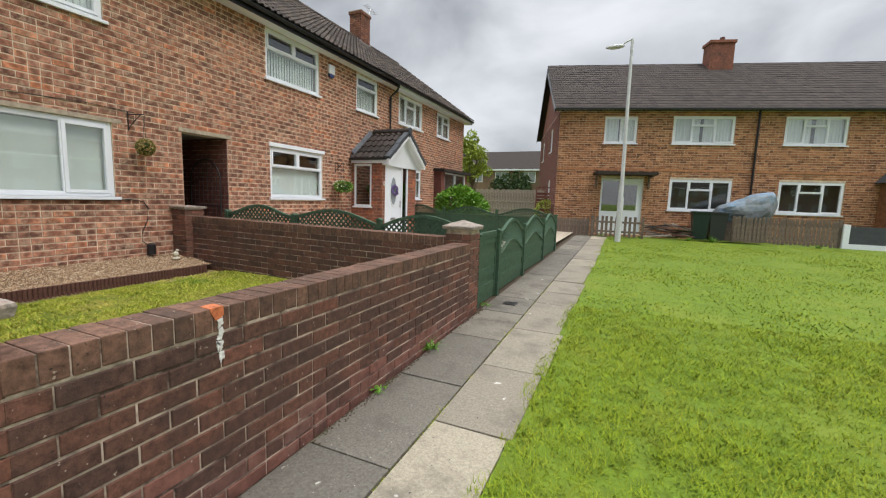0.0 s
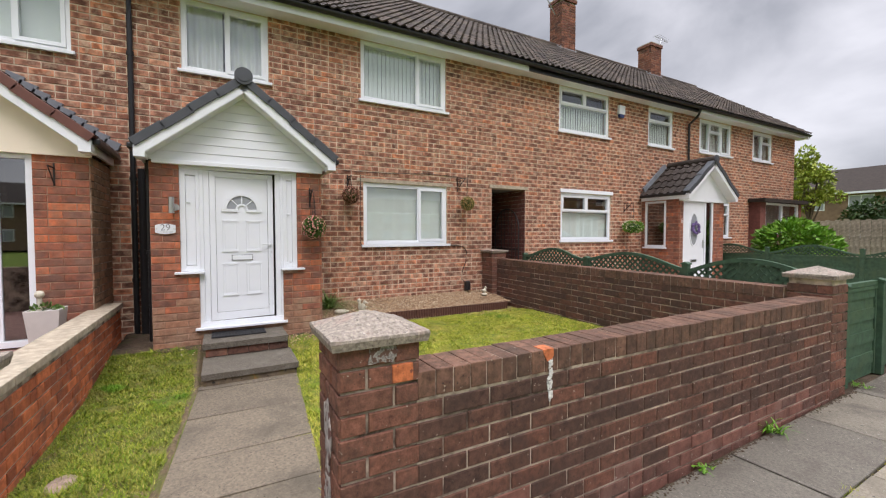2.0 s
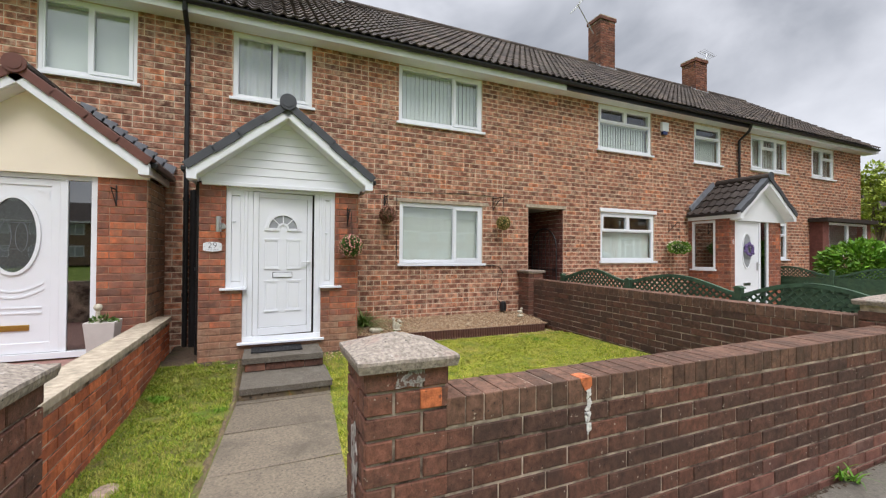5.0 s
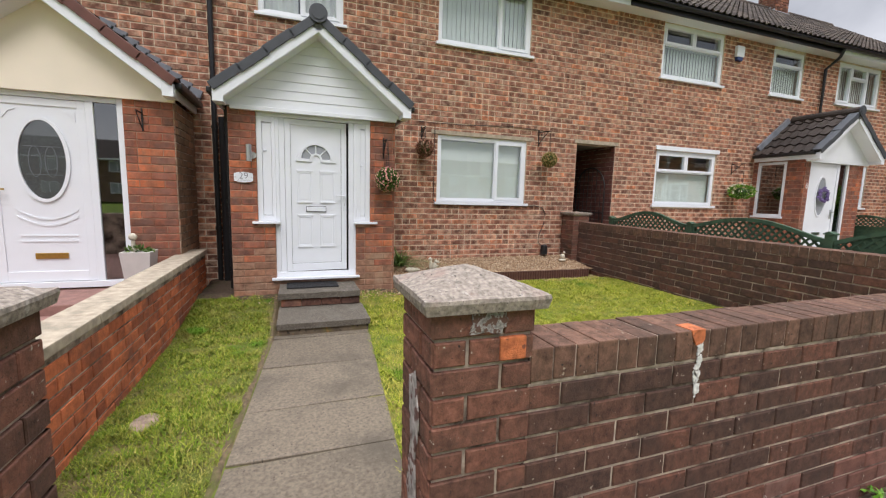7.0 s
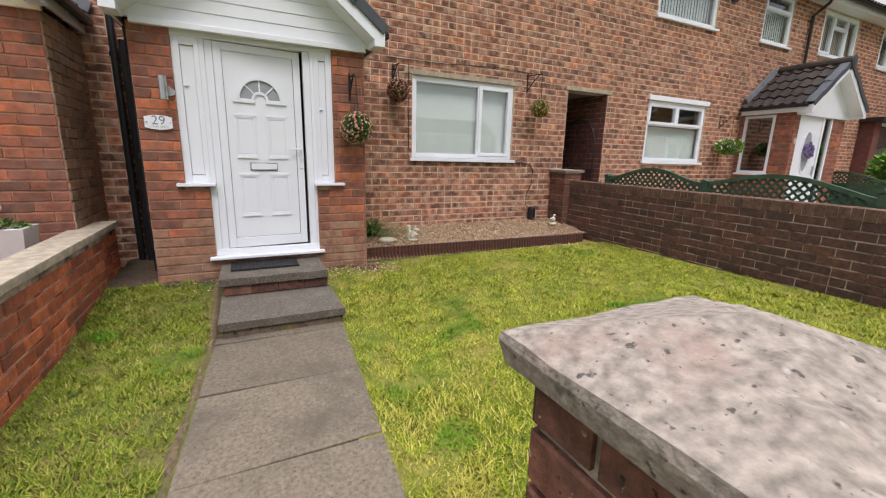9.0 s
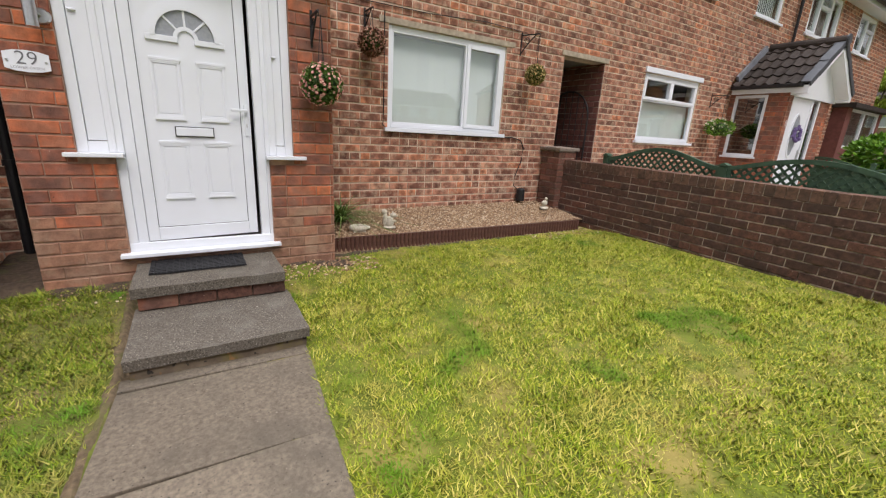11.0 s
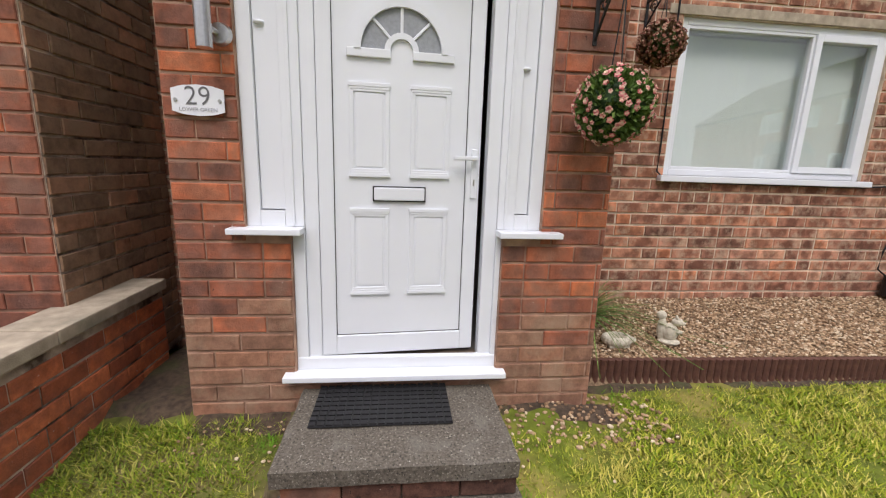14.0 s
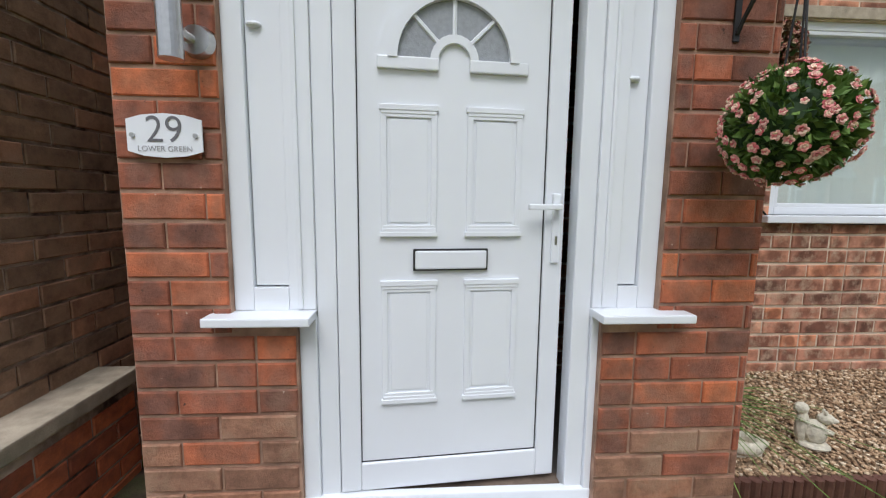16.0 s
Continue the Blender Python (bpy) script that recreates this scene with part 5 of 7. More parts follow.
part("door_frame", boxes((0, 0.06, -0.02, 0.05, 0, 2.12), (1.225, 1.285, -0.02, 0.05, 0, 2.12), (0.06, 1.225, -0.02, 0.05, 2.06, 2.12), (0.06, 1.225, -0.05, 0.05, 0, 0.07), (0.94, 1.01, -0.02, 0.05, 0.07, 2.06), bevel=0.005), UPVC, nd)
part("leaf", boxes((0.062, 0.938, 0.0, 0.05, 0.075, 2.055), (0.062, 0.14, -0.012, 0.002, 0.075, 2.055), (0.86, 0.938, -0.012, 0.002, 0.075, 2.055), (0.14, 0.86, -0.012, 0.002, 0.075, 0.19), (0.14, 0.86, -0.012, 0.002, 1.98, 2.055), bevel=0.004), UPVC, nd)
OX, OZ = 0.53, 1.41
def ellipse_ring(bm, cx, cz, a, b, w, y0, y1, n=36):
    for i in range(n):
        t0, t1 = math.tau * i / n, math.tau * (i + 1) / n
        prism([(cx + a * math.cos(t0), cz + b * math.sin(t0)), (cx + a * math.cos(t1), cz + b * math.sin(t1)), (cx + (a + w) * math.cos(t1), cz + (b + w) * math.sin(t1)), (cx + (a + w) * math.cos(t0), cz + (b + w) * math.sin(t0))], y0, y1, bm)
    return bm
part("oval_moulding", ellipse_ring(bmesh.new(), OX, OZ, 0.205, 0.42, 0.035, -0.02, 0.002), UPVC, nd)
part("oval_pane", prism([(OX + 0.207 * math.cos(math.tau * i / 36), OZ + 0.422 * math.sin(math.tau * i / 36)) for i in range(36)], -0.005, 0.001), GLASS, nd)
part("oval_backing", prism([(OX + 0.207 * math.cos(math.tau * i / 36), OZ + 0.422 * math.sin(math.tau * i / 36)) for i in range(36)], -0.002, 0.0008), mat("smoked_obscured_glass", (0.085, 0.09, 0.092), 0.3, spread=0.3, scale=50, bump=0.3), nd)
bm = bmesh.new()
for s in (-0.07, 0.07):
    ellipse_ring(bm, OX + s, OZ - 0.02, 0.05, 0.16, 0.006, -0.008, -0.004, 20)
for zz in (-0.16, 0.14):
    box(bm, OX - 0.16, OX + 0.16, -0.008, -0.004, OZ + zz, OZ + zz + 0.006)
part("leading", bm, LEAD, nd)
bm = bmesh.new()
for k, dz in enumerate((0.0, -0.07)):
    o = [(OX - 0.27 + 0.54 * i / 16, 0.86 + dz - 0.10 * math.sin(math.pi * i / 16)) for i in range(17)]
    for i in range(16):
        prism([o[i], o[i + 1], (o[i + 1][0], o[i + 1][1] + 0.018), (o[i][0], o[i][1] + 0.018)], -0.008, 0.002, bm)
for z in (0.52, 0.58):
    box(bm, OX - 0.25, OX + 0.25, -0.008, 0.002, z, z + 0.014)
for q in (-1, 1):
    prism([(OX + q * 0.31, 1.93), (OX + q * 0.20, 1.93), (OX + q * 0.255, 1.905), (OX + q * 0.28, 1.87), (OX + q * 0.31, 1.83)][::q], -0.008, 0.002, bm)
part("door_moulding", bm, UPVC, nd)
nl = part("letter_box", boxes((OX - 0.14, OX + 0.15, -0.016, 0.002, 0.33, 0.395), bevel=0.005), BRASS, nd, "brass letter plate")
part("side_pane", boxes((1.012, 1.223, 0.0, 0.006, 0.075, 2.055)), DARK_GLASS, nd)
part("side_backing", boxes((1.012, 1.223, 0.2, 0.21, 0.075, 2.055)), ROOM, nd)
part("handle", boxes((0.095, 0.125, -0.03, -0.012, 0.92, 1.15), (0.10, 0.115, -0.07, -0.02, 1.08, 1.095), (0.10, 0.21, -0.075, -0.06, 1.078, 1.097), bevel=0.004), BRASS, nd, "brass lever handle")
nstep = thing("door_steps", pose(XN, -2.6, 0), "low red paved step below the next porch door", "steps")
part("step_slab", boxes((-0.01, 0.75, -0.75, 0.70, 0.02, 0.20), bevel=0.015), RED_TILE, nstep)
part("step_slab", boxes((0.75, 1.15, -0.7, 0.65, 0.02, 0.10), bevel=0.015), RED_TILE, nstep)
part("floor_behind", boxes((XF, XN - 0.11, NY0 + 0.1, NY1 - 0.1, 0.15, 0.2)), ROOM, label="floor inside the next porch")["kind"] = "structure"

pot = thing("planter", pose(-5.95, -1.80, 0.02), "pale grey tapered planter with a small evergreen", "planter")
bm = bmesh.new()
rings = []
for z, w in ((0, 0.085), (0.64, 0.142), (0.645, 0.138), (0.645, 0.122), (0.58, 0.118)):
    rings.append([bm.verts.new((sx * w, sy * w, z)) for sx, sy in ((-1, -1), (1, -1), (1, 1), (-1, 1))])
for a, b in zip(rings, rings[1:]):
    for k in range(4):
        bm.faces.new((a[k], a[(k + 1) % 4], b[(k + 1) % 4], b[k]))
bm.faces.new(rings[-1])
part("pot", bm, POT, pot)


def leaves(n, place, size, seed, aspect=0.55):
    """n small pointed leaves at places given by place(rng) -> point, outward direction."""
    rng = random.Random(seed)
    v, f = [], []
    for i in range(n):
        p, d = place(rng)
        d = Vector(d).normalized()
        d = (d + Vector((rng.uniform(-1, 1), rng.uniform(-1, 1), rng.uniform(-0.8, 1))) * 0.75).normalized()
        s = d.cross(Vector((rng.uniform(-1, 1), rng.uniform(-1, 1), rng.uniform(-1, 1)))).normalized()
        nn = d.cross(s)
        L = size * rng.uniform(0.7, 1.25)
        p = Vector(p)
        n0 = len(v)
        v += [tuple(p), tuple(p + d * L * 0.5 + s * L * aspect * 0.5 + nn * L * 0.06), tuple(p + d * L), tuple(p + d * L * 0.5 - s * L * aspect * 0.5 + nn * L * 0.06)]
        f += [(n0, n0 + 1, n0 + 2), (n0, n0 + 2, n0 + 3)]
    return v, f


def sphere_place(r, c=(0, 0, 0), squash=1.0):
    def place(rng):
        while True:
            d = Vector((rng.gauss(0, 1), rng.gauss(0, 1), rng.gauss(0, 1)))
            if d.length > 0.1:
                break
        d.normalize()
        rr = r * rng.uniform(0.82, 1.0)
        return Vector(c) + Vector((d.x * rr, d.y * rr, d.z * rr * squash)), d
    return place


tagged(part("foliage", quads("foliage", *leaves(160, sphere_place(0.11, (0, 0, 0.64), 0.4), 0.05, 5)), BOX_LEAF, pot), kind="stuff")
bm = bmesh.new()
bmesh.ops.create_uvsphere(bm, u_segments=14, v_segments=8, radius=0.042, matrix=Matrix.Translation((0, -0.05, 0.80)))
rod(bm, (0, -0.05, 0.58), (0, -0.05, 0.76), 0.02, n=8)
part("ornament", bm, STATUE, pot)

# ---- iron brackets and flower balls ----
def scroll_bracket(m, reach, label, drop=0.22):
    br = thing("iron_bracket", m, label, "bracket", "hanging brackets")
    part("back_bar", boxes((-0.01, 0.01, -0.008, 0, -drop, 0.05), bevel=0.002), IRON, br)
    part("arm", boxes((-0.008, 0.008, -reach, 0, 0.0, 0.014), bevel=0.002), IRON, br)
    pts = [(0, -0.01 - reach * 0.75 * t ** 1.2, -drop * 0.9 * (1 - t) ** 1.0) for t in [i / 10 for i in range(11)]]
    part("brace", tube(pts, 0.007, 6), IRON, br)
    cx, cz, r = -reach * 0.33, -drop * 0.27, 0.045
    pts = [(0, cx + r * (1 - i / 26) * math.cos(i * 0.5), cz + r * (1 - i / 26) * math.sin(i * 0.5)) for i in range(22)]
    part("scroll", tube(pts, 0.005, 6), IRON, br)
    part("hook", tube([(0, -reach + 0.01, 0.007), (0, -reach - 0.01, -0.01), (0, -reach, -0.03), (0, -reach + 0.015, -0.02)], 0.004, 6), IRON, br)
    return br


BLOOM = {}


def flower_ball(c, r, top, petals, label, seed, blooms=120, foliage=None):
    fb = thing("flower_ball", pose(*c), label, "hanging flowers", "hanging flower balls")
    bm = bmesh.new()
    bmesh.ops.create_icosphere(bm, subdivisions=2, radius=r * 0.78)
    part("core", bm, SHRUB_LEAF, fb)
    tagged(part("leaves", quads("leaves", *leaves(1500, sphere_place(r * 0.88), r * 0.22, seed)), foliage or BOX_LEAF, fb), kind="stuff")
    rng = random.Random(seed)
    me = BLOOM.get(petals.name)
    if me is None:
        bm = bmesh.new()
        for ring, (rad, lift, tilt_) in enumerate(((0.62, 0.10, -20), (0.36, 0.24, -48))):
            for k in range(5):
                pm = Matrix.Rotation(math.tau * (k + 0.5 * ring) / 5, 4, "Z") @ Matrix.Translation((rad, 0, lift)) @ Matrix.Rotation(radians(tilt_), 4, "Y")
                bmesh.ops.create_icosphere(bm, subdivisions=1, radius=1, matrix=pm @ Matrix.Diagonal((0.5, 0.48, 0.12, 1)))
        bmesh.ops.create_icosphere(bm, subdivisions=1, radius=0.26, matrix=Matrix.Translation((0, 0, 0.3)))
        me = bpy.data.meshes.new("bloom")
        bm.to_mesh(me)
        bm.free()
        me.materials.append(petals)
        BLOOM[petals.name] = me
    for i in range(blooms):
        z = 1 - 2 * (i + 0.5) / blooms
        a = i * 2.39996 + rng.uniform(-0.3, 0.3)
        q = math.sqrt(1 - z * z)
        d = Vector((q * math.cos(a), q * math.sin(a), z))
        s = r * rng.uniform(0.055, 0.098)
        part("bloom", me, None, fb, m=Matrix.Translation(d * r * rng.uniform(0.95, 1.04)) @ d.to_track_quat("Z", "Y").to_matrix().to_4x4() @ Matrix.Scale(s, 4))
    bm = bmesh.new()
    for k in range(3):
        t = math.tau * k / 3
        rod(bm, (r * 0.16 * math.cos(t), r * 0.16 * math.sin(t), r * 0.85), (0, 0, top), 0.003, n=5)
    part("chain", bm, IRON, fb)
    return fb


BRK = "black wrought iron hanging bracket on the brick wall"
scroll_bracket(pose(XP, 0.965, 2.06, 0, 0, 90), 0.22, BRK)
flower_ball((XP + 0.205, 0.985, 1.555), 0.158, 0.49, PINK, "hanging ball of green leaves and pink artificial roses", 1, 190)
scroll_bracket(pose(XF, 1.80, 2.44, 0, 0, 90), 0.25, BRK, 0.18)
flower_ball((XF + 0.22, 1.80, 2.12), 0.145, 0.30, RED_PETAL, "hanging ball of faded dull red flowers", 2, 280, leaf_mat("dried_leaf", (0.09, 0.045, 0.028), (0.20, 0.12, 0.06)))
scroll_bracket(pose(XF, 4.02, 2.55, 0, 0, 110), 0.27, BRK, 0.24)
flower_ball((XF + 0.22, 4.13, 2.06), 0.135, 0.47, CREAM_PETAL, "hanging ball of faded yellow and orange flowers", 3, 240, leaf_mat("faded_leaf", (0.13, 0.12, 0.03), (0.26, 0.25, 0.07)))
br = thing("iron_bracket", pose(XN, -1.78, 2.2, 0, 0, 90), "rusty triangular iron bracket on the next porch", "bracket", "hanging brackets")
part("arm", boxes((-0.006, 0.006, -0.2, 0, -0.01, 0.004), bevel=0.001), IRON, br)
part("back_bar", boxes((-0.008, 0.008, -0.008, 0, -0.2, 0.05), bevel=0.001), IRON, br)
part("brace", tube([(0, -0.005, -0.19), (0, -0.19, -0.01)], 0.006, 6), IRON, br)

# ---- pipes, cables and boxes on the terrace front ----
def pipe(name, points, r, label, material=BLACK, clips=()):
    p = thing(name, pose(0, 0, 0), label, "pipe", "pipes")
    part("pipe_run", tube(points, r, 12), material, p)
    for z in clips:
        part("clip", rod(bmesh.new(), (points[-1][0], points[-1][1], z), (points[-1][0], points[-1][1], z + 0.05), r + 0.01, n=12), material, p)
    return p


pipe("downpipe", [(-6.84, -1.20, 4.97), (-6.86, -1.20, 4.88), (XF + 0.06, -1.20, 4.66), (XF + 0.06, -1.20, 4.4), (XF + 0.06, -1.20, 0.0)], 0.034, "black plastic rain downpipe on the house front", clips=(0.8, 2.2, 3.9))
pipe("downpipe", [(XF + 0.10, -1.09, 2.36), (XF + 0.10, -1.09, -0.05)], 0.055, "wide black plastic downpipe beside the porch", clips=(1.2,))
pipe("downpipe", [(XP - 0.30, PY0 - 0.02, 2.48), (XP - 0.34, PY0 - 0.05, 2.36), (XP - 0.38, PY0 - 0.05, 2.2), (XP - 0.38, PY0 - 0.05, 0.0)], 0.034, "black plastic downpipe of the porch gutter", clips=(1.2,))
pipe("downpipe", [(XF + 0.12, 1.24, 2.46), (XF + 0.10, 1.24, 2.3), (XF + 0.08, 1.24, 0.1)], 0.03, "thin black plastic downpipe behind the porch", clips=(1.4,))
pipe("downpipe", [(-6.84, 11.75, 4.97), (-6.9, 11.75, 4.8), (XF + 0.06, 11.75, 4.6), (XF + 0.06, 11.75, 0.2)], 0.034, "black plastic rain downpipe on the house front", clips=(2.5,))
pipe("cable", [(XF + 0.012, 2.03, 2.5), (XF + 0.012, 2.03, 1.45), (XF + 0.02, 2.02, 1.30), (XF + 0.02, 2.09, 1.235), (XF + 0.02, 2.6, 1.222), (XF + 0.02, 3.8, 1.222), (XF + 0.015, 4.0, 1.235), (XF + 0.015, 4.17, 1.20), (XF + 0.015, 4.24, 1.10), (XF + 0.015, 4.22, 0.9), (XF + 0.02, 4.13, 0.7), (XF + 0.02, 4.12, 0.55), (XF + 0.04, 4.19, 0.49)], 0.007, "black cable clipped along the brick wall")
pipe("cable", [(XF + 0.012, 1.75, 2.56), (XF + 0.012, 2.6, 2.57), (XF + 0.012, 3.4, 2.62), (XF + 0.012, 4.1, 2.60)], 0.005, "thin brown cable across the brick wall")
cap = thing("soil_pipe_cap", pose(XF + 0.075, 4.22, 0.33), "black plastic outside tap cover above the gravel", "pipe cover")
bm = rod(bmesh.new(), (0, 0, 0), (0, 0, 0.16), 0.065, 0.06, n=20)
bmesh.ops.create_uvsphere(bm, u_segments=20, v_segments=8, radius=0.06, matrix=Matrix.Translation((0, 0, 0.16)) @ Matrix.Diagonal((1, 1, 0.5, 1)))
part("cover", bm, BLACK, cap)
alarm = thing("alarm_box", pose(XF, 8.86, 4.42, 0, 0, 90), "white burglar alarm box with a blue foot", "alarm")
part("case", boxes((-0.11, 0.11, -0.07, 0, 0.08, 0.30), bevel=0.012), UPVC, alarm)
part("foot", boxes((-0.08, 0.08, -0.065, 0, 0.0, 0.08), bevel=0.012), mat("blue_plastic", (0.03, 0.05, 0.16), 0.35), alarm)

# arched iron gate standing open in the passage
gate = thing("arched_gate", pose(XF - 0.12, PASS[1] - 0.07, 0.2, 0, 0, 180), "dark arched iron gate folded against the passage wall", "gate")
o = [(0.03, 0.0)] + [(0.03, 0.15 * i) for i in range(1, 10)] + arc(0.47, 1.40, 0.44, math.pi, 0, 14) + [(0.91, 1.35 - 0.15 * i) for i in range(10)]
part("gate_frame", tube([(x, 0, z) for x, z in o], 0.014, 8), IRON, gate)
for i in range(6):
    x = 0.14 + i * 0.132
    part("bar", tube([(x, 0, 0.05), (x, 0, 1.40 + math.sqrt(max(0.0, 0.44 ** 2 - (x - 0.47) ** 2)))], 0.007, 6), IRON, gate)
for z in (0.06, 0.9):
    part("rail", boxes((0.03, 0.91, -0.008, 0.008, z, z + 0.025)), IRON, gate)

# ---- next porch along, with a brown tiled roof ----
TY0, TY1 = 9.78, 11.72
tm = pose(XP, TY0, 0, 0, 0, 90)
brick_wall("far_porch_wall", tm, TY1 - TY0, 0.0, 2.34, [(0.13, 1.45, 0.15, 2.4)], BRICK_PORCH, MORTAR_RED, 0.1, seed=41, headers=0.2, label="orange brick front of the porch two doors along", z_from=0.02)
brick_wall("far_porch_side", pose(XF, TY0 - 0.012, 0, 0, 0, 0), XP - XF - 0.011, 0.0, 2.34, [(0.10, 0.68, 1.12, 2.3)], BRICK_PORCH, MORTAR_RED, 0.1, seed=42, label="orange brick side of the porch two doors along", z_from=0.02)
brick_wall("far_porch_side", pose(XP - 0.012, TY1, 0, 0, 0, 180), XP - XF - 0.012, 0.0, 2.34, [], BRICK_PORCH, MORTAR_RED, 0.1, seed=43, label="orange brick side of the porch two doors along", z_from=0.02)
troof = thing("porch_roof", pose(XP, (TY0 + TY1) / 2 + 0.02, 0, 0, 0, 90), "brown tiled gabled porch roof with a plain white gable", "porch roof", "porch roofs")
gable_roof(troof, 2.16, 0.24, 1.0, 2.46, 3.30, TILE_BROWN, VERGE_GREY, UPVC, False)
part("flashing", boxes((0.1, 1.25, 0.95, 1.0, 0.02, 0.14)), LEAD, troof, m=Matrix.Translation((0, 0, 3.32)) @ Matrix.Diagonal((-1, 1, 1, 1)) @ Matrix.Rotation(math.atan2(0.84, 1.08), 4, "Y"))
sw = thing("window_side", pose(XF + 0.10, TY0 - 0.014, 1.12, 0, 0, 0), "white framed side window of a porch", "window", "terrace windows", "structure")
part("window_frame", boxes((0, 0.05, 0.0, 0.08, 0, 1.18), (0.53, 0.58, 0.0, 0.08, 0, 1.18), (0.05, 0.53, 0, 0.08, 0, 0.05), (0.05, 0.53, 0, 0.08, 1.13, 1.18), bevel=0.005), UPVC, sw)
part("pane", boxes((0.05, 0.53, 0.03, 0.034, 0.05, 1.13)), DARK_GLASS, sw)
part("window_sill", boxes((-0.03, 0.61, -0.05, 0.06, -0.04, 0.0), bevel=0.005), UPVC, sw)
td = thing("front_door", tm @ pose(0.13, 0.03, 0.15), "white plastic door with an oval pane and a purple wreath", "door")
part("door_frame", boxes((0, 0.06, -0.02, 0.05, 0, 2.18), (1.26, 1.32, -0.02, 0.05, 0, 2.18), (0.06, 1.26, -0.02, 0.05, 2.12, 2.18), (0.06, 1.26, -0.05, 0.05, 0, 0.06), (0.93, 1.0, -0.02, 0.05, 0.06, 2.12), bevel=0.005), UPVC, td)
part("leaf", boxes((0.062, 0.928, 0, 0.05, 0.065, 2.115), bevel=0.004), UPVC, td)
part("oval_moulding", ellipse_ring(bmesh.new(), 0.48, 1.42, 0.16, 0.40, 0.03, -0.018, 0.002, 28), UPVC, td)
part("oval_pane", prism([(0.48 + 0.162 * math.cos(math.tau * i / 28), 1.42 + 0.402 * math.sin(math.tau * i / 28)) for i in range(28)], -0.004, 0.001), FROST, td)
part("letter_box", boxes((0.35, 0.61, -0.014, 0.002, 0.60, 0.66), bevel=0.004), STEEL, td)
part("side_pane", boxes((1.0, 1.26, 0.01, 0.016, 0.06, 2.12)), DARK_GLASS, td)
part("handle", boxes((0.86, 0.885, -0.03, 0.0, 0.95, 1.15), (0.77, 0.88, -0.07, -0.05, 1.08, 1.10), bevel=0.004), STEEL, td)
six = thing("house_number", tm @ pose(0.065, -0.004, 1.78), "white plastic house number 6 on the brick porch", "number")
lettering("6", 0.17, pose(0, 0, 0, 90), six, name="numeral", material=UPVC)
wr = thing("door_wreath", tm @ pose(0.61, -0.0, 1.60), "purple flower wreath hung on a white door", "wreath")
bm = bmesh.new()
rng = random.Random(4)
for i in range(60):
    a = rng.uniform(0, math.tau)
    q = rng.uniform(0.10, 0.16)
    bmesh.ops.create_icosphere(bm, subdivisions=1, radius=rng.uniform(0.02, 0.035), matrix=Matrix.Translation((q * math.cos(a), -0.02 - rng.uniform(0, 0.03), q * math.sin(a))))
part("flowers", bm, mat("purple_petal", (0.13, 0.09, 0.22), 0.7, spread=0.4, scale=30), wr)
hb = thing("hanging_basket", pose(XF + 0.28, 9.05, 1.62), "hanging basket of trailing white, yellow and blue flowers", "hanging flowers")
bm = bmesh.new()
bmesh.ops.create_uvsphere(bm, u_segments=16, v_segments=8, radius=0.16, matrix=Matrix.Diagonal((1, 1, 0.7, 1)))
part("basket", bm, SHRUB_LEAF, hb)
tagged(part("foliage", quads("foliage", *leaves(700, sphere_place(0.24, (0, 0, 0.02), 0.55), 0.055, 8)), LAUREL, hb), kind="stuff")
tagged(part("blooms", quads("blooms", *leaves(110, sphere_place(0.26, (0, 0, 0.05), 0.55), 0.045, 9, 0.9)), mat("mixed_petal", (0.6, 0.55, 0.4), 0.6, spread=0.5, scale=40), hb), kind="stuff")
part("chain", tube([(0, 0, 0.1), (0, 0, 0.62)], 0.004, 5), IRON, hb)
scroll_bracket(pose(XF, 9.05, 2.24, 0, 0, 90), 0.3, BRK)
bay = thing("bay_window", pose(XF, 15.3, 0, 0, 0, 90), "small flat-roofed brick bay with a white framed window", "bay window")
part("wall", boxes((0, 2.9, -0.33, 0, 0, 1.45), (0, 0.35, -0.33, 0, 1.45, 2.5), (2.75, 2.9, -0.33, 0, 1.45, 2.5)), BRICK_GABLE, bay)
part("roof", boxes((-0.1, 3.0, -0.5, 0.0, 2.5, 2.62), bevel=0.01), TILE_BROWN, bay)
part("window_frame", boxes((0.35, 0.43, -0.3, -0.22, 1.45, 2.5), (1.5, 1.58, -0.3, -0.22, 1.45, 2.5), (2.67, 2.75, -0.3, -0.22, 1.45, 2.5), (0.43, 2.67, -0.3, -0.22, 1.45, 1.52), (0.43, 2.67, -0.3, -0.22, 2.43, 2.5), bevel=0.004), UPVC, bay)
part("pane", boxes((0.43, 2.67, -0.27, -0.26, 1.52, 2.43)), GLASS, bay)
# dark sheet behind the pane stands for the unlit room
part("room_shade", boxes((0.36, 2.74, -0.05, -0.02, 1.46, 2.49)), ROOM, bay)

# ---- green painted fence ----


def fence_post(fence, m, h, w=0.075):
    p = part("post", boxes((-w / 2, w / 2, -w / 2, w / 2, 0, h), bevel=0.006), FENCE, fence, m=m)
    part("post_cap", prism([(-w / 2 - 0.01, h), (w / 2 + 0.01, h), (w / 2 + 0.01, h + 0.012), (0, h + 0.035), (-w / 2 - 0.01, h + 0.012)], -w / 2 - 0.01, w / 2 + 0.01), FENCE, p)


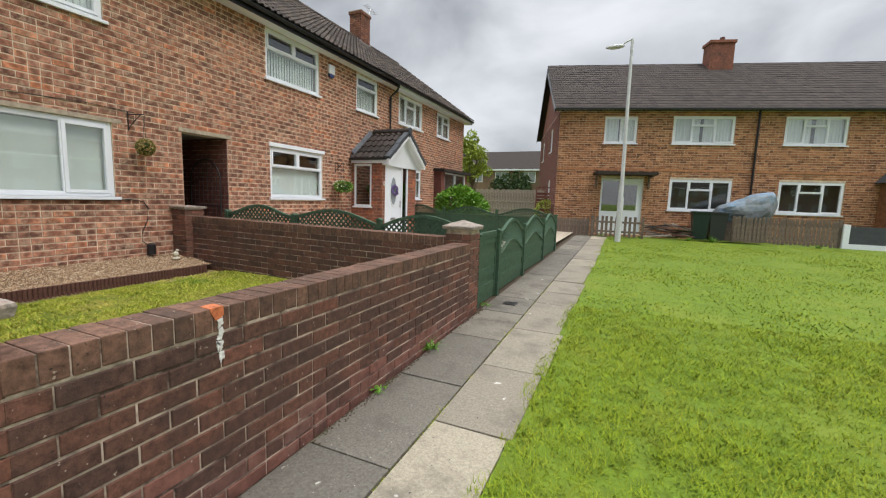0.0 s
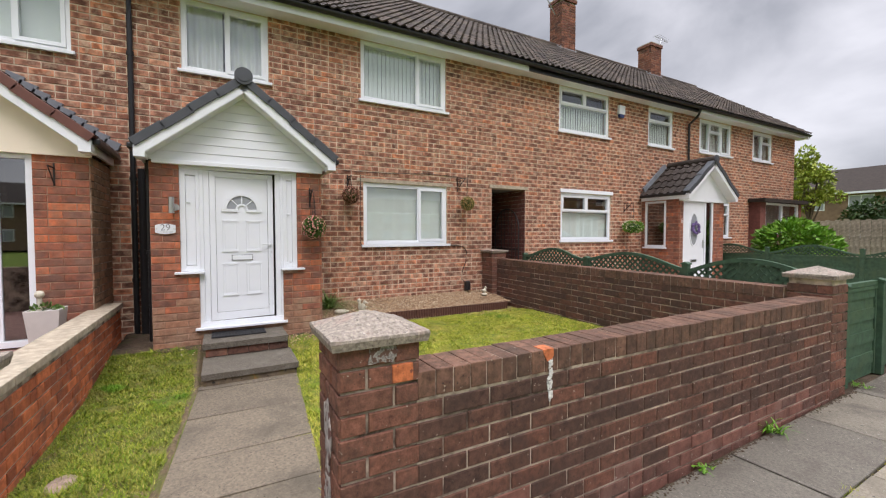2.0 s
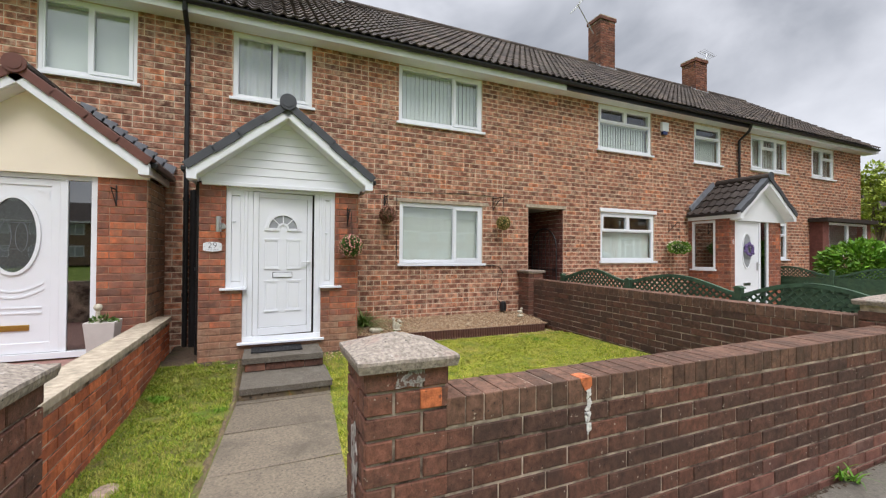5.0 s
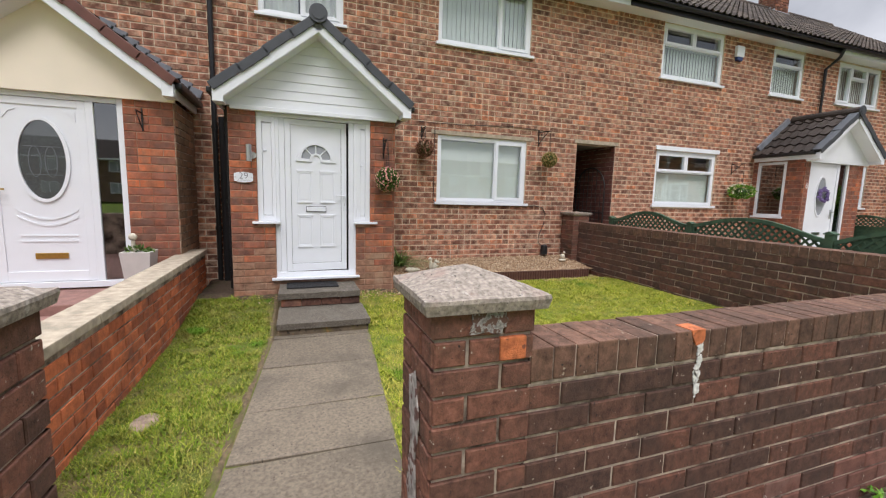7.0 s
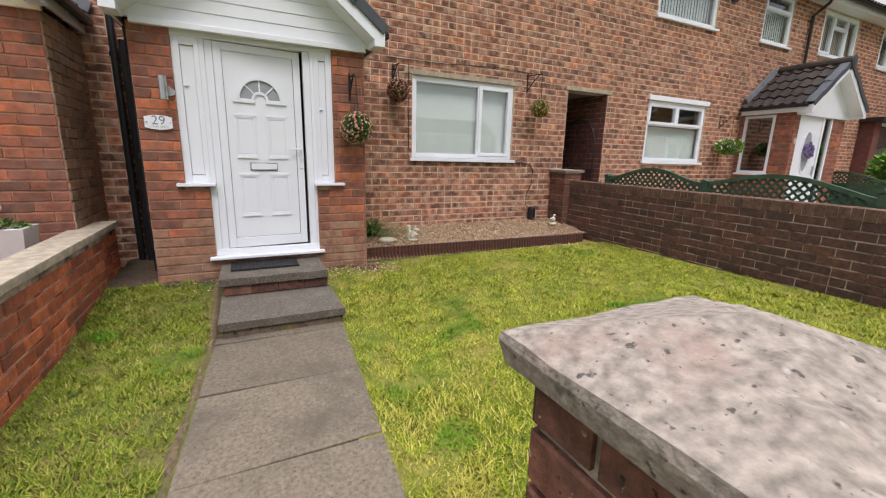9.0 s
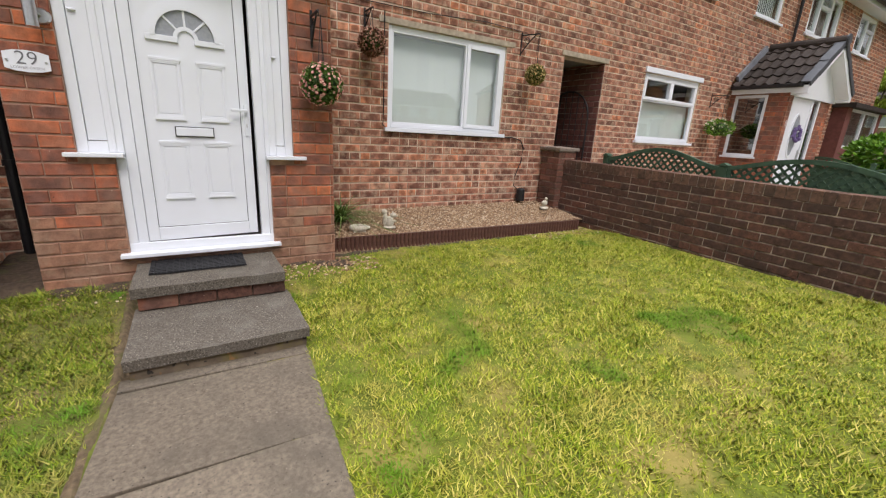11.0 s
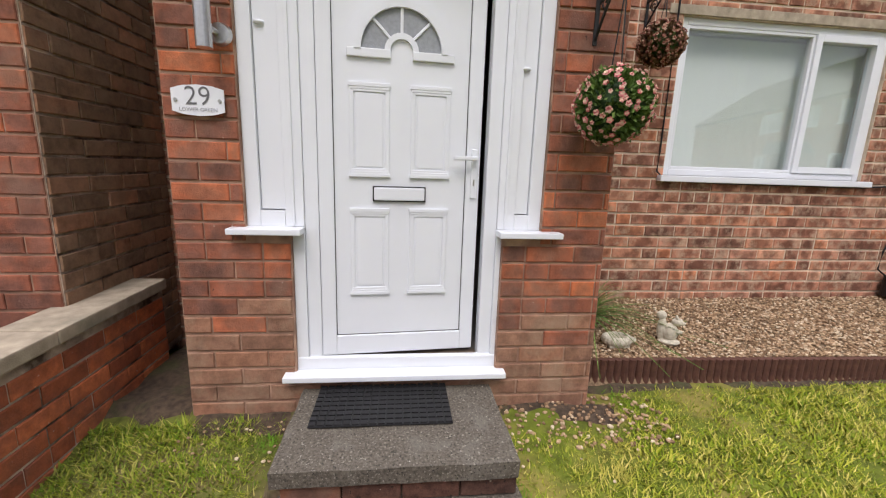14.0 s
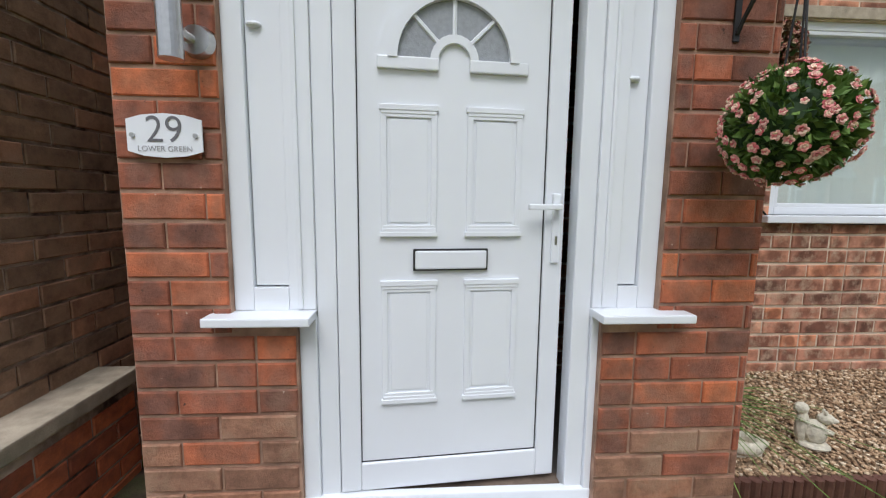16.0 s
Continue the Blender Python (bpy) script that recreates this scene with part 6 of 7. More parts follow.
def ribbon(us, w, lo, hi, y0, y1):
    """A strip between two curves lo(u) and hi(u), as one solid."""
    v, f = [], []
    for u in us:
        v += [(u * w, y0, lo(u)), (u * w, y0, hi(u)), (u * w, y1, hi(u)), (u * w, y1, lo(u))]
    for i in range(len(us) - 1):
        for k in range(4):
            f.append((4 * i + k, 4 * i + (k + 1) % 4, 4 * i + 4 + (k + 1) % 4, 4 * i + 4 + k))
    n = 4 * (len(us) - 1)
    f += [(3, 2, 1, 0), (n, n + 1, n + 2, n + 3)]
    return quads("strip", v, f)


def fence_panel(fence, m, w, z0, top, boards_to, style):
    """A panel with a curved top: boards below, trellis above. top(u) and boards_to(u) give heights for u in 0..1."""
    n = 20
    us = [i / n for i in range(n + 1)]
    p = part("panel", ribbon(us, w, lambda u: top(u) - 0.045, top, -0.025, 0.025), FENCE, fence, m=m)
    part("mid_rail", ribbon(us, w, lambda u: boards_to(u) - 0.035, boards_to, -0.025, 0.025), FENCE, p)
    for x in (0.0, w - 0.035):
        part("side_rail", boxes((x, x + 0.035, -0.02, 0.02, z0, top(x / w) - 0.02)), FENCE, p)
    z, k = z0, 0
    hi = max(boards_to(u) for u in us)
    while z < hi - 0.03:
        y = -0.004 - 0.010 * (k % 2)
        run = [u for u in us if boards_to(u) - 0.012 > z]
        if len(run) > 1:
            part("board", ribbon(run, w, lambda u: z, lambda u: max(z + 0.001, min(z + 0.125, boards_to(u) - 0.01)), y, y + 0.010), FENCE, p)
        z += 0.118
        k += 1
    for sgn, y in ((1, -0.012), (-1, 0.004)):
        if style != "lattice" and sgn == -1:
            continue
        c = -1.2
        while c < w + 1.2:
            seg = []
            for i in range(81):
                u = i / 80
                zz = (u * w - c) * sgn * (1.0 if style == "lattice" else 1.35) + boards_to(0.5)
                if boards_to(u) - 0.01 < zz < top(u) - 0.01:
                    seg.append((u * w, zz))
            if len(seg) > 1:
                (xa, za), (xb, zb) = seg[0], seg[-1]
                d = 0.017 if style == "lattice" else 0.010
                part("lath", prism([(xa - d, za), (xa + d, za), (xb + d, zb), (xb - d, zb)], y, y + 0.009), FENCE, p)
            c += 0.085 if style == "lattice" else 0.075
    return p


def crown(lo, hi):
    return lambda u: lo + (hi - lo) * (0.5 - 0.5 * math.cos(math.tau * u)) ** 0.8


FENCE_LABEL = "green wooden fence with scalloped trellis top"
FY = 5.06
fa = thing("garden_fence", pose(0, FY, 0), FENCE_LABEL + " behind a brick wall", "fence", "green fences")
for x in (-6.36, -4.83, -3.22, -1.82):
    fence_post(fa, pose(x, 0, 0.1), 0.96)
fence_panel(fa, pose(-6.32, 0, 0), 1.45, 0.12, crown(1.05, 1.21), lambda u: 0.90, "lattice")
fence_panel(fa, pose(-4.79, 0, 0), 1.53, 0.12, lambda u: 1.01 + 0.055 * (1 - u) + 0.15 * math.sin(math.pi * u) ** 1.2, lambda u: 0.88, "lattice")
fence_panel(fa, pose(-3.18, 0, 0), 1.32, 0.12, lambda u: 1.0 + 0.17 * math.sin(math.pi * min(1, u * 1.1) / 1.1), lambda u: 0.80, "lattice")
FX = -1.73
ends = [6.08, 7.78, 9.85, 11.7]
fb_ = thing("garden_fence", pose(FX, 0, 0), FENCE_LABEL + " along the footpath", "fence", "green fences")
fence_post(fb_, pose(0, 6.05, street_z(6) - 0.02), 1.0, w=0.10)
fence_post(fb_, pose(-0.02, 5.2, street_z(5.2) - 0.02), 1.0)
fence_panel(fb_, pose(-0.02, 5.24, 0, 0, 0, 90), 0.76, street_z(5.5), lambda u: 0.95, lambda u: 0.90, "slat")
for a, b in zip(ends, ends[1:]):
    fence_panel(fb_, pose(0, a + 0.04, 0, 0, 0, 90), b - a - 0.08, street_z(a) + 0.03, crown(0.90, 1.11), crown(0.56, 0.76), "slat")
    fence_post(fb_, pose(0, b, street_z(b) - 0.02), 0.98, w=0.09)
fc = thing("garden_fence", pose(-7.0, 12.0, 0), FENCE_LABEL + " between gardens", "fence", "green fences")
for i in range(3):
    fence_panel(fc, pose(i * 1.75, 0, 0), 1.72, 0.2, crown(1.0, 1.2), lambda u: 0.95, "lattice")
    fence_post(fc, pose(i * 1.75 - 0.02, 0, 0.1), 1.0)

# bush behind the fence
bush = thing("laurel_bush", pose(-5.2, 13.25, 0.36), "rounded bright green laurel bush behind the fence", "bush")
bm = bmesh.new()
for k in range(7):
    a = k * 0.9
    rod(bm, (0, 0, 0), (0.4 * math.cos(a), 0.4 * math.sin(a), 1.0), 0.03, 0.01, 6)
part("stems", bm, WOOD_GREY, bush)
v, f = [], []
for k, (c, r) in enumerate((((0, 0, 0.75), 0.75), ((-0.35, 0.1, 0.8), 0.6), ((0.4, -0.1, 0.7), 0.6), ((0.1, -0.3, 0.95), 0.55))):
    lv, lf = leaves(900, sphere_place(r, c, 0.95), 0.13, 20 + k)
    n0 = len(v)
    v += lv
    f += [tuple(n0 + i for i in q) for q in lf]
tagged(part("foliage", quads("foliage", v, f), LAUREL, bush), kind="stuff")

# ---- footpath slabs ----
def paving(name, rows, material, label, seed, height, thick=0.05, joint=0.014):
    """rows of (x0, x1, y0, y1); each slab is a piece of its own."""
    rng = random.Random(seed)
    root = thing(name, pose(0, 0, 0), label, "paving", "", "structure")
    for x0, x1, y0, y1 in rows:
        w, d = x1 - x0 - joint, y1 - y0 - joint
        bm = boxes((-w / 2, w / 2, -d / 2, d / 2, -thick, 0), bevel=0.006)
        ob = part("slab", bm, material[0 if x0 < -1.3 else 1] if isinstance(material, tuple) else material, root)
        cy = (y0 + y1) / 2
        sl = math.degrees(math.atan2(height(y1) - height(y0), y1 - y0))
        ob.matrix_basis = pose((x0 + x1) / 2, cy, height(cy) + rng.uniform(-0.004, 0.004), sl + rng.uniform(-0.25, 0.25), rng.uniform(-0.25, 0.25), rng.uniform(-0.3, 0.3))
    return root


rows = []
ya = [-3.0, -1.9, -0.75, 0.4, 1.3, 1.86, 2.97, 4.1, 5.15, 5.95, 6.9, 7.9, 8.9, 9.9, 11.0, 12.1, 13.2, 14.3, 15.4, 16.5]
yb = [-3.2, -2.1, -1.0, 0.15, 1.25, 2.43, 3.46, 4.6, 5.85, 6.6, 7.5, 8.5, 9.4, 10.4, 11.4, 12.4, 13.4, 14.4, 15.5, 16.5]
rows += [(-1.66, -1.075, a, b) for a, b in zip(ya, ya[1:])]
rng = random.Random(9)
rows += [(-1.075, -0.52 + rng.uniform(-0.03, 0.03), a, b) for a, b in zip(yb, yb[1:])]
paving("footpath", rows, (SLAB_DARK, SLAB), "footpath of worn grey paving slabs", 2, street_z)
drain = thing("drain_cover", pose(-1.37, 5.6, street_z(5.6) + 0.004), "small square metal cover set in a paving slab", "drain cover")
part("cover", boxes((-0.09, 0.09, -0.09, 0.09, -0.02, 0.003), (-0.06, 0.06, -0.05, -0.03, 0.003, 0.006), (-0.06, 0.06, 0.03, 0.05, 0.003, 0.006)), IRON, drain)
gx = [-4.985, -4.86, -4.14, -3.42, -2.86, -2.25, -1.66]
garden_path = thing("garden_path", pose(0, 0, 0), "garden path of large worn concrete slabs", "paving", "", "structure")
rng = random.Random(3)
for a, b in zip(gx, gx[1:]):
    a, b = a + 0.005, b - 0.005
    skew = rng.uniform(-0.012, 0.012)
    ring = [(a, path_left(a)), (b + skew, path_left(b)), (b - skew, path_right(b)), (a, path_right(a))]
    bm = bmesh.new()
    lo_ = [bm.verts.new((x, y, -0.18)) for x, y in ring]
    hi_ = [bm.verts.new((x, y, -0.116 + rng.uniform(-0.003, 0.003))) for x, y in ring]
    bm.faces.new(lo_[::-1])
    top_ = bm.faces.new(hi_)
    for k in range(4):
        bm.faces.new((lo_[k], lo_[(k + 1) % 4], hi_[(k + 1) % 4], hi_[k]))
    bmesh.ops.bevel(bm, geom=list(top_.edges), offset=0.007, segments=2, affect="EDGES", profile=0.6)
    part("slab", bm, PATH_SLAB, garden_path)

# ---- gravel bed, edging and ornaments ----
bed = thing("gravel_bed", pose(0, 0, 0), "bed of brown and cream pea gravel under the window", "gravel", "", "stuff")
rng = np.random.RandomState(5)
def bed_z(x, y):
    return 0.165 + 0.12 * ramp(-x, 6.45, 7.2) + 0.02 * ramp(y, 1.2, 4.5)
sheet("gravel_base", steps_of(-7.22, -6.42, 0.1) + [-6.33], steps_of(1.12, 4.72, 0.3), lambda x, y: bed_z(x, y) - 0.008 - (0.25 * (1 - ramp(y, 1.1, 4.6)) if x > -6.4 else 0.0), GRIT, "soil under the gravel bed", category="soil")
ico_bm = bmesh.new()
bmesh.ops.create_icosphere(ico_bm, subdivisions=1, radius=1)
ICO_V = np.array([tuple(v.co) for v in ico_bm.verts])
ICO_F = np.array([[v.index for v in f.verts] for f in ico_bm.faces])
ico_bm.free()


def pebbles(n, place, lo, hi, seed):
    r = np.random.RandomState(seed)
    V, F = [], []
    for i in range(n):
        x, y, z = place(r)
        s = r.uniform(lo, hi) * np.array([1, r.uniform(0.6, 0.9), r.uniform(0.45, 0.7)])
        a = r.uniform(0, math.tau)
        p = ICO_V * s * (1 + 0.18 * (r.rand(12, 1) - 0.5))
        c, q = math.cos(a), math.sin(a)
        V.append(np.stack([p[:, 0] * c - p[:, 1] * q + x, p[:, 0] * q + p[:, 1] * c + y, p[:, 2] + z + s[2] * 0.4], 1))
        F.append(ICO_F + 12 * i)
    return quads("pebbles", np.concatenate(V).tolist(), np.concatenate(F).tolist())


def in_bed(r):
    y = r.uniform(1.14, 4.70)
    x = r.uniform(-7.2, -6.44 + 0.10 * ramp(y, 1.2, 4.6))
    return x, y, bed_z(x, y)


part("pebbles", pebbles(13000, in_bed, 0.006, 0.0135, 4), GRAVEL, bed)
spill = thing("loose_gravel", pose(0, 0, 0), "loose pebbles scattered on soil by the edging", "gravel", "", "stuff")
def in_spill(r):
    if r.rand() < 0.6:
        x, y = r.uniform(-6.42, -5.95), r.uniform(3.6, 4.7)
    else:
        x, y = r.uniform(-6.25, -5.85), r.uniform(0.62, 1.5)
    return x, y, lawn_z(x, y) + 0.005
part("pebbles", pebbles(500, in_spill, 0.008, 0.018, 6), GRAVEL, spill)
edge = thing("log_edging", pose(0, 0, 0), "row of short dark brown log edging holding the gravel", "edging")
n = 76
me = None
for i in range(n):
    t = i / (n - 1)
    x, y = -6.40 + 0.10 * t, 1.14 + 3.42 * t
    if me is None:
        bm = rod(bmesh.new(), (0, 0, -0.1), (0, 0, 0.128), 0.0235, n=10)
        lg = part("log", bm, EDGING, edge)
        me = lg.data
    else:
        lg = part("log", me, None, edge)
    z = lawn_z(x, y) + 0.012 + 0.004 * math.sin(i * 2.1)
    lg.matrix_basis = pose(x, y, max(z, 0.055), 0, 0, i * 40)


def lump(bm, rows):
    for c, s in rows:
        bmesh.ops.create_icosphere(bm, subdivisions=2, radius=1, matrix=Matrix.LocRotScale(c, None, s))
    return bm


sq = tagged(part("squirrel_ornament", lump(bmesh.new(), [((0, 0, 0.02), (0.055, 0.07, 0.02)), ((0, 0, 0.08), (0.038, 0.05, 0.065)), ((0, 0.035, 0.155), (0.026, 0.036, 0.028)), ((0, 0.066, 0.15), (0.014, 0.02, 0.013)), ((0.012, 0.03, 0.185), (0.007, 0.008, 0.014)), ((-0.012, 0.03, 0.185), (0.007, 0.008, 0.014)), ((0, -0.05, 0.10), (0.024, 0.03, 0.085)), ((0, -0.06, 0.19), (0.022, 0.032, 0.03)), ((0, 0.05, 0.09), (0.018, 0.025, 0.014))]), STATUE, m=pose(-6.58, 1.86, bed_z(-6.58, 1.86), 0, 0, -25)), "weathered cast stone squirrel on the gravel", "garden ornament")
tagged(part("bird_ornament", lump(bmesh.new(), [((0, 0, 0.03), (0.06, 0.075, 0.03)), ((0, 0, 0.10), (0.04, 0.055, 0.045)), ((0, 0.035, 0.16), (0.022, 0.026, 0.024)), ((0, -0.06, 0.12), (0.014, 0.04, 0.014)), ((0, 0.062, 0.158), (0.006, 0.014, 0.006))]), STATUE, m=pose(-6.80, 4.40, bed_z(-6.8, 4.4), 0, 0, 20)), "pale cast stone bird on the gravel", "garden ornament")
bm = lump(bmesh.new(), [((0, 0.09, 0.035), (0.03, 0.045, 0.02))])
for i in range(20):
    a = math.tau * i / 20
    lump(bm, [((0.055 * math.cos(a), 0.075 * math.sin(a), 0.04), (0.022, 0.026, 0.03))])
box(bm, -0.05, 0.05, -0.065, 0.065, 0.0, 0.03)
tagged(part("shell_dish", bm, STATUE, m=pose(-6.58, 1.50, bed_z(-6.58, 1.5), 0, 0, 0)), "oval cast stone dish on the gravel", "garden ornament")


def strap_leaves(n, length, spread, seed, width=0.008):
    """Long arching grass-like leaves from the origin."""
    r = random.Random(seed)
    v, f = [], []
    for i in range(n):
        a = r.uniform(0, math.tau)
        L = length * r.uniform(0.5, 1.1)
        lean = r.uniform(0.2, 1.0) * spread
        n0 = len(v)
        bx, by = r.uniform(-0.06, 0.06), r.uniform(-0.06, 0.06)
        for k in range(6):
            t = k / 5
            q = L * lean * t ** 1.3
            z = L * (t - 0.62 * lean * t * t)
            w = width * (1 - t) + 0.0008
            v += [(bx + q * math.cos(a) - w * math.sin(a), by + q * math.sin(a) + w * math.cos(a), max(z, 0.012)), (bx + q * math.cos(a) + w * math.sin(a), by + q * math.sin(a) - w * math.cos(a), max(z, 0.008))]
        f += [(n0 + 2 * k, n0 + 2 * k + 1, n0 + 2 * k + 3, n0 + 2 * k + 2) for k in range(5)]
    return v, f


pl = tagged(part("strap_plant", quads("strap_plant", *strap_leaves(170, 0.48, 1.8, 3)), BOX_LEAF, m=pose(-6.88, 1.38, bed_z(-6.88, 1.38))), "clump of long drooping green strap leaves beside the porch", "plant")
for k, (x, y, s) in enumerate(((-1.64, 3.55, 0.16), (-1.655, 2.6, 0.06), (-1.64, 5.3, 0.08))):
    tagged(part("weed", quads("weed", *strap_leaves(26, s, 1.3, 30 + k, 0.009)), LAUREL, m=pose(x, y, street_z(y))), "small green weed at the foot of the garden wall", "weed", "weeds")
tagged(part("stone", lump(bmesh.new(), [((0, 0, 0), (0.12, 0.085, 0.022))]), STATUE_OLD, m=pose(-3.5, -1.07, lawn_z(-3.5, -1.07) + 0.0)), "flat pale stone sunk in the grass", "stone")

# patched bricks and the paint streak on the street wall
tagged(part("patch_brick", boxes((-0.046, 0.046, -0.006, 0.05, -0.037, 0.037), bevel=0.004), NEW_BRICK, m=pose(WALL_X, 0.49, 0.872, 0, 0, 90)), "bright orange replacement brick in the pier", "brick")
tagged(part("patch_brick", prism([(-0.034, 0.052), (0.034, 0.052), (0.036, 0.012), (0.020, -0.006), (-0.006, -0.010), (-0.030, 0.030)], -0.006, 0.07), NEW_BRICK, m=pose(WALL_X, 1.285, 0.812, 0, 0, 90)), "bright orange broken coping brick", "brick")
def splash(points, seed, t=0.0025):
    """An irregular thin patch of paint or lime on a wall, from a rough outline of (x, z)."""
    rng = random.Random(seed)
    o = []
    for (x0, z0), (x1, z1) in zip(points, points[1:] + points[:1]):
        for k in range(6):
            u = k / 6
            o.append((x0 + (x1 - x0) * u + rng.uniform(-0.005, 0.005), z0 + (z1 - z0) * u + rng.uniform(-0.006, 0.006)))
    return prism(o, -t - 0.0035, -0.001)


WHITE_PAINT = mat("white_paint", (0.62, 0.61, 0.58), 0.7, spread=0.3, scale=60, bump=0.3, specks=(((0.12, 0.07, 0.06), 40, 0.6),))
LIME = mat("lime_bloom", (0.27, 0.25, 0.23), 0.9, spread=0.6, scale=70, bump=0.4, specks=(((0.11, 0.06, 0.045), 60, 0.47),))
paint = thing("paint_streak", pose(WALL_X, 1.298, 0.765, 0, 0, 90), "streak of old white paint down the brick wall", "paint mark")
part("paint", splash([(-0.010, 0.044), (0.016, 0.046), (0.014, 0.012), (-0.006, 0.006)], 7), WHITE_PAINT, paint)
part("paint", splash([(-0.008, 0.004), (0.014, 0.0), (0.020, -0.03), (0.006, -0.062), (-0.020, -0.06), (-0.004, -0.03)], 1), WHITE_PAINT, paint)
part("paint", splash([(-0.022, -0.068), (0.012, -0.066), (0.014, -0.105), (-0.018, -0.112)], 2), WHITE_PAINT, paint)
part("paint", splash([(-0.012, -0.118), (0.016, -0.116), (0.018, -0.152), (0.0, -0.172), (-0.008, -0.15)], 3), WHITE_PAINT, paint)
lime = thing("lime_patch", pose(WALL_X, 0.40, 0.965, 0, 0, 90), "pale lime bloom on a pier brick", "paint mark")
part("bloom_patch", splash([(-0.06, -0.032), (0.05, -0.036), (0.068, 0.0), (0.05, 0.033), (-0.05, 0.03)], 4), LIME, lime)
rend = thing("render_patch", pose(WALL_X - PW, 0.396 - PW / 2, 0.30), "patch of pale render on the side of the gate pier", "paint mark")
part("render_skin", splash([(0.16, -0.1), (0.23, -0.05), (0.20, 0.15), (0.24, 0.30), (0.19, 0.46), (0.12, 0.42), (0.15, 0.2), (0.11, 0.0)], 5), mat("old_render", (0.30, 0.27, 0.25), 0.95, spread=0.5, scale=30, bump=0.6, specks=(((0.12, 0.06, 0.05), 26, 0.54),)), rend)
rend2 = thing("render_patch", pose(WALL_X - PW, 0.396 - PW / 2, 0.0), "patch of pale render on the side of the gate pier", "paint mark")
part("render_skin", splash([(0.20, -0.05), (0.28, 0.0), (0.27, 0.15), (0.21, 0.20)], 6), LIME, rend2)

# bare soil where the turf stops short of the porch, the edging and the walls
def bare(name, x0, x1, y0, y1, label):
    sheet(name, steps_of(x0, x1, 0.03), steps_of(y0, y1, 0.03), lambda x, y: lawn_z(x, y) + 0.005 + 0.016 * noise.noise((x * 7, y * 7, 4)) - 0.06 * (1 - min(1, (x1 - x) / 0.12)) - 0.02 * (1 - min(1, min(y - y0, y1 - y) / 0.05)), SOIL, label, category="soil")


bare("soil_margin", -6.17, -5.92, -0.93, -0.36, "dark bare soil at the foot of the porch")
bare("soil_margin", -6.17, -5.92, 0.58, 1.30, "dark bare soil at the foot of the porch")
# soil filling the corner; its dark colour also stands for the deep shadow there
sheet("soil_corner", steps_of(-7.2, -6.05, 0.1), steps_of(-1.32, -0.92, 0.05), lambda x, y: lawn_z(x, y) + 0.02 + 0.03 * noise.noise((x * 6, y * 6, 1)) - 0.05 * ramp(x, -6.25, -6.05), SOIL, "dark soil in the corner beside the porch, shadow included in its colour", category="soil")
bare("soil_margin", -6.42, -6.18, 1.1, 4.72, "dark bare soil below the log edging")

# grit and crumbs along the foot of the street wall
grit = thing("wall_foot_grit", pose(0, 0, 0), "dark grit and crumbs along the foot of the wall", "grit", "", "stuff")
def in_grit(r):
    y = r.uniform(0.2, 5.2)
    return WALL_X + 0.03 + abs(r.normal(0, 0.022)), y, street_z(y) - 0.006
part("grains", pebbles(900, in_grit, 0.004, 0.013, 12), SOIL, grit)

# loose stones spilt from the gravel bed
spill = thing("spilt_gravel", pose(0, 0, 0), "scattered pebbles on the bare soil beside the steps", "gravel", "", "stuff")
def in_spill(r):
    if r.rand() < 0.3:
        x, y = r.uniform(-6.1, -5.85), r.uniform(-0.9, -0.4)
    else:
        x, y = -6.08 + abs(r.normal(0, 0.13)), r.uniform(0.5, 1.35)
    return x, y, lawn_z(x, y) + 0.012
part("pebbles", pebbles(150, in_spill, 0.004, 0.012, 15), GRAVEL, spill)

# ---- grass blades ----
def grass(name, n, area, height, lo, hi, material, label, seed, keep=None, width=0.0035):
    r = np.random.RandomState(seed)
    x = r.uniform(area[0], area[1], n)
    y = r.uniform(area[2], area[3], n)
    if keep is not None:
        k = keep(x, y, r)
        x, y = x[k], y[k]
        n = len(x)
    z = np.array([height(a, b) for a, b in zip(x, y)]) - 0.004
    patch = np.array([noise.noise((a * 1.6, b * 1.6, seed)) for a, b in zip(x, y)])
    tuft = np.array([noise.noise((a * 7, b * 7, seed + 3)) for a, b in zip(x, y)])
    h = r.uniform(lo, hi, n) * np.clip(1 + 0.45 * patch + 0.75 * tuft, 0.25, 2.2)
    a = r.uniform(0, math.tau, n)
    lean = r.uniform(0.5, 1.7, n) * h
    b = a + math.pi / 2 + r.uniform(-0.5, 0.5, n)
    w = width * r.uniform(0.6, 1.4, n)
    V = np.empty((n, 3, 3))
    V[:, 0] = np.stack([x - w * np.cos(b), y - w * np.sin(b), z], 1)
    V[:, 1] = np.stack([x + w * np.cos(b), y + w * np.sin(b), z], 1)
    V[:, 2] = np.stack([x + lean * np.cos(a), y + lean * np.sin(a), z + h], 1)
    me = bpy.data.meshes.new(name)
    me.vertices.add(3 * n)
    me.vertices.foreach_set("co", V.ravel())
    me.loops.add(3 * n)
    me.loops.foreach_set("vertex_index", np.arange(3 * n))
    me.polygons.add(n)
    me.polygons.foreach_set("loop_start", np.arange(0, 3 * n, 3))
    me.update()
    me.validate()
    return tagged(part(name, me, material), label, "grass", "", "stuff")


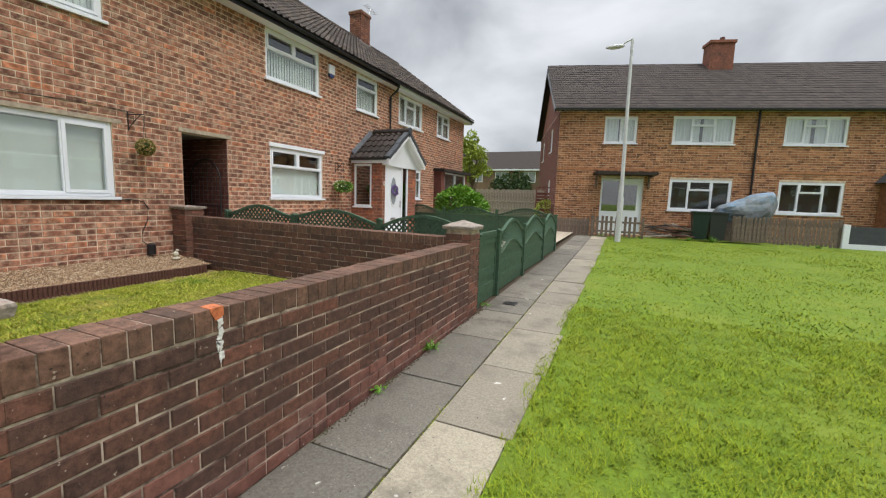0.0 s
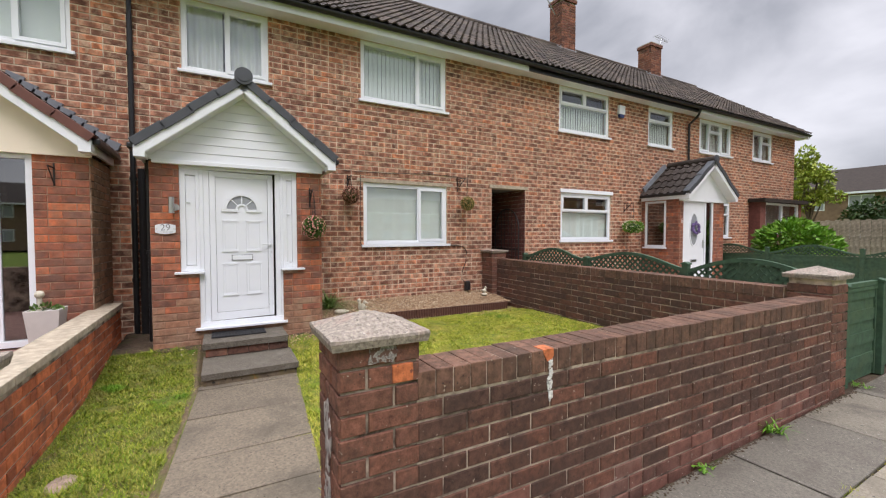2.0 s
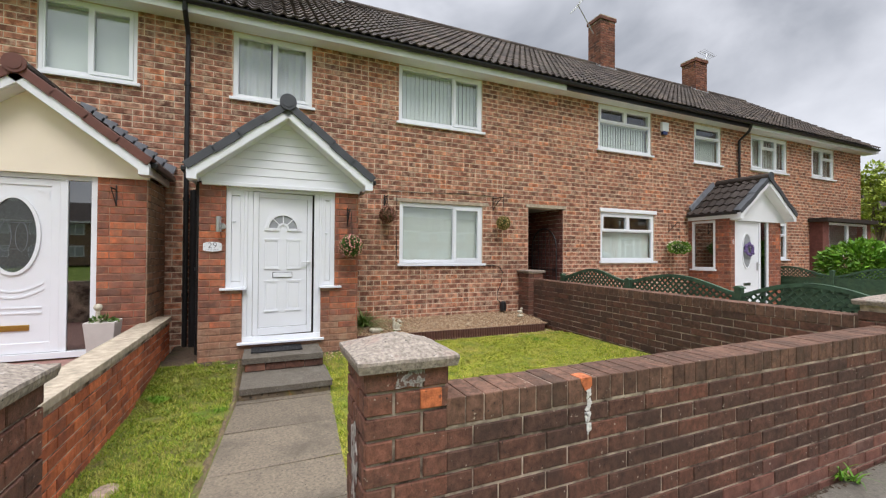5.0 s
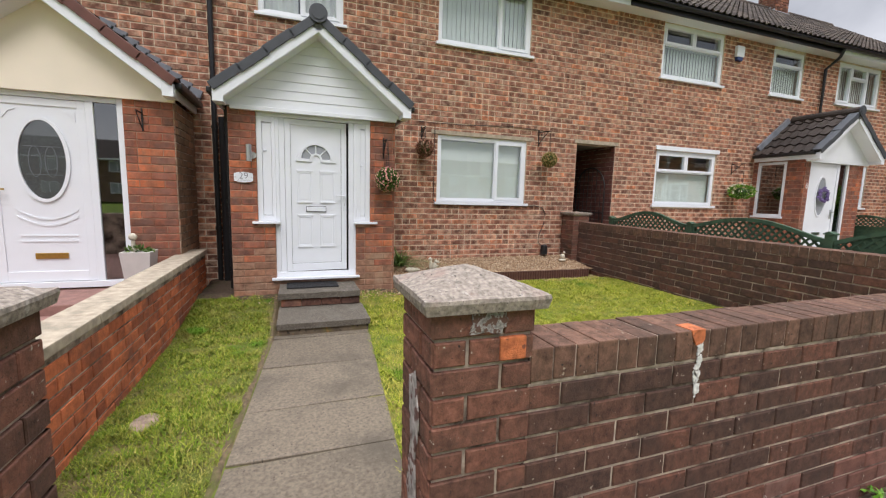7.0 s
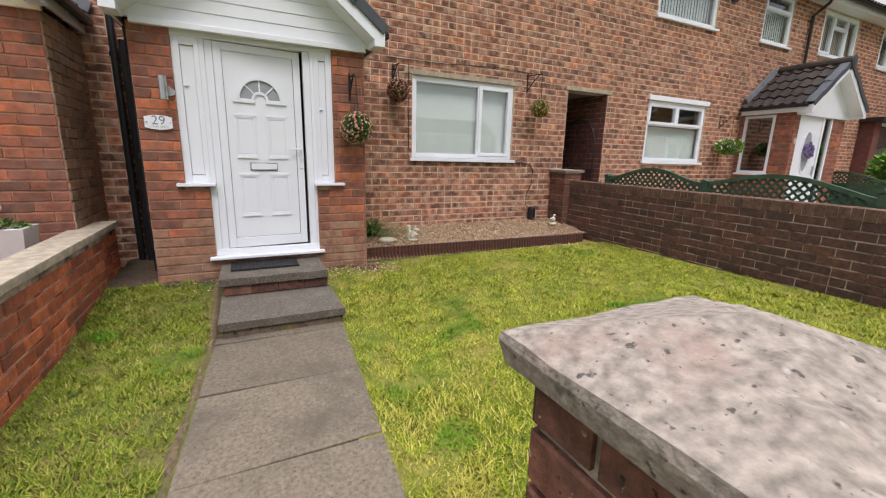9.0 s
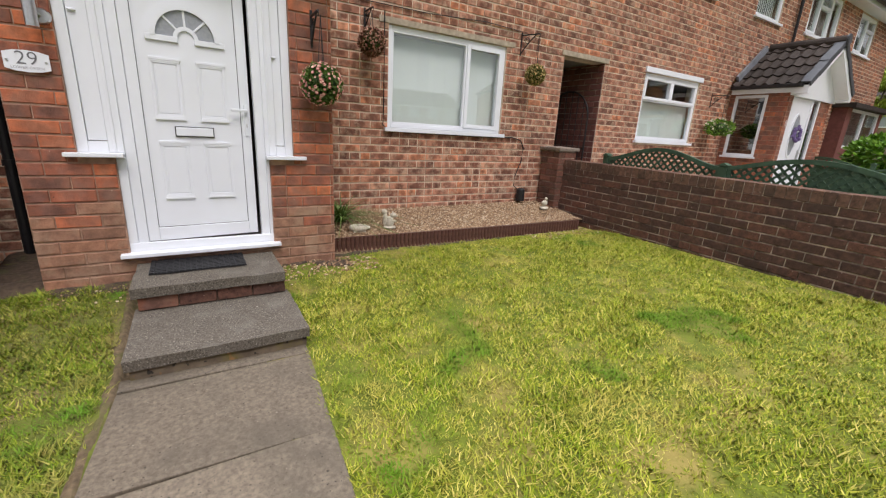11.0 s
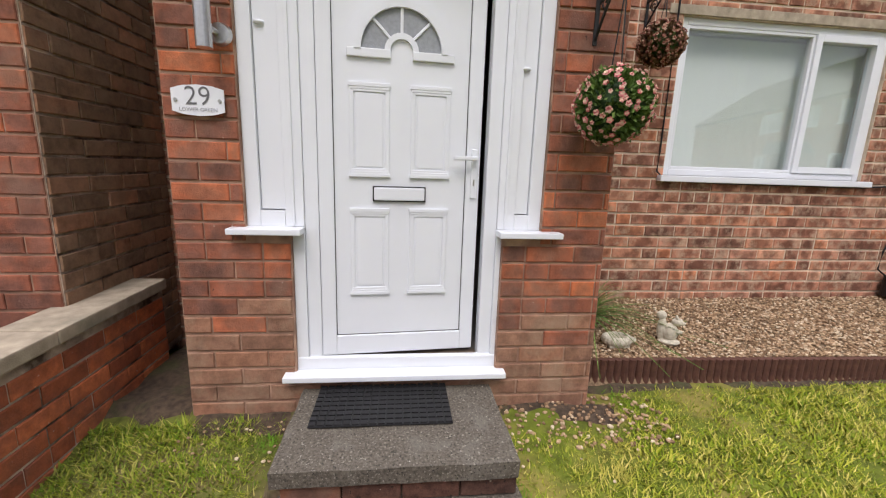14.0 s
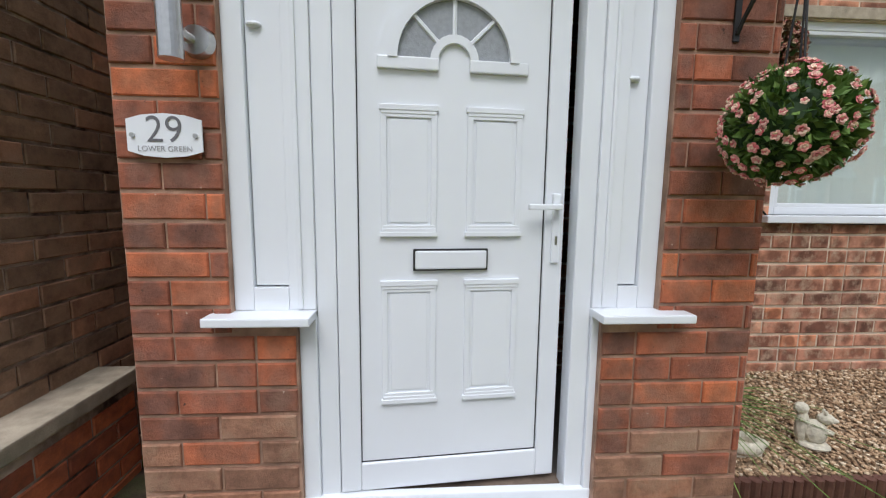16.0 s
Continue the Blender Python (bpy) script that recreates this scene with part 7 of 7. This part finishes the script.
grass("lawn_grass", 190000, (-6.35, -1.92, 0.32, 4.70), lawn_z, 0.010, 0.035, BLADE, "short patchy mown grass of the front lawn", 1,
      keep=lambda x, y, r: ((y > 0.59 - 0.21 * np.clip((x + 4.9) / 2.5, 0, 1) - 0.04 * r.rand(len(x))) & (x < -1.95) & (x > -6.22 - 0.1 * r.rand(len(x))) & ~((x < -5.98 + 0.1 * r.rand(len(x))) & (y < 1.25 + 0.1 * r.rand(len(x))))), width=0.0042)
grass("strip_grass", 60000, (-6.1, -1.72, -1.30, -0.36), lawn_z, 0.010, 0.036, BLADE_DRY_SHADED, "short grass beside the garden path", 2, keep=lambda x, y, r: (y < -0.415 - 0.08 * r.rand(len(x)) - 0.20 * np.clip((x + 4.9) / 2.9, 0, 1)), width=0.0042)
green_z = lambda x, y: street_z(y) - 0.01
grass("green_grass", 230000, (-0.62, 4.5, 0.3, 6.0), green_z, 0.015, 0.045, BLADE_GREEN, "bright mown grass of the open green", 3, keep=lambda x, y, r: (x > -0.56 + 0.07 * np.sin(y * 3.1) + 0.05 * np.sin(y * 9.7) - 0.1 * r.rand(len(x)) ** 3) & (r.rand(len(x)) < 1.15 - 0.10 * np.hypot(x, y)), width=0.004)
grass("green_grass", 110000, (-0.65, 14, 6.0, 16.9), green_z, 0.012, 0.034, BLADE_GREEN, "bright mown grass of the open green", 4, keep=lambda x, y, r: (x > -0.58 + 0.07 * np.sin(y * 3.1) - 0.1 * r.rand(len(x)) ** 3), width=0.009)
grass("joint_moss", 2600, (-1.10, -1.05, 0.2, 9.0), lambda x, y: street_z(y) - 0.02, 0.012, 0.028, BLADE, "moss and grass in the path joint", 5, width=0.005)

# ---- street lamp ----
sl = thing("street_lamp", pose(-0.14, 15.1, street_z(15.1)), "tall pale grey steel street lamp on the green", "street lamp")
part("base", rod(bmesh.new(), (0, 0, -0.05), (0, 0, 1.5), 0.095, 0.095, 16), PAINT_GREY, sl)
part("pole", rod(bmesh.new(), (0, 0, 1.45), (-0.05, 0, 6.55), 0.062, 0.045, 14), PAINT_GREY, sl)
part("arm", tube([(-0.05, 0, 6.4), (-0.07, 0, 6.55), (-0.35, -0.02, 6.42)], 0.028, 8), PAINT_GREY, sl)
part("head", lump(bmesh.new(), [((-0.55, -0.03, 6.36), (0.30, 0.11, 0.075))]), PAINT_GREY, sl)
part("door", boxes((-0.05, 0.05, -0.102, -0.09, 0.5, 1.1), bevel=0.004), PAINT_GREY, sl)

# ---- house across the green ----
HM = pose(-2.63, 17.27, 0.12, 0, 0, 15.8)
HL = 26.0
house_windows = [(1.73, 2.95, 3.68, 4.68, "split"), (4.27, 6.47, 3.68, 4.72, "cottage"), (8.19, 10.3, 3.68, 4.72, "cottage"), (11.6, 12.8, 3.68, 4.68, "split"), (4.33, 6.59, 1.12, 2.32, "cottage"), (8.22, 10.45, 1.12, 2.32, "cottage"), (14.5, 16.6, 3.68, 4.72, "cottage"), (14.5, 16.6, 1.12, 2.32, "cottage")]
hh = [w[:4] for w in house_windows] + [(1.76, 3.36, 0.1, 2.32)]
hw = brick_wall("wall_opposite", HM, HL, -0.2, 4.95, hh, BRICK_FAR, MORTAR, 0.24, seed=51, headers=0.3, label="orange-brown brick front of the house across the green", z_from=-0.2)
brick_wall("wall_opposite_gable", HM @ pose(-0.012, 8.2, 0, 0, 0, -90), 8.188, -0.2, 4.95, [(1.6, 2.3, 3.5, 4.5), (5.2, 6.0, 3.6, 4.6), (5.2, 6.0, 1.3, 2.3)], BRICK_GABLE, MORTAR_DARK, 0.24, seed=52, label="dark red brick gable end across the green", z_from=-0.2)
part("opposite_room", boxes((0.3, HL, 1.6, 1.7, -0.2, 4.9), (0.3, HL, 0.25, 1.6, 2.45, 2.55), (0.3, HL, 0.25, 1.6, 0.0, 0.05), (0.3, HL, 0.25, 1.6, 4.85, 4.9)), ROOM, label="rooms behind the windows across the green", m=HM)["kind"] = "structure"
part("opposite_back", boxes((0, HL, 8.0, 8.2, -0.2, 4.95), (HL - 0.2, HL, 0.25, 8.0, -0.2, 4.95)), BRICK_GABLE, label="rear walls of the house across the green", m=HM)["kind"] = "structure"
for i, (a, b, c, d, s) in enumerate(house_windows):
    window(HM @ pose(a, 0, c), b - a, d - c, s, 20 + i, "none" if c < 2 else "net", "windows across the green")
for i, (a, b, c, d) in enumerate(((1.6, 2.3, 3.5, 4.5), (5.2, 6.0, 3.6, 4.6), (5.2, 6.0, 1.3, 2.3))):
    window(HM @ pose(-0.012, 8.2, 0, 0, 0, -90) @ pose(a, 0, c), b - a, d - c, "split", 30 + i, "net", "windows across the green")
od = thing("front_door", HM @ pose(1.76, 0.05, 0.1), "pale blue-grey door with a white side panel across the green", "door")
part("door_frame", boxes((0, 0.07, 0, 0.07, 0, 2.2), (1.53, 1.6, 0, 0.07, 0, 2.2), (0.07, 1.53, 0, 0.07, 2.12, 2.2), (0.70, 0.77, 0, 0.07, 0, 2.12)), UPVC, od)
part("leaf", boxes((0.77, 1.53, 0.02, 0.06, 0.0, 2.12)), UPVC, od)
part("leaf_pane", boxes((0.9, 1.4, 0.01, 0.02, 0.95, 1.95)), DARK_GLASS, od)
# thin dark sheet added behind the glass as the hallway's shade
part("room_shade", boxes((0.08, 1.52, 0.065, 0.07, 0.0, 2.11)), ROOM, od)
part("side_pane", boxes((0.07, 0.70, 0.02, 0.03, 0.9, 2.12)), DARK_GLASS, od)
part("side_board", boxes((0.07, 0.70, 0.02, 0.05, 0.0, 0.9)), UPVC, od)
canopy = thing("door_canopy", HM @ pose(1.42, 0, 2.42), "flat dark door canopy on brackets", "canopy")
part("slab", boxes((0, 2.25, -0.65, 0, 0, 0.12), bevel=0.01), TILE_BROWN, canopy)
for x in (0.1, 2.1):
    part("bracket", boxes((x, x + 0.06, -0.5, 0, -0.06, 0), (x, x + 0.06, -0.06, 0, -0.5, 0)), WOOD_GREY, canopy)
part("string_course", boxes((0, HL, -0.012, 0.05, 2.62, 2.70)), BRICK_FAR, label="projecting brick band between the storeys", m=HM)["kind"] = "structure"
oroof = thing("roof", HM @ pose(0, 0, 4.95), "grey-brown tiled roof of the house across the green", "roof", "", "structure")
rs = math.atan2(2.95, 4.3)
rl = math.hypot(2.95, 4.3)
rf = pose(-0.25, -0.25, -0.02) @ Matrix.Rotation(rs, 4, "X")
tagged(tiled_slope("roof_tiles", rf, HL + 0.25, rl, TILE_BROWN, wave=0.13, row=0.26, parent=oroof, amp=0.005, seg=2, step=0.010), kind="stuff")
part("roof_deck", boxes((0, HL + 0.2, 0, rl, -0.08, -0.004)), BLACK, oroof, m=rf)
part("back_deck", boxes((0, HL + 0.2, 0, rl, -0.08, 0.02)), TILE_BROWN, oroof, m=pose(-0.25, 8.35, -0.02) @ Matrix.Diagonal((1, -1, 1, 1)) @ Matrix.Rotation(rs, 4, "X"))
part("gable_peak", prism([(0.2, 0), (8.0, 0), (4.1, 2.5)], 0.02, 0.24), BRICK_GABLE, oroof, m=pose(0, 0, 0, 0, 0, 90) @ Matrix.Diagonal((1, -1, 1, 1)))
part("bargeboard", prism([(-0.25, -0.18), (4.05, 2.57), (8.35, -0.18), (8.35, 0.02), (4.05, 2.77), (-0.25, 0.02)], 0.24, 0.27), BLACK, oroof, m=pose(0, 0, 0, 0, 0, 90))
part("gutter", boxes((-0.25, HL, -0.40, -0.28, -0.06, 0.02), bevel=0.02), BLACK, oroof)
part("soffit", boxes((-0.2, HL, -0.28, 0.0, -0.05, -0.03)), UPVC, oroof)
oc = thing("chimney", HM @ pose(7.25, 3.7, 7.6), "squat dark brick chimney on the roof across the green", "chimney", "roof chimneys")
part("shaft", boxes((-0.5, 0.5, -0.35, 0.35, -0.9, 0.95), (-0.55, 0.55, -0.4, 0.4, 0.95, 1.08), bevel=0.012), BRICK_CHIM, oc)
part("pot", rod(bmesh.new(), (0.1, 0, 1.08), (0.1, 0, 1.3), 0.12, 0.1, 14), BRICK_CHIM, oc)
part("flashing", boxes((-0.58, 0.58, -0.5, 0.42, -0.5, -0.36), bevel=0.01), LEAD, oc)
pipe("downpipe", [tuple(HM @ Vector((7.24, -0.06, 4.9))), tuple(HM @ Vector((7.24, -0.06, 0)))], 0.04, "black rain downpipe across the green")
op = thing("porch_roof", HM @ pose(11.6, 0, 0), "dark tiled lean-to porch across the green", "porch roof")
part("roof", prism([(-0.2, 2.35), (2.2, 2.35), (1.9, 2.95), (0.3, 2.95)], -1.1, 0), VERGE_GREY, op)
part("wall", boxes((0, 0.3, -0.9, 0, 0, 2.35), (1.7, 2.0, -0.9, 0, 0, 2.35)), BRICK_FAR, op)
part("door", boxes((0.3, 1.7, -0.4, -0.35, 0, 2.3)), DARK_GLASS, op)

# low fences, bins and covered things in front of it
def picket(m, length, h, label, gap=0.115, w=0.09):
    fe = thing("picket_fence", m, label, "fence", "low wooden fences")
    n = int(length / gap)
    rng = random.Random(n)
    part("rail", boxes((0, length, 0.0, 0.03, 0.18, 0.25), (0, length, 0.0, 0.03, h - 0.25, h - 0.18)), WOOD_GREY, fe)
    me = None
    for i in range(n):
        if me is None:
            pk = part("picket", boxes((-w / 2, w / 2, -0.018, 0, 0.03, h), bevel=0.006), WOOD_GREY, fe)
            me = pk.data
        else:
            pk = part("picket", me, None, fe)
        pk.matrix_basis = pose(i * gap + w / 2, 0, rng.uniform(-0.03, 0.02), 0, rng.uniform(-1.5, 1.5), 0)
    for x in (0, length / 2, length):
        part("post", boxes((x - 0.04, x + 0.04, 0.03, 0.11, 0, h + 0.02)), WOOD_GREY, fe)
    return fe


picket(pose(-1.1, 16.5, 0.17), 1.75, 0.78, "weathered grey low picket fence", 0.16)
picket(pose(3.55, 17.3, 0.2), 2.9, 0.90, "weathered brown close-set low wooden fence")
wp = thing("garden_screen", pose(6.5, 17.3, 0.2), "white posted screen with dark grey panels", "fence")
part("post", boxes((0, 0.16, -0.06, 0.06, 0, 0.78), bevel=0.01), UPVC, wp)
part("base_rail", boxes((0.16, 6.0, -0.05, 0.05, 0, 0.16)), UPVC, wp)
part("panel", boxes((0.16, 6.0, -0.03, 0.03, 0.16, 0.72)), VERGE_GREY, wp)
BIN = mat("dark_green_plastic", (0.012, 0.03, 0.024), 0.45, spread=0.15)
BIN2 = mat("dark_grey_plastic", (0.03, 0.033, 0.036), 0.45, spread=0.15)
for x, m_ in ((2.55, BIN), (3.08, BIN2)):
    b = thing("wheelie_bin", pose(x, 17.5, 0.19), "dark plastic wheelie bin beside a low fence", "bin", "wheelie bins")
    bm = bmesh.new()
    lo = [bm.verts.new((sx * 0.21, sy * 0.24, 0.05)) for sx, sy in ((-1, -1), (1, -1), (1, 1), (-1, 1))]
    hi = [bm.verts.new((sx * 0.27, sy * 0.32, 0.98)) for sx, sy in ((-1, -1), (1, -1), (1, 1), (-1, 1))]
    bm.faces.new(lo[::-1]); bm.faces.new(hi)
    for k in range(4):
        bm.faces.new((lo[k], lo[(k + 1) % 4], hi[(k + 1) % 4], hi[k]))
    part("body", bm, m_, b)
    part("lid", boxes((-0.29, 0.29, -0.35, 0.34, 0.985, 1.05), bevel=0.02), m_, b)
    part("wheel", rod(bmesh.new(), (-0.24, 0.25, 0.09), (0.24, 0.25, 0.09), 0.09, n=16), BLACK, b)
tarp = thing("tarpaulin_heap", pose(4.0, 18.0, 0.2), "garden things under a blue and grey tarpaulin", "tarpaulin")
bm = bmesh.new()
bmesh.ops.create_icosphere(bm, subdivisions=4, radius=1)
for v in bm.verts:
    s = 0.16 * noise.noise(v.co * 1.7) + 0.06 * noise.noise(v.co * 5)
    v.co = Vector((v.co.x * 0.92 * (1 + s) + 0.25 * v.co.z, v.co.y * 0.4 * (1 + s), max(0.0, 0.74 * (1 + s) * max(-0.7, v.co.z * (0.8 + 0.35 * v.co.x)) + 1.12)))
part("sheet", bm, mat("tarpaulin", (0.17, 0.19, 0.20), 0.6, spread=0.3, scale=5, second=(0.16, 0.27, 0.38), second_scale=1.4, second_amount=0.45, specks=(((0.25, 0.06, 0.05), 2.0, 0.66),)), tarp)
part("stand", boxes((-0.6, 0.6, -0.25, 0.25, 0, 0.7)), WOOD_GREY, tarp)
junk = thing("timber_pile", pose(1.6, 17.6, 0.18), "untidy pile of dark timber offcuts", "timber")
rng = random.Random(3)
for i in range(20):
    part("plank", boxes((-0.5, 0.5, -0.05, 0.05, 0, 0.05)), (WOOD_GREY, WOOD_PALE, BLACK, WOOD_GREY, EDGING)[i % 5], junk, m=pose(rng.uniform(-0.5, 0.7), rng.uniform(-0.3, 0.3), 0.03 + 0.022 * i, rng.uniform(-10, 10), rng.uniform(-16, 16), rng.uniform(-40, 40)))
for k, (x, y, q) in enumerate(((-0.75, 16.75, 0.30), (2.9, 16.95, 0.36), (0.6, 16.8, 0.22), (2.2, 17.0, 0.25), (5.9, 17.15, 0.2))):
    tagged(part("weed", quads("weed", *strap_leaves(60, q, 1.5, 60 + k, 0.012)), LAUREL, m=pose(x, y, 0.16)), "clump of long grass and weeds beside a low fence", "weed", "weeds")

# ---- beyond the end of the terrace ----
bf = thing("board_fence", pose(-8.2, 21.5, 0.15), "tall weathered grey board fence", "fence")
for i in range(30):
    part("board", boxes((0, 0.14, 0, 0.02, 0, 1.85)), WOOD_PALE, bf, m=pose(i * 0.15, 0.012 * (i % 2), 0.02 * math.sin(i * 3.3)))
for i in range(4):
    part("post", boxes((0, 0.12, 0.03, 0.12, 0, 1.9)), COPING, bf, m=pose(i * 1.45, 0, 0))
rg = thing("trellis_gate", pose(-3.9, 19.6, 0.15), "red-brown slatted side gate with an iron frame", "gate")
part("gate_frame", boxes((0, 0.05, 0, 0.04, 0, 1.95), (1.2, 1.25, 0, 0.04, 0, 1.95), (0.05, 1.2, 0, 0.04, 1.9, 1.95)), BRICK_GABLE, rg)
for i in range(11):
    part("slat", boxes((0.05, 1.2, 0.01, 0.03, 0.08 + i * 0.15, 0.19 + i * 0.15)), BRICK_GABLE, rg)
lf = thing("low_board_fence", pose(-2.55, 16.95, 0.14), "low dark brown board fence beside the path end", "fence")
for i in range(9):
    part("board", boxes((0, 0.135, 0, 0.02, 0.02, 0.66)), WOOD_GREY, lf, m=pose(i * 0.145, 0, 0.012 * math.sin(i * 2.7)))
for x in (0.0, 1.25):
    part("post", boxes((x, x + 0.07, 0.021, 0.09, 0, 0.7)), WOOD_GREY, lf)
gp = thing("gate_post", pose(-1.98, 12.6, street_z(12.6)), "rust-brown timber post at the end of the green fence", "post")
part("shaft", boxes((-0.045, 0.045, -0.045, 0.045, -0.05, 1.25), bevel=0.006), EDGING, gp)
def distant_row(m, length, label):
    """A two-storey brick terrace far off, with a pitched roof and white windows."""
    far_h = thing("far_terrace", m, label, "house", "distant terraces")
    part("wall", boxes((0, length, 0, 7, 0, 4.6)), BRICK_DISTANT, far_h)
    part("roof", prism([(-0.4, 4.55), (7.4, 4.55), (3.5, 6.9)], 0, length), TILE_BROWN, far_h, m=Matrix.Rotation(radians(90), 4, "Z") @ Matrix.Diagonal((1, -1, 1, 1)))
    part("fascia", boxes((0, length, -0.42, -0.36, 4.45, 4.6)), UPVC, far_h)
    for i in range(int(length / 2.95)):
        for z in (0.9, 3.2):
            w = part("window", boxes((-0.75, 0.75, -0.03, 0.0, 0, 1.15)), UPVC, far_h, m=pose(1.6 + i * 2.95, 0, z))
            part("pane", boxes((-0.68, -0.03, -0.04, -0.03, 0.07, 1.08), (0.03, 0.68, -0.04, -0.03, 0.07, 1.08)), FROST, w)


distant_row(pose(-26, 44, 0.2), 30, "brown brick terrace with a dark roof in the distance")
distant_row(pose(40, 34, 0.0, 0, 0, -90), 32, "brown brick terrace reflected from across the green")
distant_row(pose(42, -2, 0.0, 0, 0, -90), 36, "brown brick terrace reflected from across the green")


def tree(m, h, crown_c, crown_r, n, material, seed, label, size=0.16):
    t = thing("tree", m, label, "tree", "trees")
    rng = random.Random(seed)
    bm = bmesh.new()
    rod(bm, (0, 0, 0), (0.05, 0, h * 0.55), 0.13, 0.07, 9)
    tips = []
    for k in range(16):
        a = rng.uniform(0, math.tau)
        z0 = h * rng.uniform(0.3, 0.55)
        tip = Vector((math.cos(a) * crown_r * rng.uniform(0.3, 1.0), math.sin(a) * crown_r * rng.uniform(0.3, 1.0), h * rng.uniform(0.55, 1.0)))
        rod(bm, (0.04, 0, z0), tip, 0.045, 0.012, 6)
        tips.append(tip)
    part("trunk", bm, WOOD_GREY, t)
    v, f = [], []
    for tip in tips:
        for q in range(3):
            c = tip + Vector((rng.gauss(0, 0.3), rng.gauss(0, 0.3), rng.gauss(0, 0.3))) * crown_r * 0.6
            lv, lf = leaves(n // 48, sphere_place(crown_r * rng.uniform(0.18, 0.38), c, 0.8), size, rng.randrange(9999))
            n0 = len(v)
            v += lv
            f += [tuple(n0 + i for i in qd) for qd in lf]
    tagged(part("crown", quads("crown", v, f), material, t), kind="stuff")
    return t


tree(pose(-8.75, 24.0, 0.1), 4.9, None, 0.8, 5200, TREE_LEAF, 5, "slender pale green tree beyond the terrace")
tree(pose(-6.6, 27.0, 0.1), 3.0, None, 1.5, 5000, SHRUB_LEAF, 6, "dark green shrub behind the board fence")
shrub = thing("yellow_shrub", pose(-3.2, 18.6, 0.15), "small yellow-green shrub beside a gate", "bush")
tagged(part("foliage", quads("foliage", *leaves(900, sphere_place(0.5, (0, 0, 0.75), 1.2), 0.1, 77)), TREE_LEAF, shrub), kind="stuff")
part("stems", rod(bmesh.new(), (0, 0, 0), (0, 0, 0.8), 0.03, 0.02, 6), WOOD_GREY, shrub)


def aerial(m, label):
    a = thing("tv_aerial", m, label, "aerial", "roof aerials")
    part("mast", rod(bmesh.new(), (0, 0, 0), (0, 0, 1.1), 0.02, n=6), STEEL, a)
    bm = rod(bmesh.new(), (-0.05, -0.35, 1.0), (0.05, 0.35, 1.15), 0.009, n=6)
    for k in range(7):
        y = -0.33 + k * 0.11
        rod(bm, (-0.16, y, 1.08 + y * 0.2), (0.16, y, 1.08 + y * 0.2), 0.009, n=5)
    part("elements", bm, STEEL, a)


aerial(pose(-10.9, 10.15, 9.05, 40), "thin metal television aerial on a chimney")
aerial(pose(-10.9, 15.66, 8.55, -22), "thin metal television aerial on a chimney")
vent = thing("roof_vent", pose(-9.45, -0.68, 6.9), "grey metal flue terminal on the roof", "flue")
part("flue", rod(bmesh.new(), (0, 0, -0.1), (0, 0, 0.35), 0.07, n=14), LEAD, vent)
part("cowl", rod(bmesh.new(), (0, 0, 0.35), (0, 0, 0.47), 0.11, 0.06, 14), LEAD, vent)
part("collar", rod(bmesh.new(), (0, 0, -0.12), (0, 0, 0.03), 0.14, 0.08, 14), LEAD, vent)

# ---- single bricks of the nearest walls ----
def lay_pieces():
    cache = {}
    for wall, pieces, joint in LATER:
        for u, w, z, proud, bricks in pieces:
            key = (round(w, 2), bricks.name, joint)
            if key not in cache:
                v, f = brick_mesh(round(w, 2), PITCH - joint)
                me = brick_uv(quads("brick", v, f))
                me.materials.append(bricks)
                cache[key] = me
            ob = new("brick", cache[key])
            ob.parent = wall
            ob.matrix_basis = pose(u, proud, z, 0, random.uniform(-0.35, 0.35), 0)
    for p, m, w, bricks in PIER_PIECES:
        key = (round(w, 2), bricks.name)
        if key not in cache:
            v, f = brick_mesh(round(w, 2))
            me = brick_uv(quads("brick", v, f))
            me.materials.append(bricks)
            cache[key] = me
        ob = new("brick", cache[key])
        ob.parent = p
        ob.matrix_basis = m


lay_pieces()
